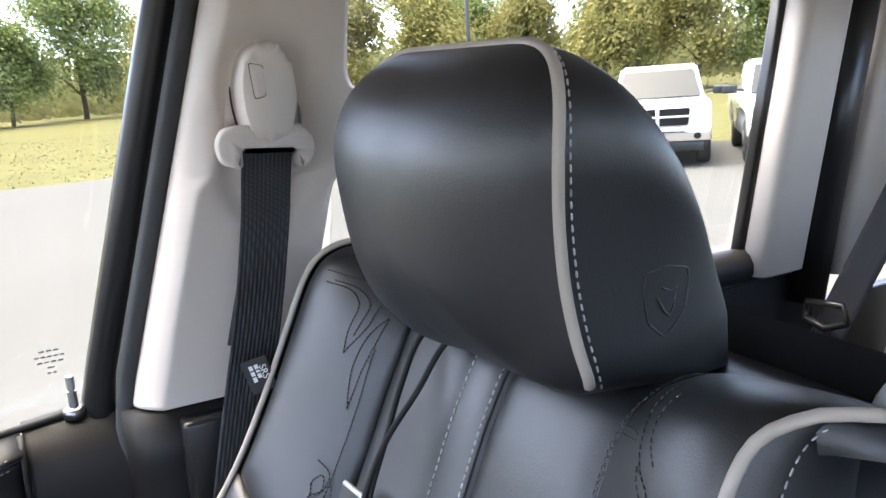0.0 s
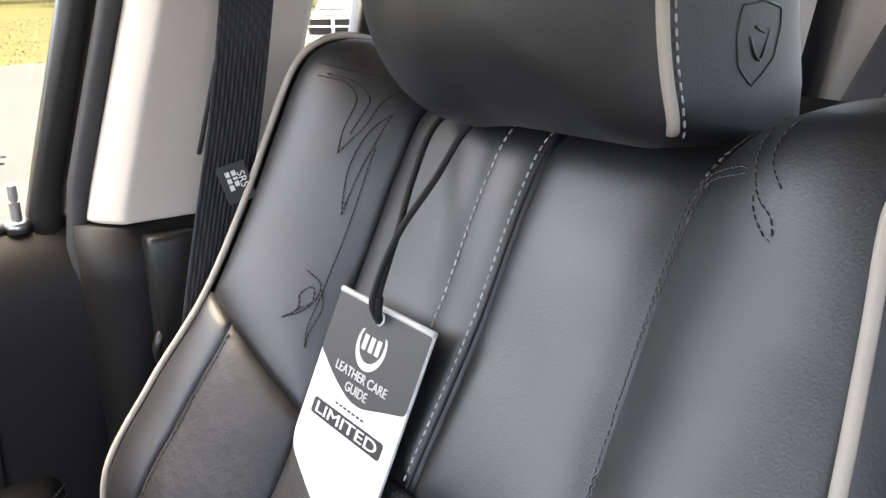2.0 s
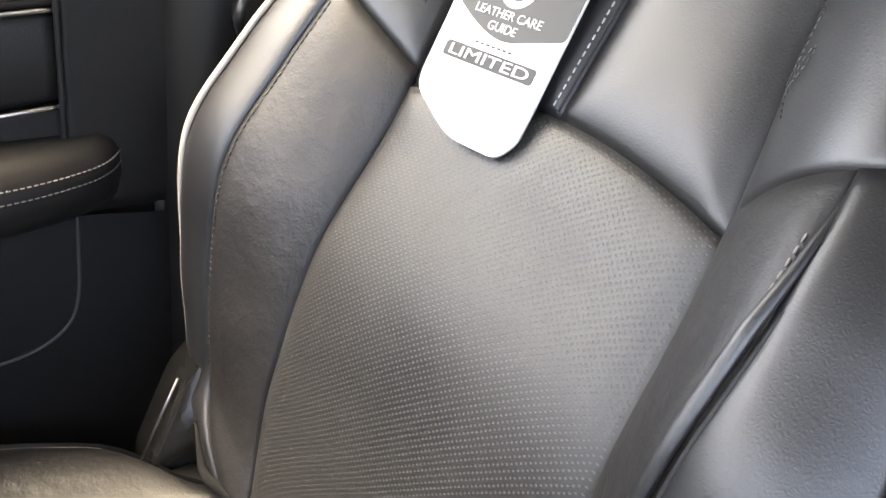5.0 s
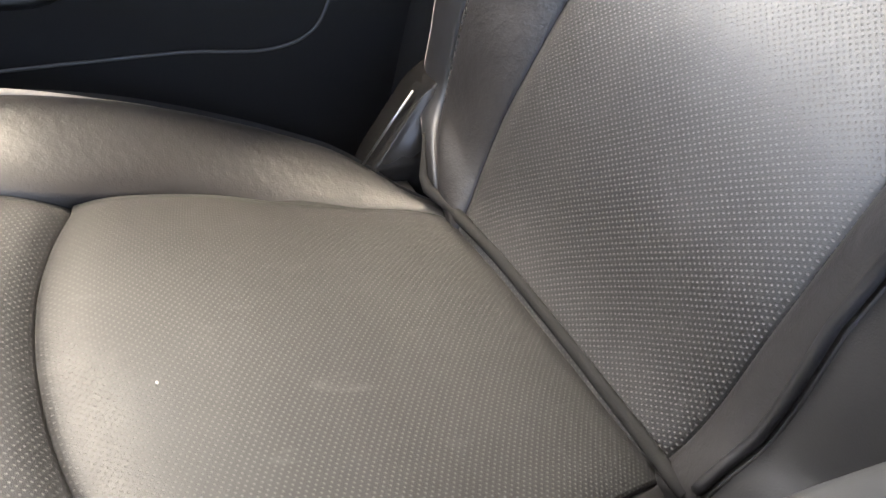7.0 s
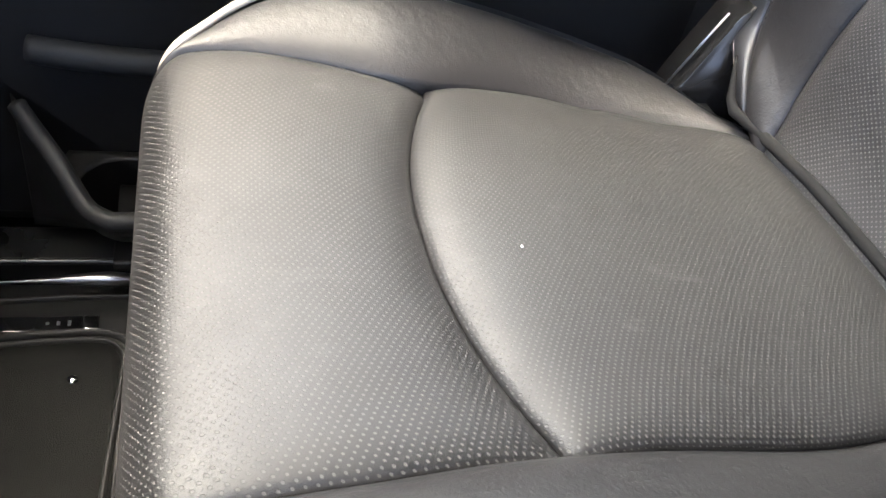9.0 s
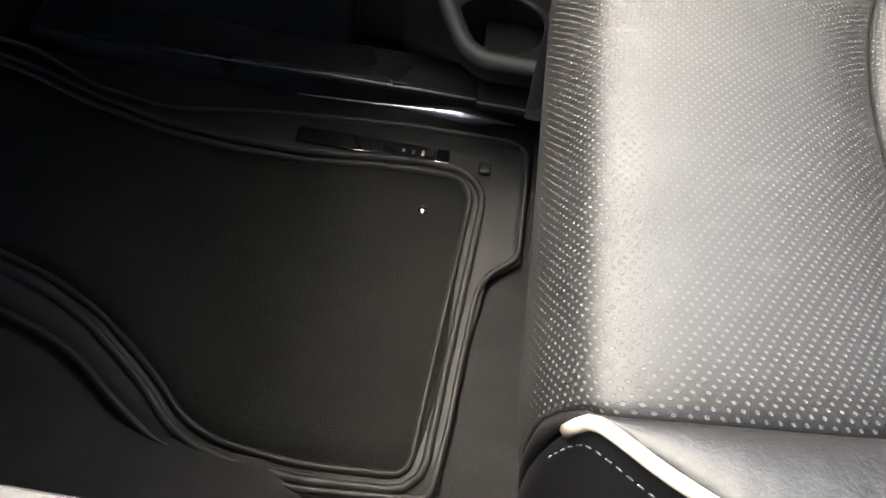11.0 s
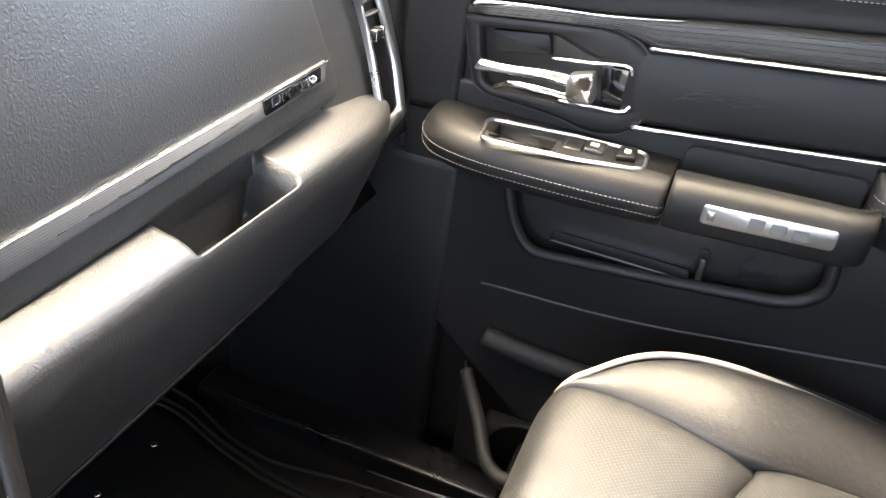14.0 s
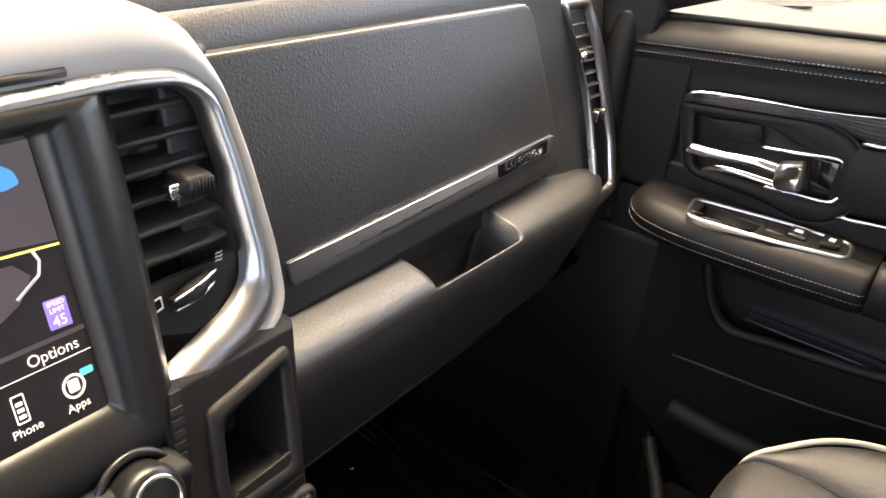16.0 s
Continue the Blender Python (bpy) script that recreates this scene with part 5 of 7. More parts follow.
part("lock_switch", box(0.752, 0.782, 0.076, 0.099, 0.578, 0.5835, 0.002), SMOOTH_BLACK, door, "black door lock switch")
part("window_switch", prism(rounded([(0.750, 0.062), (0.784, 0.062), (0.788, 0.042), (0.757, 0.040)], 0.004), lambda a, b, h: Vector((a, b, 0.578 + h)), 0.007, 0.002), PLASTIC, door, "black window switch")
part("switch_mark", box(0.765, 0.776, 0.048, 0.055, 0.585, 0.5854, 0.0001, 1), LABEL_WHITE, door, "white window symbol")

# pull handle behind the armrest
grip = rounded([(0.716, -0.006), (0.716, -0.19), (0.730, -0.215), (0.765, -0.215), (0.752, -0.20), (0.744, -0.006)], [0.008, 0.02, 0.012, 0.012, 0.01, 0.006])


def pull_shape():
    bm = bmesh.new()
    rows = []
    for z, k in ((0.528, 0.008), (0.534, 0.001), (0.568, -0.002), (0.578, 0.003), (0.585, 0.014)):
        rows.append([bm.verts.new((x + (k if x < 0.745 else 0), y, z + 0.06 * max(0, -y))) for x, y in grip])
    n = len(grip)
    for r0, r1 in zip(rows, rows[1:]):
        for i in range(n):
            bm.faces.new((r0[i], r0[(i + 1) % n], r1[(i + 1) % n], r1[i]))
    bm.faces.new(rows[0][::-1])
    bm.faces.new(rows[-1])
    return bm


pull = part("pull_handle", pull_shape(), PLASTIC, door, "black pull handle block")
plate_out = rounded([(-0.044, 0.551), (-0.178, 0.560), (-0.178, 0.582), (-0.044, 0.573)], 0.005)
part("handle_plate", prism(plate_out, lambda a, b, h: Vector((0.7155 - h, a, b)), 0.003, 0.001), SATIN, pull, "brushed silver name plate")
for k in range(3):
    y = -0.092 - 0.022 * k
    part("name_bar", prism(rounded([(y, 0.561), (y - 0.016, 0.562), (y - 0.016, 0.5735), (y, 0.5725)], 0.002), lambda a, b, h: Vector((0.7122 - h, a, b)), 0.0008), BRUSHED, pull, "", False)
part("plate_screw_cover", box(0.711, 0.713, -0.058, -0.050, 0.557, 0.567, 0.0005, 1), STEEL, pull)
part("pull_cup", prism(rounded([(-0.01, 0.60), (-0.20, 0.612), (-0.20, 0.55), (-0.01, 0.54)], 0.01), lambda a, b, h: Vector((0.80 - h, a, b)), 0.006), SMOOTH_BLACK, door, "dark hollow behind the handle", False)
rear_arm = rounded([(0.815, -0.205), (0.765, -0.205), (0.735, -0.235), (0.728, -0.30), (0.738, -0.40), (0.765, -0.47), (0.815, -0.502)], [0.002, 0.01, 0.02, 0.04, 0.05, 0.04, 0.01])


def rear_arm_shape():
    bm = bmesh.new()
    rows = []
    for z, k in ((0.549, 0.03), (0.562, 0.008), (0.584, 0.0), (0.602, 0.002), (0.616, 0.010), (0.624, 0.026)):
        rows.append([bm.verts.new((min(0.815, x + k), y, z + 0.02 * max(0, -0.2 - y))) for x, y in rear_arm])
    n = len(rear_arm)
    for r0, r1 in zip(rows, rows[1:]):
        for i in range(n):
            bm.faces.new((r0[i], r0[(i + 1) % n], r1[(i + 1) % n], r1[i]))
    bm.faces.new(rows[0][::-1])
    bm.faces.new(rows[-1])
    return bm


part("rear_armrest", rear_arm_shape(), DOOR_SKIN, door, "padded black elbow rest")
for z in (0.606, 0.594):
    part("stitching", stitches([Vector((x + 0.001, y, z + 0.02 * max(0, -0.2 - y))) for x, y in rear_arm if x < 0.81], 0.0042, 0.0017, 0.0007), DOOR_THREAD, door, "pale stitching")
part("panel_seam", tube([(0.797 + 0.02 * max(0, (z - 0.82) / 0.04) ** 2, YS, z) for z in np.linspace(0.60, 0.86, 14)], 0.003, 8), DOOR_SKIN, door, "raised upright seam")

# lower panel with the map pocket and the bottle bin
pk_out = rounded([(0.200, 0.522), (0.176, 0.446), (0.146, 0.404), (-0.06, 0.424), (-0.175, 0.439), (-0.212, 0.467), (-0.205, 0.53)], [0.01, 0.03, 0.03, 0.05, 0.03, 0.03, 0.01])
pk_in = rounded([(0.184, 0.520), (0.164, 0.451), (0.140, 0.419), (-0.06, 0.439), (-0.168, 0.454), (-0.195, 0.475), (-0.190, 0.528)], [0.01, 0.03, 0.03, 0.05, 0.03, 0.03, 0.01])


def lower_panel():
    bm = bmesh.new()
    big = []
    n = len(pk_out)
    for y, z in pk_out:
        d = Vector((y + 0.01, z - 0.46))
        big.append(d)
    rows = []
    corners = []
    for d in big:
        ky = (0.34 if d.x > 0 else 0.535) / max(1e-6, abs(d.x))
        kz = (0.10 if d.y > 0 else 0.44) / max(1e-6, abs(d.y))
        k = min(ky, kz)
        corners.append(Vector((-0.01 + d.x * k, 0.46 + d.y * k)))
    for t in (0.0, 0.08, 0.25, 0.6, 1.0):
        row = []
        for (y, z), c in zip(pk_out, corners):
            p = Vector((y, z)).lerp(c, t)
            row.append(bm.verts.new((0.786 + 0.012 * min(1, t * 3) + 0.02 * max(0, 0.3 - p.y), p.x, p.y)))
        rows.append(row)
    for r0, r1 in zip(rows, rows[1:]):
        for i in range(n):
            bm.faces.new((r0[i], r0[(i + 1) % n], r1[(i + 1) % n], r1[i]))
    return bm


part("lower_panel", lower_panel(), PLASTIC, door, "black grained lower panel")
part("door_core", box(0.822, 0.855, Y1, 0.345, 0.02, 0.768, 0.006), PLASTIC, door)
part("pocket_lip", ring(pk_out, pk_in, lambda a, b, h: Vector((0.790 - h, a, b)), 0.007, 0.004), DOOR_SKIN, door, "rounded lip of the map pocket")
part("pocket_inside", prism(pk_in, lambda a, b, h: Vector((0.82 - h, a, b)), 0.004), SMOOTH_BLACK, door, "dark inside of the map pocket", False)
part("pocket_ledge", box(0.790, 0.815, -0.055, 0.12, 0.432, 0.437, 0.002), SMOOTH_BLACK, door, "raised ledge in the map pocket")
part("pocket_divider", box(0.790, 0.815, -0.070, -0.060, 0.425, 0.47, 0.003), SMOOTH_BLACK, door)
part("panel_bead", tube(smooth_line([(0.795, 0.198, 0.339), (0.790, 0.0, 0.354), (0.790, -0.20, 0.385), (0.793, -0.30, 0.399), (0.795, -0.38, 0.404), (0.797, -0.425, 0.422), (0.797, -0.443, 0.46), (0.797, -0.447, 0.551)]), 0.0018, 8), SEAL, door, "thin raised bead")
bin_out = [(0.79, 0.20), (0.768, 0.186), (0.725, 0.152), (0.668, 0.108), (0.662, 0.05), (0.662, -0.25), (0.70, -0.32), (0.79, -0.34)]


def bin_wall(a, b):
    f = spline([(i, x, y) for i, (x, y) in enumerate(bin_out)])
    x, y = f(a * 7)
    return Vector((lerp(x, 0.765, b ** 2 * 0.9), y - 0.01 * b, lerp(0.205 - 0.06 * min(1, max(0, (0.78 - x) / 0.1)), 0.05, b)))


part("bottle_bin", sheet(bin_wall, 40, 10, lambda a, b: bin_wall(a, b) + Vector((0.004, 0, 0))), PLASTIC, door, "black bottle bin")
part("bin_rim", tube([bin_wall(a, 0) for a in np.linspace(0.1, 1, 40)], 0.010, 10), RUBBER, door, "black rim of the bottle bin")
part("bin_rail", tube(smooth_line([(0.793, 0.178, 0.258), (0.785, 0.12, 0.257), (0.783, 0.02, 0.255), (0.783, -0.2, 0.255)]), 0.015, 10), RUBBER, door, "black rail above the bin")
BH = (0.728, 0.088)  # middle of the bottle hole


def shelf_edge(q):
    """Point of the bottle shelf's outline in the direction q from the hole: along the door, the bin's front and its slanting end."""
    c, t = math.cos(q), math.sin(q)
    sides = [(c, 0.061), (-c, 0.056), (t, 0.064), (-t, 0.078), (0.784 * t - 0.621 * c, 0.052)]
    r = min(d / k for k, d in sides if k > 1e-6)
    return BH[0] + r * c, BH[1] + r * t


turn = np.linspace(0, 2 * math.pi, 65)[:-1]
part("bottle_shelf", ring([shelf_edge(q) for q in turn], [(BH[0] + 0.047 * math.cos(q), BH[1] + 0.047 * math.sin(q)) for q in turn], lambda a, b, h: Vector((a, b, 0.136 + h)), 0.004, 0.0005), PLASTIC, door, "shelf with a round bottle hole")
part("bin_floor", box(0.665, 0.80, -0.30, 0.10, 0.075, 0.085, 0.003), PLASTIC, door)
lock = part("lock_knob", tube([(0.838, -0.494, z) for z in (0.858, 0.889, 0.8895, 0.892, 0.8925, 0.905, 0.9055)], [0.0050, 0.0050, 0.0036, 0.0036, 0.0046, 0.0044, 0.0036], 14), SATIN, door, "steel lock knob", False)
part("knob_collar", tube([(0.838, -0.494, 0.860), (0.838, -0.494, 0.8695), (0.838, -0.494, 0.8715)], [0.0115, 0.0115, 0.008], 16), STEEL, lock, "steel collar")
for k, (w, words) in enumerate(((0.005, 2), (0.004, 1), (0.013, 4), (0.015, 5), (0.010, 3))):
    z = 0.914 + 0.0062 * k
    for n in range(words):
        y0 = lerp(-w, w, n / words) - 0.478
        part("window_print_bar", box(0.8385 - lean(z), 0.8392 - lean(z), y0, y0 + 2 * w / words - 0.0016, z, z + 0.0018, 0), PRINT_GREY, door, "", False)

# sill and mirror
sill = thing("door_sill", join(box(0.735, 0.80, -0.52, 0.62, -0.02, 0.022, 0.010, 3), tube([(0.733, y, 0.024) for y in np.linspace(-0.5, 0.55, 10)], 0.004, 8)), SMOOTH_BLACK, "glossy black door sill plate", "trim", "structure")
# added steel bar that imitates the window's reflection along the glossy sill
thing("sill_glint", tube([(0.712, y, 0.012 + 0.004 * math.sin(y * 14)) for y in np.linspace(0.05, 0.30, 24)], [0.0008 + 0.008 * math.sin(math.pi * (1 - i / 23) ** 2.5) ** 2 for i in range(24)], 8), STEEL, "bright bar standing in for the window's glint on the door sill", "trim", "structure")
mirror = empty("side_mirror", (1.0, 0.25, 0.80))
tagged(mirror, "black door mirror outside the passenger window", "mirror")
MIRROR = frame_of((1.075, 0.193, 0.93), (0.19, -0.139, 0.0), (0, 0, 1))
mirror_rim = rounded([(-0.118, -0.095), (-0.095, -0.126), (0.03, -0.124), (0.095, -0.110), (0.122, -0.080), (0.122, 0.12), (-0.118, 0.13)], [0.02, 0.03, 0.05, 0.03, 0.03, 0.03, 0.03], 6)
part("housing", prism(mirror_rim, lambda a, b, h: MIRROR @ Vector((a, b, -h)), 0.09, 0.02, 4), SMOOTH_BLACK, mirror, "black mirror housing")
part("mirror_glass", prism([(a * 0.93, b * 0.925) for a, b in mirror_rim], lambda a, b, h: MIRROR @ Vector((a, b, 0.001 + h)), 0.003), CHROME, mirror, "mirror glass", False)
part("chrome_cap", tube([MIRROR @ Vector((a, b, -0.03)) for a, b in [(-0.126, -0.04), (-0.124, -0.09), (-0.100, -0.128), (-0.04, -0.131), (0.03, -0.129), (0.07, -0.121)]], 0.011, 10), CHROME, mirror, "chrome lower edge of the housing")
part("mirror_arm", tube([(0.87, 0.40, 0.86), (0.93, 0.37, 0.88), (1.0, 0.32, 0.90)], 0.022, 10), SMOOTH_BLACK, mirror, "black arm")

# ---- floor mat ----
mat = empty("floor_mat", (0.50, 0.3, -0.010))
tagged(mat, "black rubber-edged carpet floor mat with steel rivets", "floor mat")
edge_pts = [(0.42, 0.665), (0.400, 0.60), (0.388, 0.553), (0.385, 0.509), (0.370, 0.463), (0.351, 0.422), (0.330, 0.395), (0.308, 0.366), (0.285, 0.33), (0.268, 0.28), (0.262, 0.20), (0.27, 0.085), (0.33, 0.077), (0.412, 0.072), (0.49, 0.066), (0.512, 0.056), (0.535, 0.028), (0.69, 0.026), (0.706, 0.05), (0.705, 0.16), (0.692, 0.32), (0.672, 0.44), (0.686, 0.52), (0.712, 0.60), (0.712, 0.665)]
inset = [(0.456, 0.645), (0.457, 0.595), (0.455, 0.554), (0.445, 0.509), (0.427, 0.459), (0.405, 0.417), (0.378, 0.380), (0.347, 0.341), (0.312, 0.306), (0.297, 0.27), (0.290, 0.20), (0.294, 0.112), (0.397, 0.106), (0.479, 0.100), (0.551, 0.095), (0.612, 0.091), (0.631, 0.105), (0.632, 0.142), (0.628, 0.202), (0.619, 0.275), (0.621, 0.357), (0.630, 0.435), (0.650, 0.514), (0.668, 0.60), (0.668, 0.645)]
toe = lambda y: max(0, y - 0.52) * 0.22  # noqa: E731
mm = lambda a, b, h: Vector((a, b, -0.010 + h + toe(b)))  # noqa: E731


def widen(pts, d):
    """An outline moved outwards by d all along."""
    out, n = [], len(pts)
    for i in range(n):
        a, b = np.array(pts[i - 1]), np.array(pts[(i + 1) % n])
        t = (b - a) / np.linalg.norm(b - a)
        out.append((pts[i][0] - t[1] * d, pts[i][1] + t[0] * d))
    return out


E1, E2 = rounded(edge_pts, 0.016, 3)[::-1], rounded(inset, 0.016, 3)[::-1]


def span(left, right, lift):
    """A sheet of the mat between its inboard and outboard edges, given as (y, x)."""
    fl, fr = spline(left), spline(right)
    y0, y1 = max(left[0][0], right[0][0]), min(left[-1][0], right[-1][0])

    def at(a, b):
        y = lerp(y0, y1, b)
        return mm(lerp(fl(y)[0], fr(y)[0], a), y, lift)

    return sheet(at, 10, 60, lambda a, b: at(a, b) - Vector((0, 0, 0.006)))


part("rubber_border", span([(0.028, 0.535), (0.056, 0.512), (0.066, 0.49), (0.077, 0.33), (0.085, 0.27), (0.20, 0.262), (0.28, 0.268), (0.33, 0.285), (0.366, 0.308), (0.395, 0.33), (0.422, 0.351), (0.463, 0.370), (0.509, 0.385), (0.553, 0.388), (0.60, 0.40), (0.665, 0.42)], [(0.028, 0.69), (0.05, 0.706), (0.16, 0.705), (0.32, 0.692), (0.44, 0.672), (0.52, 0.686), (0.60, 0.712), (0.665, 0.712)], 0.006), RUBBER, mat, "moulded black rubber border")
for k0, k1 in ((0.006, 0.0), (0.020, 0.012)):
    part("ridge", ring(widen(E2, k0), widen(E2, k1), lambda a, b, h: mm(a, b, 0.006 + h), 0.006, 0.002), RUBBER, mat, "raised rubber ridge")
part("carpet_insert", span([(0.092, 0.40), (0.104, 0.310), (0.112, 0.294), (0.20, 0.290), (0.27, 0.297), (0.306, 0.312), (0.341, 0.347), (0.38, 0.378), (0.417, 0.405), (0.459, 0.427), (0.509, 0.445), (0.554, 0.455), (0.645, 0.456)], [(0.092, 0.606), (0.105, 0.631), (0.142, 0.632), (0.202, 0.628), (0.275, 0.619), (0.357, 0.621), (0.435, 0.630), (0.514, 0.650), (0.60, 0.668), (0.645, 0.668)], 0.009), MAT_CARPET, mat, "black carpet insert")
part("outer_ridge", ring(widen(E1, -0.001), widen(E1, -0.007), lambda a, b, h: mm(a, b, 0.006 + h), 0.005, 0.001), RUBBER, mat, "raised rubber edge")
for x, y in ((0.602, 0.597), (0.490, 0.603), (0.580, 0.137)):
    bm = bmesh.new()
    bmesh.ops.create_uvsphere(bm, u_segments=12, v_segments=8, radius=0.0068)
    for v in bm.verts:
        v.co = Vector((x + v.co.x, y + v.co.y, 0.0 + toe(y) + v.co.z * 0.6))
    part("rivet", bm, CHROME, mat, "bright steel rivet")
part("badge", box(0.650, 0.672, 0.135, 0.29, -0.004, -0.001, 0.001), GLOSS_BLACK, mat, "gloss black badge")
part("badge_end", box(0.651, 0.671, 0.118, 0.134, -0.004, 0.0005, 0.001), CHROME, mat, "chrome end of the badge")
for k in range(3):
    part("badge_bar", box(0.657 + 0.001 * k, 0.665 - 0.001 * k, 0.146 + 0.011 * k, 0.1495 + 0.011 * k, -0.002, -0.0004, 0.0004, 1), STEEL, mat)
part("retainer_plug", box(0.645, 0.660, 0.070, 0.084, -0.004, 0.003, 0.003), SMOOTH_BLACK, mat, "black retainer plug")

# ---- dashboard ----
dash = empty("dashboard", (0.3, 0.6, 0.6))
tagged(dash, "soft black dashboard with two gloveboxes and silver trim", "dashboard", "", "structure")


def dash_top(a, b):
    x = lerp(XL + 0.06, 0.80, a)
    y, z = spline([(0, 0.425, 0.822), (0.06, 0.428, 0.842), (0.15, 0.45, 0.858), (0.4, 0.56, 0.872), (1, 1.01, 0.85)])(b)
    end = max(0, (x - 0.62) / 0.18)
    return Vector((x, y, z - 0.035 * end ** 2 - 0.02 * max(0, (x - 0.2) / 0.6)))


part("dash_pad", sheet(dash_top, 50, 24, lambda a, b: dash_top(a, b) - Vector((0, -0.01, 0.04))), SOFT_DASH, dash, "soft grained upper pad")
GP = lambda z: 0.363 + 0.22 * (z - 0.65)  # noqa: E731
part("glovebox_backing", sheet(lambda a, b: Vector((lerp(0.08, 0.80, a), GP(lerp(0.83, 0.58, b)) + 0.014, lerp(0.835, 0.58, b))), 10, 10, lambda a, b: Vector((lerp(0.08, 0.80, a), 0.6, lerp(0.835, 0.58, b)))), SOFT_DASH, dash)
gm = lambda a, b, h: Vector((a, GP(b) + 0.010 - h, b))  # noqa: E731
glove = part("upper_glovebox_door", prism(rounded([(0.10, 0.812), (0.585, 0.803), (0.650, 0.614), (0.10, 0.606)], [0.004, 0.012, 0.02, 0.004], 6), gm, 0.012, 0.004, 3), SOFT_DASH, dash, "padded upper glovebox door")
# highlight on the door's bevel, put in as a thin silver bar
part("bevel_highlight", tube([(lerp(0.104, 0.578, t), GP(0.81) + 0.001, lerp(0.8105, 0.8025, t)) for t in np.linspace(0, 1, 14)], 0.0014, 6), SATIN, glove, "silver bar standing in for the highlight on the door's top bevel")
tm = lambda a, b, h: Vector((a, GP(b) - 0.0015 - h, b))  # noqa: E731
part("trim_strip", prism(rounded([(0.186, 0.652), (0.622, 0.6575), (0.613, 0.6385), (0.188, 0.632)], 0.003), tm, 0.004, 0.0015), BRUSHED, glove, "brushed grey metal strip")
part("trim_edge", tube([(lerp(0.187, 0.621, t), GP(0.655) - 0.006, lerp(0.6515, 0.657, t)) for t in np.linspace(0, 1, 12)], 0.0009, 6), CHROME, glove, "bright upper edge of the strip")
badge = part("badge", prism(rounded([(0.497, 0.6535), (0.606, 0.6552), (0.602, 0.642), (0.497, 0.6395)], 0.002), lambda a, b, h: Vector((a, GP(b) - 0.0055 - h, b)), 0.002, 0.0006), GLOSS_BLACK, glove, "black badge with raised letters")
lettering("lettering", "LIMITED", 0.0125, frame_of((0.551, GP(0.648) - 0.0082, 0.6475), (1, 0, 0.012), (0, 0.22, 1)) @ Matrix.Diagonal((1.9, 1, 1, 1)), CHROME, badge, 0.0006)
for k in range(5):
    part("etched_line", tube(smooth_line([(0.24 + 0.03 * k, GP(0.642) - 0.0058, 0.640 + 0.001 * k), (0.32 + 0.03 * k, GP(0.642) - 0.0058, 0.6405 + 0.0012 * k), (0.40 + 0.02 * k, GP(0.642) - 0.0058, 0.644 + 0.001 * k)]), 0.0005, 4), INK, glove)


def ledge(a, b):
    """The shelf below the upper door and the face of the lower glovebox, with a finger recess."""
    x = lerp(0.13, 0.790, a)
    y, z = spline([(0, 0.372, 0.606), (0.1, 0.362, 0.598), (0.2, 0.347, 0.594), (0.32, 0.328, 0.590), (0.42, 0.314, 0.582), (0.5, 0.309, 0.568), (0.6, 0.311, 0.545), (0.75, 0.330, 0.49), (0.9, 0.352, 0.437), (1, 0.372, 0.428)])(b)
    rise = -0.05 * max(0, (x - 0.70) / 0.09) ** 2
    y += 0.02 * max(0, (x - 0.64) / 0.095) ** 2
    d = max(0, min(1, (x - 0.333) / 0.012, (0.492 - x) / 0.012)) * max(0, min(1, (b - 0.06) / 0.03, (0.43 - b) / 0.05))
    lift = 0.013 * max(0, 1 - (x - 0.13) / 0.52) * max(0, min(1, (0.9 - b) / 0.4))
    return Vector((x, y + 0.006 * d, z + rise * max(0, 1 - 1.5 * b) + lift - 0.075 * d))


part("lower_glovebox", sheet(ledge, 140, 80, lambda a, b: Vector((ledge(a, b).x, 0.45, lerp(0.60, 0.43, b)))), SOFT_DASH, dash, "lower glovebox with a finger recess")
part("lower_edge", tube([(x, 0.354 + 0.02 * max(0, x - 0.5), 0.4315) for x in np.linspace(0.14, 0.56, 20)], 0.0024, 8), PLASTIC, dash, "thin lower edge")
part("under_cover", sheet(lambda a, b: Vector((lerp(0.10, 0.80, a), lerp(0.362, 0.95, b), lerp(0.425, 0.33, b))), 6, 6, lambda a, b: Vector((lerp(0.10, 0.80, a), lerp(0.375, 0.95, b), lerp(0.44, 0.36, b)))), CARPET, dash, "black cover under the dashboard")
part("cover_edge", tube([(x, 0.395, 0.405) for x in np.linspace(0.34, 0.47, 8)], 0.0022, 6), SEAL, dash)
part("kick_panel", box(0.805, 0.85, 0.33, 1.0, -0.02, 0.82, 0.01, 3), PLASTIC, dash, "black kick panel")
part("kick_trim", box(0.795, 0.83, 0.25, 0.60, 0.0, 0.50, 0.015, 3), PLASTIC, dash, "black kick panel trim")

# end of the dash with the tall air vent
VP = lambda z: 0.329 + 0.32 * (z - 0.553)  # noqa: E731


def end_cap(a, b):
    z = lerp(0.838, 0.525, b)
    x0, x1 = lerp(0.585, 0.640, b), 0.815
    x = lerp(x0, x1, a)
    zz = max(z, 0.52)
    return Vector((x, VP(zz) + 0.010 + 0.010 * (1 - a) ** 2 + 0.03 * max(0, (a - 0.9) / 0.1) ** 2 + 0.25 * max(0, 0.52 - z), z))


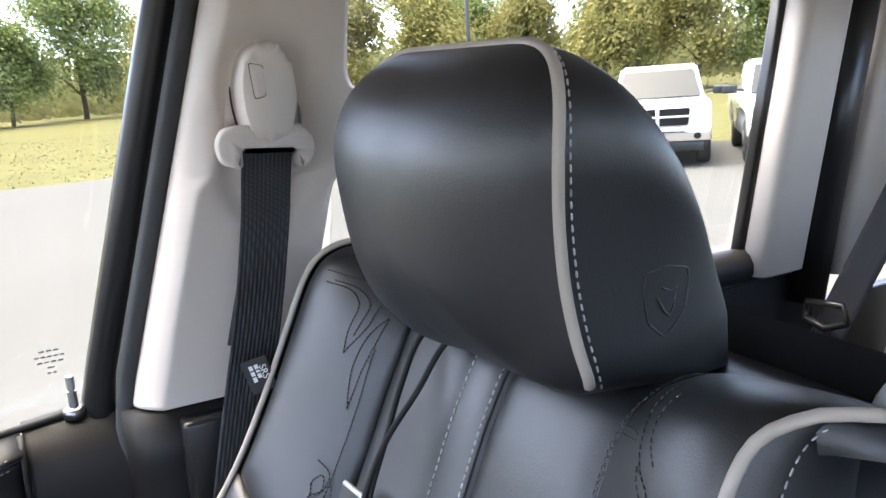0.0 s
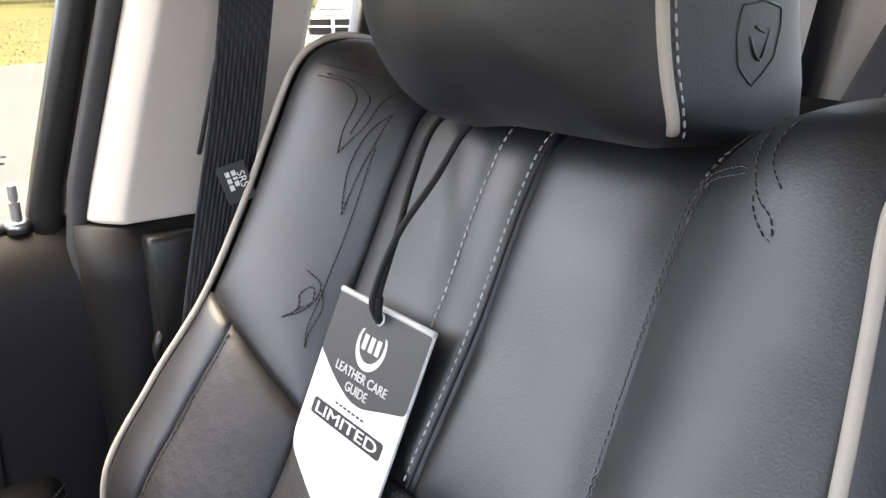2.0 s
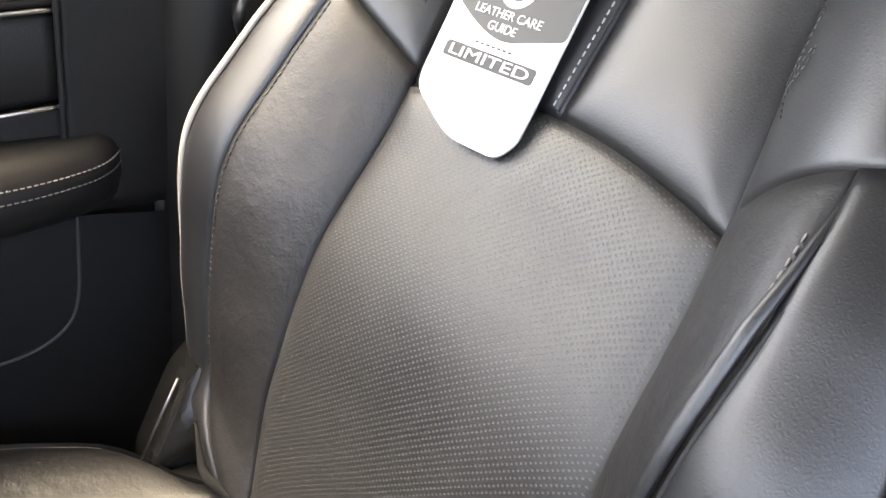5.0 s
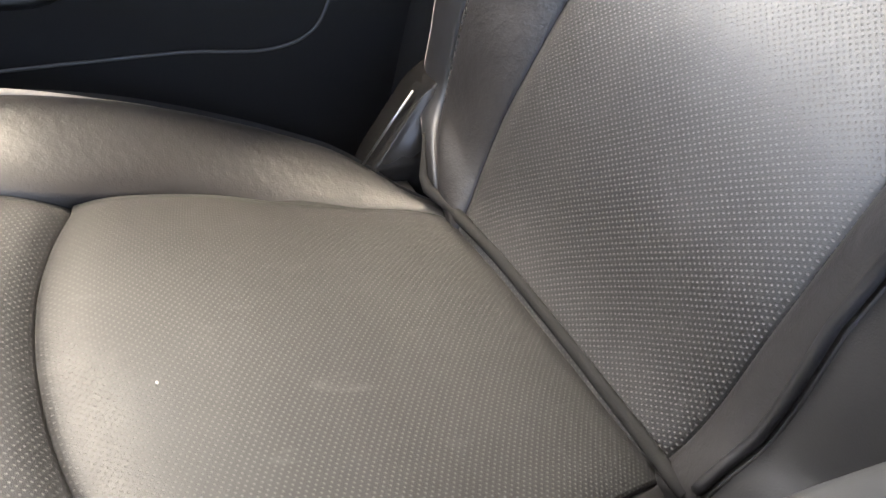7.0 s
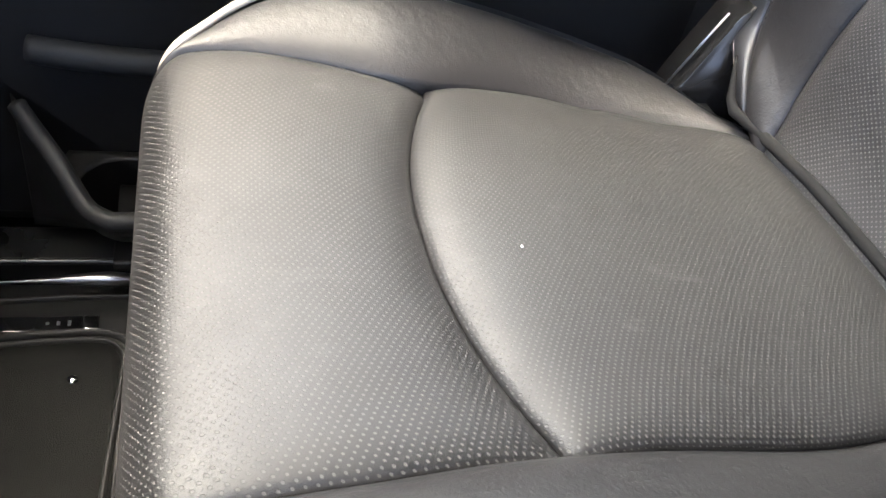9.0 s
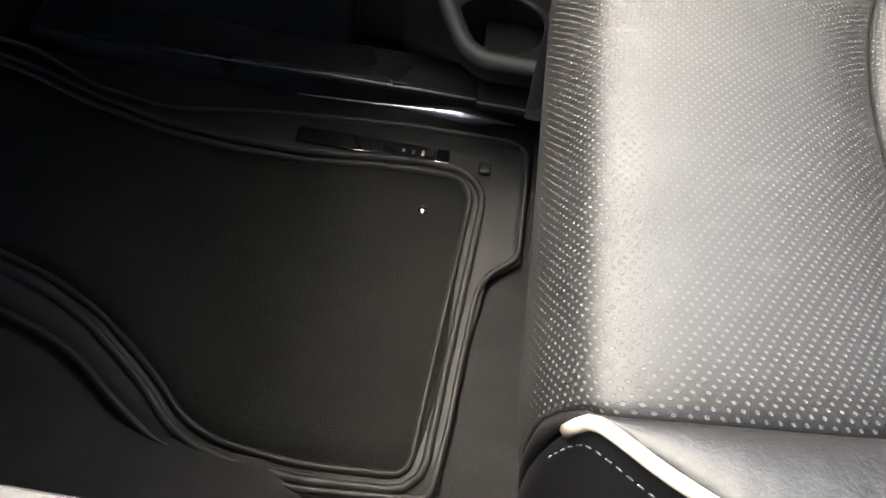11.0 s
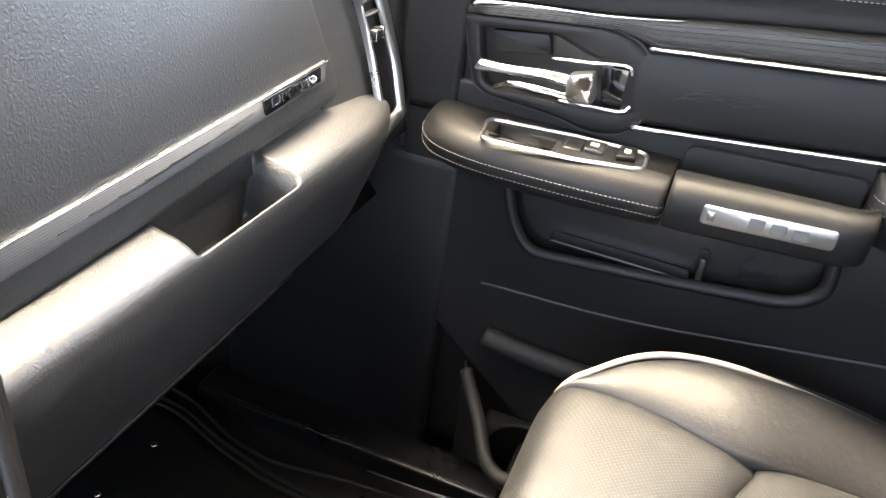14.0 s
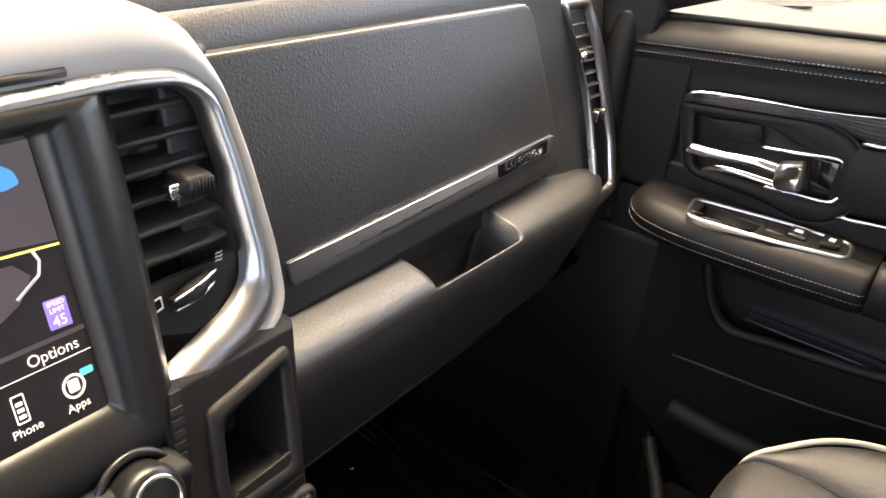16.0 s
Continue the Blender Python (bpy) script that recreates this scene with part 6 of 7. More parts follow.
part("end_cap", sheet(end_cap, 24, 24, lambda a, b: end_cap(a, b) + Vector((0, 0.12, 0))), SOFT_DASH, dash, "black end of the dash")
vm = lambda a, b, h: Vector((a, VP(b) + 0.006 - h, b))  # noqa: E731
v_out = rounded([(0.679, 0.797), (0.756, 0.794), (0.787, 0.74), (0.795, 0.668), (0.798, 0.60), (0.779, 0.550), (0.719, 0.542), (0.726, 0.645), (0.716, 0.724)], [0.008, 0.012, 0.03, 0.03, 0.03, 0.01, 0.004, 0.04, 0.04])
v_in = rounded([(0.695, 0.785), (0.743, 0.783), (0.766, 0.726), (0.774, 0.660), (0.781, 0.618), (0.772, 0.562), (0.7245, 0.555), (0.731, 0.638), (0.721, 0.690)], [0.004, 0.008, 0.03, 0.03, 0.03, 0.006, 0.003, 0.04, 0.04])
vent = part("side_vent", ring(v_out, v_in, vm, 0.008, 0.003), SATIN, dash, "satin silver frame of the tall air vent")
part("vent_back", prism(v_in, lambda a, b, h: Vector((a, VP(b) + 0.030 - h, b)), 0.004), SMOOTH_BLACK, vent, "dark vent opening", False)
for k in range(8):
    z = 0.780 - 0.0150 * k
    x0, x1 = lerp(0.697, 0.728, (k / 7) ** 0.8), lerp(0.745, 0.773, k / 7)
    slat = box(x0, x1, 0, 0.022, -0.0014, 0.0014, 0.0008, 1)
    for v in slat.verts:
        v.co = Vector((v.co.x, VP(z) + 0.002 + v.co.y, z + v.co.z - v.co.y * 0.03))
    part("slat", slat, SLAT, vent, "black vent slat")
part("vent_tab", box(0.722, 0.738, VP(0.732) - 0.010, VP(0.732) + 0.004, 0.727, 0.736, 0.003), PLASTIC, vent, "black vent tab")
part("tab_chrome", box(0.716, 0.724, VP(0.732) - 0.008, VP(0.732) + 0.002, 0.727, 0.736, 0.003), CHROME, vent, "chrome tab end")
part("vent_wheel", box(0.733, 0.758, VP(0.655) - 0.006, VP(0.655) + 0.006, 0.650, 0.662, 0.003), RUBBER, vent, "small ribbed thumb wheel")
for x in (0.735, 0.753):
    part("wheel_edge", box(x, x + 0.004, VP(0.655) - 0.0068, VP(0.655) + 0.004, 0.649, 0.663, 0.001), CHROME, vent, "chrome wheel edge")
part("lower_insert", prism(rounded([(0.7315, 0.645), (0.774, 0.645), (0.779, 0.615), (0.771, 0.564), (0.726, 0.557)], 0.003), lambda a, b, h: Vector((a, VP(b) + 0.008 - h, b)), 0.004), GLOSS_BLACK, vent, "gloss black lower insert", False)

# centre stack
stack = empty("centre_stack", (XM, 0.33, 0.5))
tagged(stack, "centre stack with silver vent surround, touch screen and outlet", "centre stack", "", "structure")
SPY = lambda z: 0.335 + 0.35 * (z - 0.66)  # noqa: E731
sm = lambda a, b, h: Vector((a, SPY(b) - h, b))  # noqa: E731
CX = -0.085  # middle of the screen
mir = lambda pts: pts + [(2 * CX - x, z) for x, z in pts[-2:0:-1]]  # noqa: E731
surround = [(CX, 0.8165), (0.067, 0.818), (0.106, 0.814), (0.128, 0.798), (0.136, 0.750), (0.141, 0.68), (0.138, 0.655), (0.116, 0.640), (0.052, 0.624), (0.020, 0.612), (CX, 0.606)]
opening = [(CX, 0.8065), (0.052, 0.807), (0.096, 0.804), (0.1145, 0.792), (0.120, 0.750), (0.1235, 0.690), (0.118, 0.672), (0.098, 0.659), (0.052, 0.645), (0.018, 0.630), (CX, 0.624)]
ro, ri = rounded(mir(surround), 0.012, 3), rounded(mir(opening), 0.010, 3)
part("silver_surround", ring(ro, ri, sm, 0.014, 0.006), SATIN, stack, "satin silver surround")
hood_r = mir([(CX, 0.856), (0.085, 0.853), (0.118, 0.836), (0.138, 0.800), (0.147, 0.75), (0.1515, 0.69), (0.150, 0.655), (0.140, 0.641), (0.118, 0.632), (0.05, 0.616), (CX, 0.602)])
hood_i = mir([(CX, 0.815), (0.070, 0.816), (0.108, 0.812), (0.130, 0.796), (0.136, 0.75), (0.1415, 0.69), (0.138, 0.654), (0.130, 0.645), (0.116, 0.639), (0.05, 0.623), (CX, 0.607)])
part("hood", ring(rounded(hood_r, 0.012, 3), rounded(hood_i, 0.012, 3), lambda a, b, h: Vector((a, SPY(b) - h + (0.045 if b > 0.80 and h < 0.001 else 0.012 if h < 0.001 else 0), b)), 0.010, 0.003), material("silver_grey_paint", (0.45, 0.45, 0.44), rough=0.35, var=0.05), stack, "silver grey outer hood")
part("hood_gap", tube([(-0.26, SPY(0.821) - 0.009, 0.8205), (0.0, SPY(0.821) - 0.009, 0.8225), (0.03, SPY(0.821) - 0.009, 0.822)], 0.003, 8), WOOD, stack, "dark wood strip in the hood")
part("stack_back", box(2 * CX - 0.15, 0.15, 0.40, 0.60, 0.40, 0.82, 0.01), SMOOTH_BLACK, stack)
part("vent_back", prism(ri, lambda a, b, h: Vector((a, SPY(b) + 0.040 - h, b)), 0.004), SMOOTH_BLACK, stack, "dark vent opening", False)
part("stack_face", prism(rounded([(2 * CX - 0.05, 0.66), (0.05, 0.66), (0.075, 0.652), (0.124, 0.672), (0.124, 0.690), (0.048, 0.690), (0.046, 0.700), (2 * CX - 0.05, 0.70)], 0.004), lambda a, b, h: Vector((a, SPY(b) + 0.006 - h, b)), 0.004), SMOOTH_BLACK, stack, "black control panel", False)
for k in range(6):
    z = 0.789 - 0.0175 * k
    slat = box(0.045, 0.121, 0, 0.034, -0.002, 0.002, 0.0016, 2)
    for v in slat.verts:
        v.co = Vector((v.co.x, SPY(z) + 0.004 + v.co.y, z + v.co.z - v.co.y * 0.03))
    part("slat", slat, SLAT, stack, "black vent slat")
tab = part("vent_tab", box(0.082, 0.104, SPY(0.746) - 0.020, SPY(0.746) + 0.004, 0.740, 0.755, 0.005, 3), PLASTIC, stack, "ribbed black vent tab")
for k in range(7):
    part("rib", box(0.0835 + 0.0028 * k, 0.0847 + 0.0028 * k, SPY(0.746) - 0.0212, SPY(0.746) - 0.018, 0.742, 0.753, 0), RUBBER, tab)
part("tab_chrome", box(0.073, 0.084, SPY(0.744) - 0.014, SPY(0.744) - 0.004, 0.740, 0.751, 0.004, 3), CHROME, tab, "chrome tab end")
wheel = part("thumb_wheel", tube([(0.062 + 0.030 * t, SPY(0.683) - 0.001 - 0.006 * math.sin(math.pi * t), 0.678 + 0.009 * t) for t in np.linspace(0, 1, 14)], [0.002 + 0.0045 * math.sin(math.pi * i / 13) for i in range(14)], 12), RUBBER, stack, "ribbed thumb wheel")
part("wheel_edge", tube([(0.060 + 0.034 * t, SPY(0.683) - 0.008 - 0.002 * math.sin(math.pi * t), 0.682 + 0.010 * t) for t in np.linspace(0, 1, 10)], 0.0012, 6), CHROME, wheel, "chrome edge")
part("wheel_edge", tube([(0.062 + 0.032 * t, SPY(0.676) - 0.004 - 0.003 * math.sin(math.pi * t), 0.673 + 0.009 * t) for t in np.linspace(0, 1, 10)], 0.0012, 6), CHROME, wheel, "chrome edge")
part("closed_symbol", ring(rounded([(0.050, 0.674), (0.0575, 0.675), (0.0575, 0.683), (0.050, 0.682)], 0.0005, 1), rounded([(0.0512, 0.6752), (0.0563, 0.6762), (0.0563, 0.6818), (0.0512, 0.6808)], 0.0005, 1), lambda a, b, h: Vector((a, SPY(b) + 0.0015 - h, b)), 0.0004), LABEL_WHITE, stack, "white closed-vent symbol")
for k in range(3):
    part("open_symbol", tube(smooth_line([(0.1035, SPY(0.692), 0.6895 + 0.0028 * k), (0.1055, SPY(0.692), 0.6905 + 0.0028 * k), (0.1075, SPY(0.692), 0.6895 + 0.0028 * k), (0.1095, SPY(0.692), 0.6905 + 0.0028 * k)], 4), 0.0005, 5), LABEL_WHITE, stack)
# screen in its black housing
housing = part("screen_housing", ring(rounded([(2 * CX - 0.048, 0.815), (0.048, 0.815), (0.044, 0.70), (0.036, 0.605), (2 * CX - 0.036, 0.605), (2 * CX - 0.044, 0.70)], 0.008, 4), rounded([(2 * CX + 0.001, 0.797), (-0.001, 0.797), (-0.001, 0.70), (-0.001, 0.645), (2 * CX + 0.001, 0.645), (2 * CX + 0.001, 0.70)], 0.003, 4), lambda a, b, h: Vector((a, SPY(b) - h, b)), 0.020, 0.003), SMOOTH_BLACK, stack, "black screen housing")
SCR = glow("screen_dark", (0.012, 0.011, 0.013), 0.030)
screen = part("touch_screen", prism([(2 * CX - 0.004, 0.80), (0.004, 0.80), (0.004, 0.64), (2 * CX - 0.004, 0.64)], lambda a, b, h: Vector((a, SPY(b) - 0.010 - h, b)), 0.001), SCR, stack, "lit touch screen with a map", False)
sc = lambda a, b, h: Vector((a, SPY(b) - 0.0112 - h, b))  # noqa: E731
poly = lambda name, pts, m: part(name, prism(pts, sc, 0.0002), m, screen, "", False)  # noqa: E731
raised = lambda a, b, h: sc(a, b, 0.0003 + h)  # noqa: E731
poly("map_block", [(-0.12, 0.794), (-0.002, 0.794), (-0.002, 0.741), (-0.030, 0.744), (-0.12, 0.748)][::-1], glow("map_grey", (0.05, 0.045, 0.055), 0.040))
poly("map_block", [(-0.12, 0.742), (-0.030, 0.736), (-0.022, 0.728), (-0.032, 0.716), (-0.050, 0.708), (-0.12, 0.700)][::-1], bpy.data.materials["map_grey"])
part("map_block", prism([(-0.12, 0.7475), (-0.002, 0.7398), (-0.002, 0.7385), (-0.12, 0.746)], raised, 0.0002), glow("map_yellow", (0.8, 0.7, 0.2), 0.045), screen, "", False)
part("map_block", prism(rounded([(-0.05, 0.792), (-0.024, 0.787), (-0.015, 0.781), (-0.013, 0.774), (-0.022, 0.772), (-0.032, 0.773), (-0.05, 0.776)], 0.002, 2), raised, 0.0002), glow("map_blue", (0.03, 0.25, 0.75), 0.045), screen, "", False)
part("map_road", tube([sc(a, b, 0.0005) for a, b in ((-0.018, 0.7405), (-0.0155, 0.734), (-0.018, 0.727), (-0.033, 0.7185))], 0.0010, 5), LABEL_WHITE, screen)
part("speed_sign", prism(rounded([(-0.0210, 0.6970), (-0.0078, 0.6965), (-0.0078, 0.7125), (-0.0210, 0.7130)], 0.001, 2), raised, 0.0002), glow("sign_violet", (0.20, 0.14, 0.55), 0.045), screen, "violet speed sign", False)
GLOW_TXT = glow("screen_white", (0.85, 0.8, 0.8), 0.045)
on_screen = lambda a, b: frame_of(sc(a, b, 0.0009), (1, 0, 0.0), (0, 0.35, 1))  # noqa: E731
lettering("lettering", "45", 0.0085, on_screen(-0.0144, 0.7008), GLOW_TXT, screen, 0.0001)
lettering("lettering", "SPEED", 0.0038, on_screen(-0.0144, 0.7105), GLOW_TXT, screen, 0.0001)
lettering("lettering", "LIMIT", 0.0038, on_screen(-0.0144, 0.7068), GLOW_TXT, screen, 0.0001)
poly("menu_bar", [(-0.12, 0.694), (-0.002, 0.694), (-0.002, 0.6915), (-0.12, 0.6915)], bpy.data.materials["map_grey"])
poly("menu_bar", [(-0.12, 0.6803), (-0.002, 0.6803), (-0.002, 0.6798), (-0.12, 0.6798)], GLOW_TXT)
lettering("lettering", "Options", 0.0092, on_screen(-0.0235, 0.6862), GLOW_TXT, screen, 0.0001)
lettering("lettering", "Apps", 0.0068, on_screen(-0.0185, 0.6535), GLOW_TXT, screen, 0.0001)
lettering("lettering", "Phone", 0.0068, on_screen(-0.0487, 0.6540), GLOW_TXT, screen, 0.0001)
part("app_icon", tube([sc(-0.018 + 0.0062 * math.cos(q), 0.6645 + 0.0062 * math.sin(q), 0.0006) for q in np.linspace(0, 2 * math.pi, 20)[:-1]], 0.0008, 5, True), GLOW_TXT, screen, "round app symbol")
part("app_icon", prism(rounded([(-0.0213, 0.6612), (-0.0147, 0.6612), (-0.0147, 0.6682), (-0.0213, 0.6682)], 0.0012, 2), raised, 0.0002), GLOW_TXT, screen, "", False)
part("app_flag", prism(rounded([(-0.0125, 0.6675), (-0.0045, 0.6675), (-0.0045, 0.6715), (-0.0125, 0.6715)], 0.001, 2), raised, 0.0002), glow("flag_cyan", (0.05, 0.5, 0.6), 0.045), screen, "", False)
part("phone_icon", ring(rounded([(-0.0528, 0.6580), (-0.0453, 0.6580), (-0.0453, 0.6735), (-0.0528, 0.6735)], 0.001, 2), rounded([(-0.0520, 0.6588), (-0.0461, 0.6588), (-0.0461, 0.6727), (-0.0520, 0.6727)], 0.001, 2), raised, 0.0002), GLOW_TXT, screen, "phone symbol")
for k in range(3):
    part("phone_icon", prism([(-0.0510, 0.6605 + 0.0035 * k), (-0.0471, 0.6605 + 0.0035 * k), (-0.0471, 0.6625 + 0.0035 * k), (-0.0510, 0.6625 + 0.0035 * k)], raised, 0.0002), GLOW_TXT, screen, "", False)
# lower stack: cubby, outlet, knob
LPY = lambda z: 0.304 + 0.43 * (z - 0.63)  # noqa: E731
lm = lambda a, b, h: Vector((a, LPY(b) - h, b))  # noqa: E731
cub_o = rounded([(0.129, 0.632), (0.112, 0.550), (0.044, 0.550), (0.042, 0.574), (0.052, 0.619)], 0.006, 4)
cub = rounded([(0.118, 0.623), (0.103, 0.560), (0.053, 0.560), (0.052, 0.576), (0.061, 0.610)], 0.006, 4)
out_o = rounded([(0.118, 0.538), (0.106, 0.503), (0.032, 0.495), (0.043, 0.543)], 0.008, 4)
out_i = rounded([(0.112, 0.534), (0.101, 0.508), (0.042, 0.501), (0.050, 0.538)], 0.006, 4)
outl = rounded([(0.109, 0.534), (0.100, 0.512), (0.048, 0.504), (0.053, 0.535)], 0.004, 4)


def lower_face(a, b):
    z = lerp(0.640, 0.41, b)
    x1 = spline([(0.41, 0.118), (0.44, 0.104), (0.473, 0.096), (0.50, 0.105), (0.53, 0.115), (0.56, 0.123), (0.605, 0.136), (0.655, 0.150)])(z)[0]
    y = LPY(z) if z > 0.475 else lerp(LPY(0.475), 0.298, ((0.475 - z) / 0.065) ** 0.8)
    return Vector((lerp(0.022, x1, a), y + 0.008 * max(0, (a - 0.93) / 0.07) ** 2, z))


def inside(p, pts):
    """Whether a 2D point lies within an outline."""
    odd = False
    for (x0, y0), (x1, y1) in zip(pts, pts[1:] + pts[:1]):
        if (y0 > p[1]) != (y1 > p[1]) and p[0] < x0 + (p[1] - y0) * (x1 - x0) / (y1 - y0):
            odd = not odd
    return odd


face = sheet(lower_face, 48, 90, lambda a, b: lower_face(a, b) + Vector((0.012, 0.25, 0)))
bmesh.ops.delete(face, geom=[f for f in face.faces if f.calc_center_median().y < LPY(0.66) and inside((f.calc_center_median().x, f.calc_center_median().z), cub)], context="FACES")
part("lower_face", face, PLASTIC, stack, "dark grey lower panel")
part("cubby_frame", ring(cub_o, cub, lm, 0.005, 0.002), PLASTIC, stack, "rounded frame of the cubby")
bm = bmesh.new()
rows = [[bm.verts.new(lm(lerp(a, 0.083, k), lerp(b, 0.59, k), -d)) for a, b in cub] for d, k in ((-0.001, 0), (0.05, 0.06))]
for k in range(len(cub)):
    bm.faces.new((rows[0][k - 1], rows[0][k], rows[1][k], rows[1][k - 1]))
bm.faces.new(rows[1])
part("cubby", bm, SMOOTH_BLACK, stack, "deep dark open cubby", False)
part("cubby_floor", prism(rounded([(0.109, 0.567), (0.107, 0.559), (0.058, 0.559), (0.057, 0.565)], 0.001, 2), lambda a, b, h: lm(a, b, 0.0018 + h), 0.002), PLASTIC, stack, "grey lip of the cubby", False)
part("panel_groove", tube([lm(0.040, 0.5455, 0.0), lm(0.08, 0.5455, 0.0), lm(0.112, 0.5450, 0.0)], 0.0013, 6), PLASTIC, stack, "raised line under the cubby")
outlet = part("power_outlet", prism(outl, lambda a, b, h: lm(a, b, 0.001 + h), 0.006, 0.002), SMOOTH_BLACK, stack, "black power outlet cover")
part("outlet_frame", ring(out_o, out_i, lm, 0.005, 0.001), PLASTIC, stack, "rounded frame of the outlet")
part("outlet_latch", prism(rounded([(0.108, 0.5375), (0.105, 0.531), (0.056, 0.5315), (0.056, 0.538)], 0.002, 2), lambda a, b, h: lm(a, b, 0.006 + h), 0.004, 0.001), PLASTIC, outlet, "grey latch")
oe = frame_of(lm(0.0765, 0.5255, 0.0075), (1, 0, 0.05), (-0.10, 0.42, 1))
lettering("lettering", "115 V AC", 0.0043, oe @ Matrix.Translation((0, 0.0035, 0)), LABEL_WHITE, outlet, 0.0002)
lettering("lettering", "150 W", 0.0043, oe @ Matrix.Translation((0, -0.0015, 0)), LABEL_WHITE, outlet, 0.0002)
part("outlet_mark", tube([oe @ Vector((0.0032 * math.cos(q), -0.0078 + 0.0032 * math.sin(q), 0.0003)) for q in np.linspace(0, 2 * math.pi, 18)[:-1]], 0.0005, 5, True), LABEL_WHITE, outlet, "white socket mark")
part("outlet_mark", tube([oe @ Vector((-0.001, -0.0068, 0.0003)), oe @ Vector((-0.001, -0.0085, 0.0003))], 0.0005, 5), LABEL_WHITE, outlet)
part("outlet_mark", tube([oe @ Vector((0.001, -0.0068, 0.0003)), oe @ Vector((0.001, -0.0085, 0.0003))], 0.0005, 5), LABEL_WHITE, outlet)
mesh_x = lambda z: 0.031 + 0.25 * (z - 0.639)  # noqa: E731
part("mesh_side", prism([(mesh_x(0.640), 0.640), (mesh_x(0.640) + 0.0085, 0.640), (mesh_x(0.50) + 0.0085, 0.50), (mesh_x(0.50), 0.50)], lambda a, b, h: lm(a, b, 0.0004 + h), 0.002), RUBBER, stack, "ribbed dark strip", False)
for k in range(20):
    z = 0.505 + 0.0065 * k
    part("rib", prism([(mesh_x(z), z), (mesh_x(z) + 0.0085, z), (mesh_x(z) + 0.0085, z + 0.0035), (mesh_x(z), z + 0.0035)], lambda a, b, h: lm(a, b, 0.002 + h), 0.0016), SMOOTH_BLACK, stack, "", False)
part("knob_panel", box(2 * CX - 0.03, 0.024, LPY(0.56), 0.40, 0.42, 0.612, 0.006), PLASTIC, stack, "black control panel below the screen")
KN = Vector((-0.007, LPY(0.597) - 0.002, 0.597))
KD = Vector((0, -1, 0.43)).normalized()
disc = lambda r, h, n=30: [KN + KD * h + r * (math.cos(q) * Vector((1, 0, 0)) + math.sin(q) * Vector((0, 0.395, 0.918))) for q in np.linspace(0, 2 * math.pi, n + 1)[:-1]]  # noqa: E731
knob = part("volume_knob", tube([KN - KD * 0.004, KN + KD * 0.012, KN + KD * 0.018, KN + KD * 0.020], [0.0225, 0.0215, 0.0195, 0.016], 30), SMOOTH_BLACK, stack, "round black volume knob")
part("knob_ring", tube(disc(0.0150, 0.0200), 0.0015, 6, True), CHROME, knob, "chrome ring")
part("knob_bezel", tube(disc(0.0265, 0.0005), 0.0030, 8, True), SMOOTH_BLACK, knob, "black ring round the knob")
# ---- centre console ----
console = empty("centre_console", (XM, 0.0, -0.012))
tagged(console, "smooth dark grey centre console with a padded armrest lid", "console")
CONSOLE = material("satin_charcoal_plastic", (0.14, 0.14, 0.137), rough=0.27, coat=0.5, grain=0.15, grain_size=900, var=0.08)
LID = material("grey_armrest_vinyl", (0.055, 0.054, 0.052), rough=0.52, grain=0.25, grain_size=500, cells=True, var=0.15, var_size=12, depth=0.0003)
part("console_body", box(2 * CX - 0.10, 0.108, -0.62, 0.30, -0.012, 0.40, 0.012, 3), PLASTIC, console, "black console body")
part("console_top", box(2 * CX - 0.106, 0.113, -0.20, 0.272, 0.392, 0.420, 0.012, 4), CONSOLE, console, "smooth charcoal console lid")
part("console_front", box(2 * CX - 0.106, 0.115, 0.2765, 0.36, 0.392, 0.421, 0.010, 3), CONSOLE, console, "charcoal front piece of the console")


def lid_outline():
    """Half of the armrest lid's plan, a little wider towards its hinge, mirrored about the console's middle."""
    edge = spline([(0.186, 0.084), (0.22, 0.092), (0.26, 0.099), (0.30, 0.104), (0.36, 0.108), (0.68, 0.108)])
    half = [(edge(t)[0] - CX, -t) for t in (0.186, 0.20, 0.22, 0.24, 0.26, 0.29, 0.32, 0.38, 0.50, 0.68)]
    return rounded([(CX + a, b) for a, b in half] + [(CX - a, b) for a, b in half[::-1]], [0.030] + [0.001] * 8 + [0.03, 0.03] + [0.001] * 8 + [0.030], 6)[::-1]


lid = bmesh.new()
rows = []
for z, k in ((0.470, 0.004), (0.474, 0.0), (0.528, 0.0), (0.537, 0.002), (0.543, 0.006), (0.547, 0.012), (0.5485, 0.020)):
    rows.append([lid.verts.new((CX + (a - CX) * (1 - k / 0.19), -0.435 + (b + 0.435) * (1 - k / 0.245), z)) for a, b in lid_outline()])
for r0, r1 in zip(rows, rows[1:]):
    for k in range(len(r0)):
        lid.faces.new((r0[k - 1], r0[k], r1[k], r1[k - 1]))
lid.faces.new(rows[0])
lid.faces.new(rows[-1])
part("armrest_lid", lid, LID, console, "smooth grey padded armrest lid")
part("armrest_box", box(2 * CX - 0.078, 0.078, -0.67, -0.195, 0.40, 0.468, 0.006, 2), PLASTIC, console, "black storage box under the armrest")

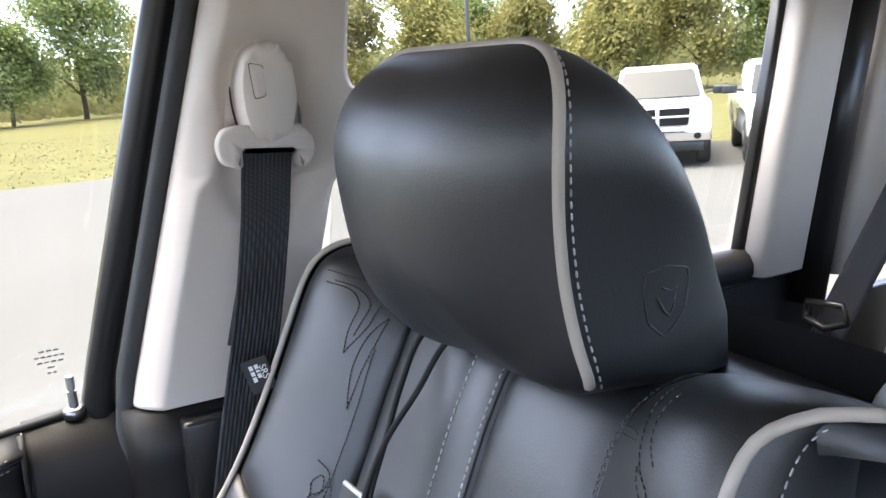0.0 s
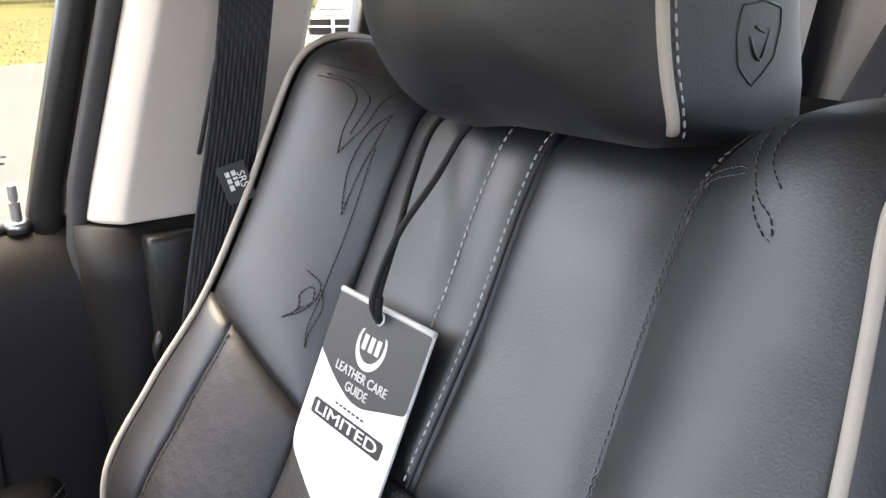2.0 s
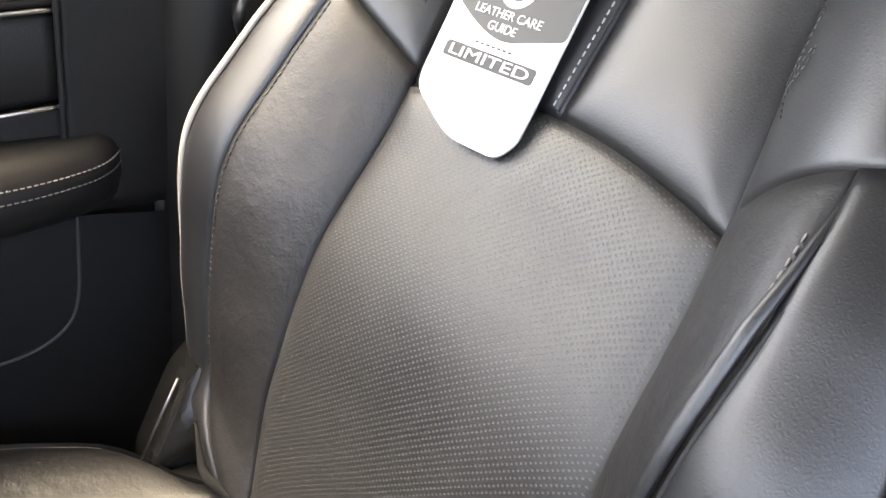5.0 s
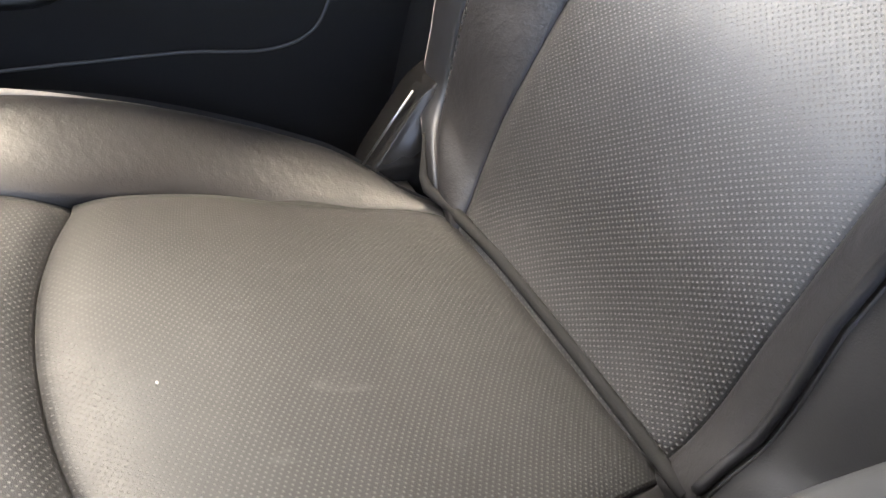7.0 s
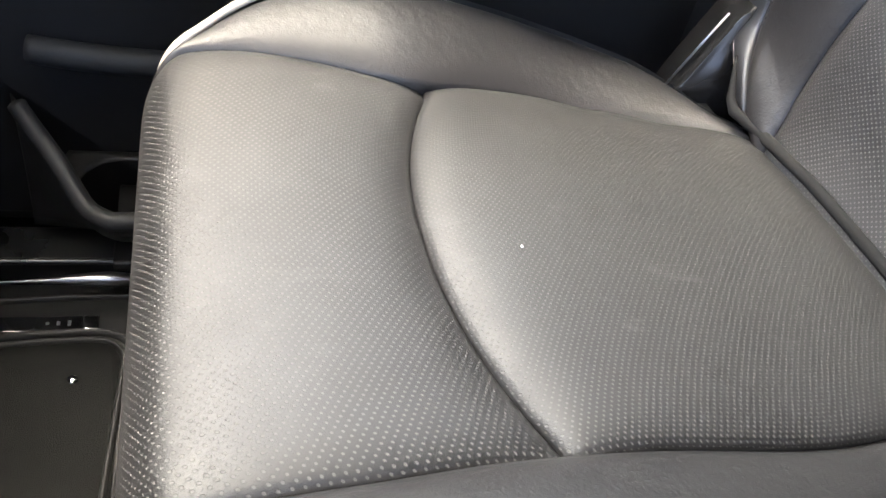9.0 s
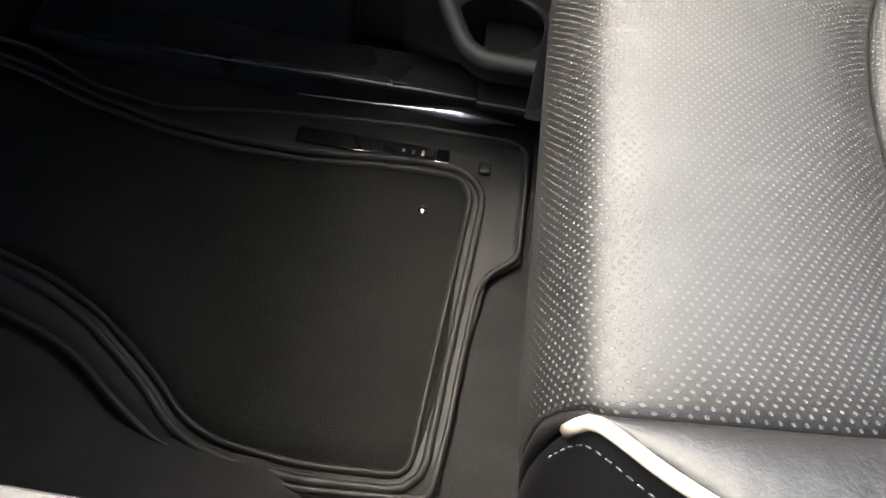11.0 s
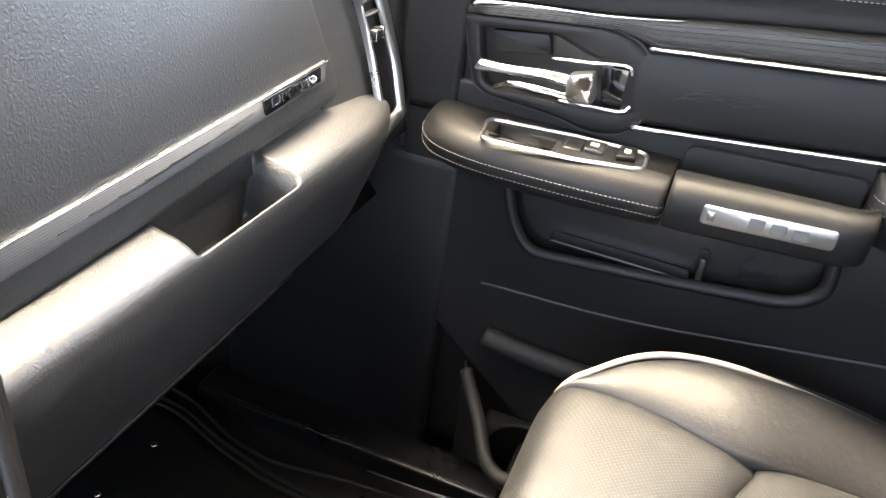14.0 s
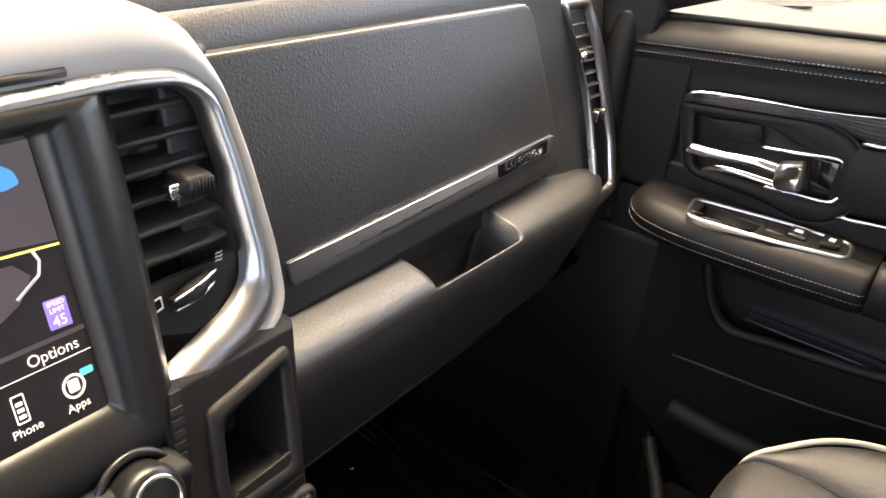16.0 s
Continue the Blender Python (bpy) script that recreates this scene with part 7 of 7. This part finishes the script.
# ---- driver seat and steering wheel, out of the walk's view ----
dseat = empty("driver_seat", (-0.53, -0.3, -0.012))
tagged(dseat, "black leather driver seat with cream piping", "car seat")
part("cushion", box(-0.80, -0.28, -0.52, 0.03, 0.16, 0.38, 0.05, 4), LEATHER, dseat)
bk = box(-0.80, -0.28, -0.13, 0.05, 0, 0.68, 0.05, 4)
for v in bk.verts:
    v.co = Vector((v.co.x, -0.56 + v.co.y - 0.36 * v.co.z, 0.34 + v.co.z))
part("backrest", bk, LEATHER, dseat)
part("headrest", box(-0.68, -0.40, -0.86, -0.74, 1.02, 1.20, 0.04, 4), LEATHER, dseat)
part("seat_base", box(-0.75, -0.33, -0.5, 0.0, -0.012, 0.20, 0.02), PLASTIC, dseat)


# ---- outside ----
def ground_z(x, y):
    return -0.75 + 0.016 * max(0, x - 18)


GRASS = material("dry_autumn_grass", (0.085, 0.081, 0.03), rough=0.95, grain=1.0, grain_size=3, var=0.3, var_size=0.35, depth=0.2, spec=0.1)
LOT = material("pale_concrete", (0.085, 0.0845, 0.0805), rough=0.95, spec=0.05, grain=0.6, grain_size=60, var=0.12, var_size=0.25, depth=0.004)
BARK = material("grey_brown_bark", (0.10, 0.08, 0.06), rough=0.9, grain=1, grain_size=20, var=0.3, depth=0.02)


def leaf_material(name, low, high):
    m = material(name, low, rough=0.7, var=0.2, spec=0.2)
    nt = m.node_tree
    geo, mix = nt.nodes.new("ShaderNodeNewGeometry"), nt.nodes.new("ShaderNodeMix")
    mix.data_type = "RGBA"
    mix.inputs["A"].default_value, mix.inputs["B"].default_value = (*low, 1), (*high, 1)
    nt.links.new(geo.outputs["Random Per Island"], mix.inputs["Factor"])
    nt.links.new(mix.outputs["Result"], nt.nodes["Principled BSDF"].inputs["Base Color"])
    through_leaf, both = nt.nodes.new("ShaderNodeBsdfTranslucent"), nt.nodes.new("ShaderNodeMixShader")
    nt.links.new(mix.outputs["Result"], through_leaf.inputs["Color"])
    both.inputs["Fac"].default_value = 0.45
    nt.links.new(nt.nodes["Principled BSDF"].outputs["BSDF"], both.inputs[1])
    nt.links.new(through_leaf.outputs["BSDF"], both.inputs[2])
    nt.links.new(both.outputs["Shader"], nt.nodes["Material Output"].inputs["Surface"])
    return m


LEAF_GREEN = leaf_material("green_leaves", (0.105, 0.145, 0.042), (0.175, 0.21, 0.075))
LEAF_YELLOW = leaf_material("yellowing_leaves", (0.16, 0.16, 0.052), (0.25, 0.22, 0.08))
LEAF_DARK = leaf_material("dark_green_leaves", (0.095, 0.13, 0.042), (0.175, 0.21, 0.072))


def ground_at(a, b):
    x, y = math.copysign(abs(2 * a - 1) ** 2.2, 2 * a - 1) * 420, math.copysign(abs(2 * b - 1) ** 2.2, 2 * b - 1) * 420
    return Vector((x, y, ground_z(x, y) - 0.05 + 0.02 * noise.noise((x * 0.4, y * 0.4, 3))))


thing("ground", sheet(ground_at, 70, 70), GRASS, "yellow-green autumn grass field", "ground", "structure")
lot_pts = [(12.2, 60), (12.6, 8), (13.2, 2.2), (16, 1.0), (22.9, 0.6), (22.8, -2), (23.2, -4), (20.5, -11), (14.8, -16.4), (8, -24), (-60, -40), (-60, 60)]
bm = bmesh.new()
top = [bm.verts.new((x, y, ground_z(x, y) + 0.02)) for x, y in lot_pts]
low = [bm.verts.new((x, y, ground_z(x, y) - 0.2)) for x, y in lot_pts]
bm.faces.new(top)
for i in range(len(top)):
    bm.faces.new((top[i], low[i], low[(i + 1) % len(top)], top[(i + 1) % len(top)]))
thing("pavement", bm, LOT, "pale concrete parking lot", "pavement", "structure", False)

# tufts along the field's near edge
rng = random.Random(4)
bm = bmesh.new()
for k in range(9000):
    if rng.random() < 0.6:
        x, y = rng.uniform(23.5, 48), rng.uniform(-26, 4)
    else:
        x, y = rng.uniform(13.4, 22), rng.uniform(1.5, 14)
    if x < 23.5 and y < 1.5:
        continue
    h, w, q = rng.uniform(0.02, 0.05), rng.uniform(0.015, 0.04), rng.uniform(0, math.pi)
    z = ground_z(x, y) - 0.05
    d = Vector((math.cos(q), math.sin(q), 0)) * w
    a = [bm.verts.new(Vector((x, y, z)) - d), bm.verts.new(Vector((x, y, z)) + d), bm.verts.new(Vector((x + rng.uniform(-0.1, 0.1), y, z + h)) + d * 0.5), bm.verts.new(Vector((x, y, z + h * 0.8)) - d * 0.6)]
    bm.faces.new(a)
thing("grass", bm, leaf_material("grass_blades", (0.08, 0.08, 0.03), (0.105, 0.098, 0.035)), "tufts of dry yellow-green grass", "grass", "stuff", False)


def tree_mesh(seed, height, spread, leaves, leaf_mat, bare=0.0):
    """A tree with a tapered trunk, limbs and a crown of many small leaf clumps."""
    r = random.Random(seed)
    root = empty("tree")
    trunk = [Vector((0, 0, 0)), Vector((r.uniform(-0.2, 0.2), r.uniform(-0.2, 0.2), height * 0.35)), Vector((r.uniform(-0.4, 0.4), r.uniform(-0.4, 0.4), height * 0.75))]
    wood = tube(smooth_line(trunk, 6), [height * (0.022 - 0.0012 * i) for i in range(13)], 7)
    tips = []
    for k in range(11):
        q, zf = r.uniform(0, 2 * math.pi), r.uniform(0.14, 0.72)
        base = Vector((0, 0, height * zf))
        tip = base + Vector((math.cos(q) * spread * r.uniform(0.5, 0.95), math.sin(q) * spread * r.uniform(0.5, 0.95), height * r.uniform(0.08, 0.26)))
        wood = join(wood, tube(smooth_line([base, base.lerp(tip, 0.5) + Vector((0, 0, height * 0.03)), tip], 3), [height * 0.008 * (1 - i / 8) + 0.01 for i in range(7)], 5))
        tips.append(tip)
    tips += [Vector((0, 0, height * 0.88)), Vector((0.3, 0, height * 0.8)), Vector((-0.3, 0.2, height * 0.7))]
    part("trunk", wood, BARK, root, "grey-brown trunk and limbs")
    bm = bmesh.new()
    for k in range(leaves):
        c = r.choice(tips)
        p = c + Vector((r.gauss(0, spread * 0.27), r.gauss(0, spread * 0.27), r.gauss(0, height * 0.10)))
        s = r.uniform(0.10, 0.21)
        n = (Vector((r.gauss(0, 0.6), r.gauss(0, 0.6), r.gauss(0.6, 0.6))) + Vector((p.x, p.y, 0)) * (0.7 / spread)).normalized()
        t = n.orthogonal().normalized()
        b = n.cross(t)
        bm.faces.new([bm.verts.new(p + s * (t * u + b * v * 0.7)) for u, v in ((-1, 0), (-0.2, -0.6), (1, 0.1), (0.1, 0.7))])
    part("crown", bm, leaf_mat, root, "", False)
    return root


def plant(root, x, y, turn, scale):
    root.matrix_basis = Matrix.Translation((x, y, ground_z(x, y) - 0.08)) @ Matrix.Rotation(turn, 4, "Z") @ Matrix.Diagonal((scale, scale, scale, 1))


KINDS = [(1, 8.0, 2.9, 15000, LEAF_GREEN, "broad green tree at the field's edge"), (2, 8.5, 2.6, 14000, LEAF_YELLOW, "yellowing tree at the field's edge"), (3, 9.5, 3.0, 15000, LEAF_DARK, "tall dark green tree at the field's edge"), (4, 7.0, 2.2, 7000, LEAF_YELLOW, "thin yellow tree with bare limbs")]
SPOTS = [(0, 74, -2.5, 1.0), (2, 80, -8.5, 1.25), (1, 66, -12.5, 0.8), (1, 62, -17, 0.9), (3, 56, -20, 1.0), (1, 60, -25, 1.0), (3, 52, -29, 1.1), (0, 56, -34, 0.95), (1, 50, -35, 0.85), (3, 44, -37, 1.05), (2, 48, -42, 1.0), (1, 42, -43, 0.95), (0, 40, -48, 1.0), (3, 36, -46, 0.8), (1, 35, -52, 1.1), (2, 30, -52, 1.0), (0, 26, -56, 1.0), (2, 70, 4, 1.1), (1, 72, 12, 1.0), (0, 66, 20, 1.1), (3, 60, 30, 1.0), (2, 54, 42, 1.2), (1, 84, -16, 1.1), (0, 76, -24, 1.1), (2, 68, -36, 1.2), (1, 56, -50, 1.2)]
rng = random.Random(8)
made = {}
for kind, x, y, s in SPOTS:
    seed, h, w, n, lm_, text = KINDS[kind]
    if kind not in made:
        made[kind] = tree_mesh(seed, h, w, n, lm_)
        tagged(made[kind], text, "tree", "trees along the field")
        plant(made[kind], x, y, rng.uniform(0, 6), s)
    else:
        ob = copy_thing(made[kind], Matrix())
        plant(ob, x, y, rng.uniform(0, 6), s)
bm = bmesh.new()
rng = random.Random(9)
for k in range(40000):
    q = radians(rng.uniform(-78, 40))
    d = rng.uniform(88, 120)
    x, y = d * math.cos(q), d * math.sin(q)
    z = ground_z(x, y) + abs(rng.gauss(0, 1)) * 2.6 * (1 + 0.5 * noise.noise((q * 14, 0, 0)))
    s = rng.uniform(0.2, 0.55)
    t = Vector((-math.sin(q), math.cos(q), rng.uniform(-0.5, 0.5))).normalized()
    u = Vector((rng.uniform(-0.4, 0.4), rng.uniform(-0.4, 0.4), 1)).normalized()
    bm.faces.new([bm.verts.new(Vector((x, y, z)) + s * (t * a + u * b)) for a, b in ((-1, -0.4), (0.1, -0.9), (1, 0.2), (0, 0.8))])
thing("far_woods", bm, leaf_material("far_leaves", (0.15, 0.16, 0.065), (0.24, 0.225, 0.10)), "distant autumn woods", "woods", "stuff", False)
thing("light_pole", tube([(34.3, -20.8, -0.6), (34.3, -20.8, 3.5), (34.3, -20.8, 8.0)], [0.11, 0.09, 0.07], 10), SEAL, "thin dark grey light pole by the lot", "light pole")

# parked white pickups, front towards the lot
PAINT = material("white_car_paint", (0.55, 0.55, 0.545), rough=0.25, var=0.02, coat=0.6)
CAR_GLASS = material("dark_car_glass", (0.02, 0.024, 0.026), rough=0.05, var=0.1, spec=0.2)
TYRE = material("tyre_rubber", (0.02, 0.02, 0.02), rough=0.8, grain=0.6, grain_size=80, var=0.2)
LAMP = material("headlamp_lens", (0.6, 0.6, 0.6), rough=0.1, var=0.1)


def pickup():
    car = empty("pickup_truck")
    tagged(car, "parked white pickup truck facing the lot", "truck", "parked pickups")
    xm = lambda x: (lambda a, b, h: Vector((x + h, a, b)))  # noqa: E731
    side = rounded([(0.0, 0.55), (0.02, 0.95), (0.10, 1.17), (1.25, 1.24), (1.35, 1.24), (5.7, 1.24), (5.75, 0.62), (4.9, 0.55), (4.75, 0.90), (4.35, 1.0), (3.95, 0.88), (3.8, 0.5), (1.45, 0.5), (1.32, 0.88), (0.95, 1.0), (0.55, 0.88), (0.42, 0.55)], 0.06, 3)
    part("body", prism(side, xm(-0.98), 1.96, 0.05, 2), PAINT, car, "white body")
    cab = [(1.28, 1.20), (1.95, 1.86), (2.2, 1.93), (3.4, 1.92), (3.75, 1.26)]
    bmc = bmesh.new()
    rows = [[bmc.verts.new((x, y, z)) for y, z in cab] for x in (-0.92, 0.92)]
    for r_ in rows:
        for v in r_:
            v.co.x *= 1 - 0.17 * max(0, (v.co.z - 1.25) / 0.68)
    bmc.faces.new(rows[0][::-1])
    bmc.faces.new(rows[1])
    for i in range(len(cab)):
        j = (i + 1) % len(cab)
        bmc.faces.new((rows[0][i], rows[0][j], rows[1][j], rows[1][i]))
    bmesh.ops.bevel(bmc, geom=bmc.edges[:], offset=0.05, segments=2, affect="EDGES")
    part("cab", bmc, PAINT, car, "white cab")
    wm = lambda a, b, h: Vector((a, 1.30 + (b - 1.22) * 1.015 - h * 0.7, b + h * 0.7))  # noqa: E731
    part("windshield", prism(rounded([(-0.82, 1.27), (0.82, 1.27), (0.70, 1.80), (-0.70, 1.80)], 0.06), wm, 0.03), CAR_GLASS, car, "dark windshield", False)
    part("hood_bulge", box(-0.52, 0.52, 0.14, 1.22, 1.18, 1.27, 0.04, 3), PAINT, car, "raised hood")
    fm = lambda a, b, h: Vector((a, -0.02 - h, b))  # noqa: E731
    gr = part("grille", prism(rounded([(-0.55, 0.80), (0.55, 0.80), (0.60, 1.12), (-0.60, 1.12)], 0.05), fm, 0.06, 0.01), GLOSS_BLACK, car, "dark grille", False)
    part("grille_bar", box(-0.6, 0.6, -0.12, -0.06, 0.945, 0.985, 0.015), PAINT, gr, "white crossbar")
    part("grille_bar", box(-0.035, 0.035, -0.12, -0.06, 0.80, 1.12, 0.015), PAINT, gr, "white upright bar")
    for s in (-1, 1):
        part("headlight", prism(rounded([(s * 0.62, 0.86), (s * 0.92, 0.88), (s * 0.94, 1.08), (s * 0.64, 1.12)], 0.04), fm, 0.04, 0.01), LAMP, car, "clear headlight", False)
        part("fog_lamp", prism([(s * 0.72 + 0.07 * math.cos(q), 0.60 + 0.06 * math.sin(q)) for q in np.linspace(0, 2 * math.pi, 14)[:-1]], lambda a, b, h: Vector((a, -0.13 - h, b)), 0.02), GLOSS_BLACK, car, "", False)
        part("side_mirror", box(s * 1.20 - 0.14, s * 1.20 + 0.14, 1.42, 1.52, 1.30, 1.46, 0.03, 3), SMOOTH_BLACK, car, "black tow mirror")
        part("mirror_arm", tube([(s * 0.93, 1.50, 1.34), (s * 1.10, 1.48, 1.37)], 0.025, 8), SMOOTH_BLACK, car)
        for y in (0.95, 4.35):
            wh = part("wheel", tube([(s * 0.98, y, 0.40), (s * 0.95, y, 0.40), (s * 0.74, y, 0.40), (s * 0.71, y, 0.40)], [0.36, 0.40, 0.40, 0.36], 28), TYRE, car, "black tyre")
            part("rim", tube([(s * 0.992, y, 0.40), (s * 0.97, y, 0.40)], [0.18, 0.24], 20), STEEL, wh, "steel rim")
    part("bumper", box(-0.97, 0.97, -0.14, 0.10, 0.50, 0.76, 0.05, 3), CHROME, car, "chrome bumper")
    part("air_dam", box(-0.85, 0.85, -0.06, 0.12, 0.30, 0.51, 0.03), SMOOTH_BLACK, car, "black lower valance")
    return car


truck = pickup()


def park(x, y):
    return Matrix.Translation((x, y, ground_z(x, y) + 0.02)) @ Matrix.Rotation(radians(226), 4, "Z")


truck.matrix_basis = park(12.0, -11.65)
copy_thing(truck, park(9.9, -13.17))
copy_thing(truck, park(16.6, -8.6))
rng = random.Random(5)
for k in range(4):
    bm = bmesh.new()
    bmesh.ops.create_icosphere(bm, subdivisions=2, radius=0.22)
    for v in bm.verts:
        v.co = v.co * (1 + 0.35 * noise.noise(v.co * 6 + Vector((k * 7, 0, 0))))
        v.co = Vector((12.0 + rng.uniform(-0.01, 0.01) + v.co.x, 2.45 + 0.42 * k * 0.6 + v.co.y, ground_z(12, 2) + 0.13 + v.co.z * 0.7))
    thing("boulder", bm, BARK, "dark rough boulder at the lot's edge", "boulder", group="boulders at the lot's edge")
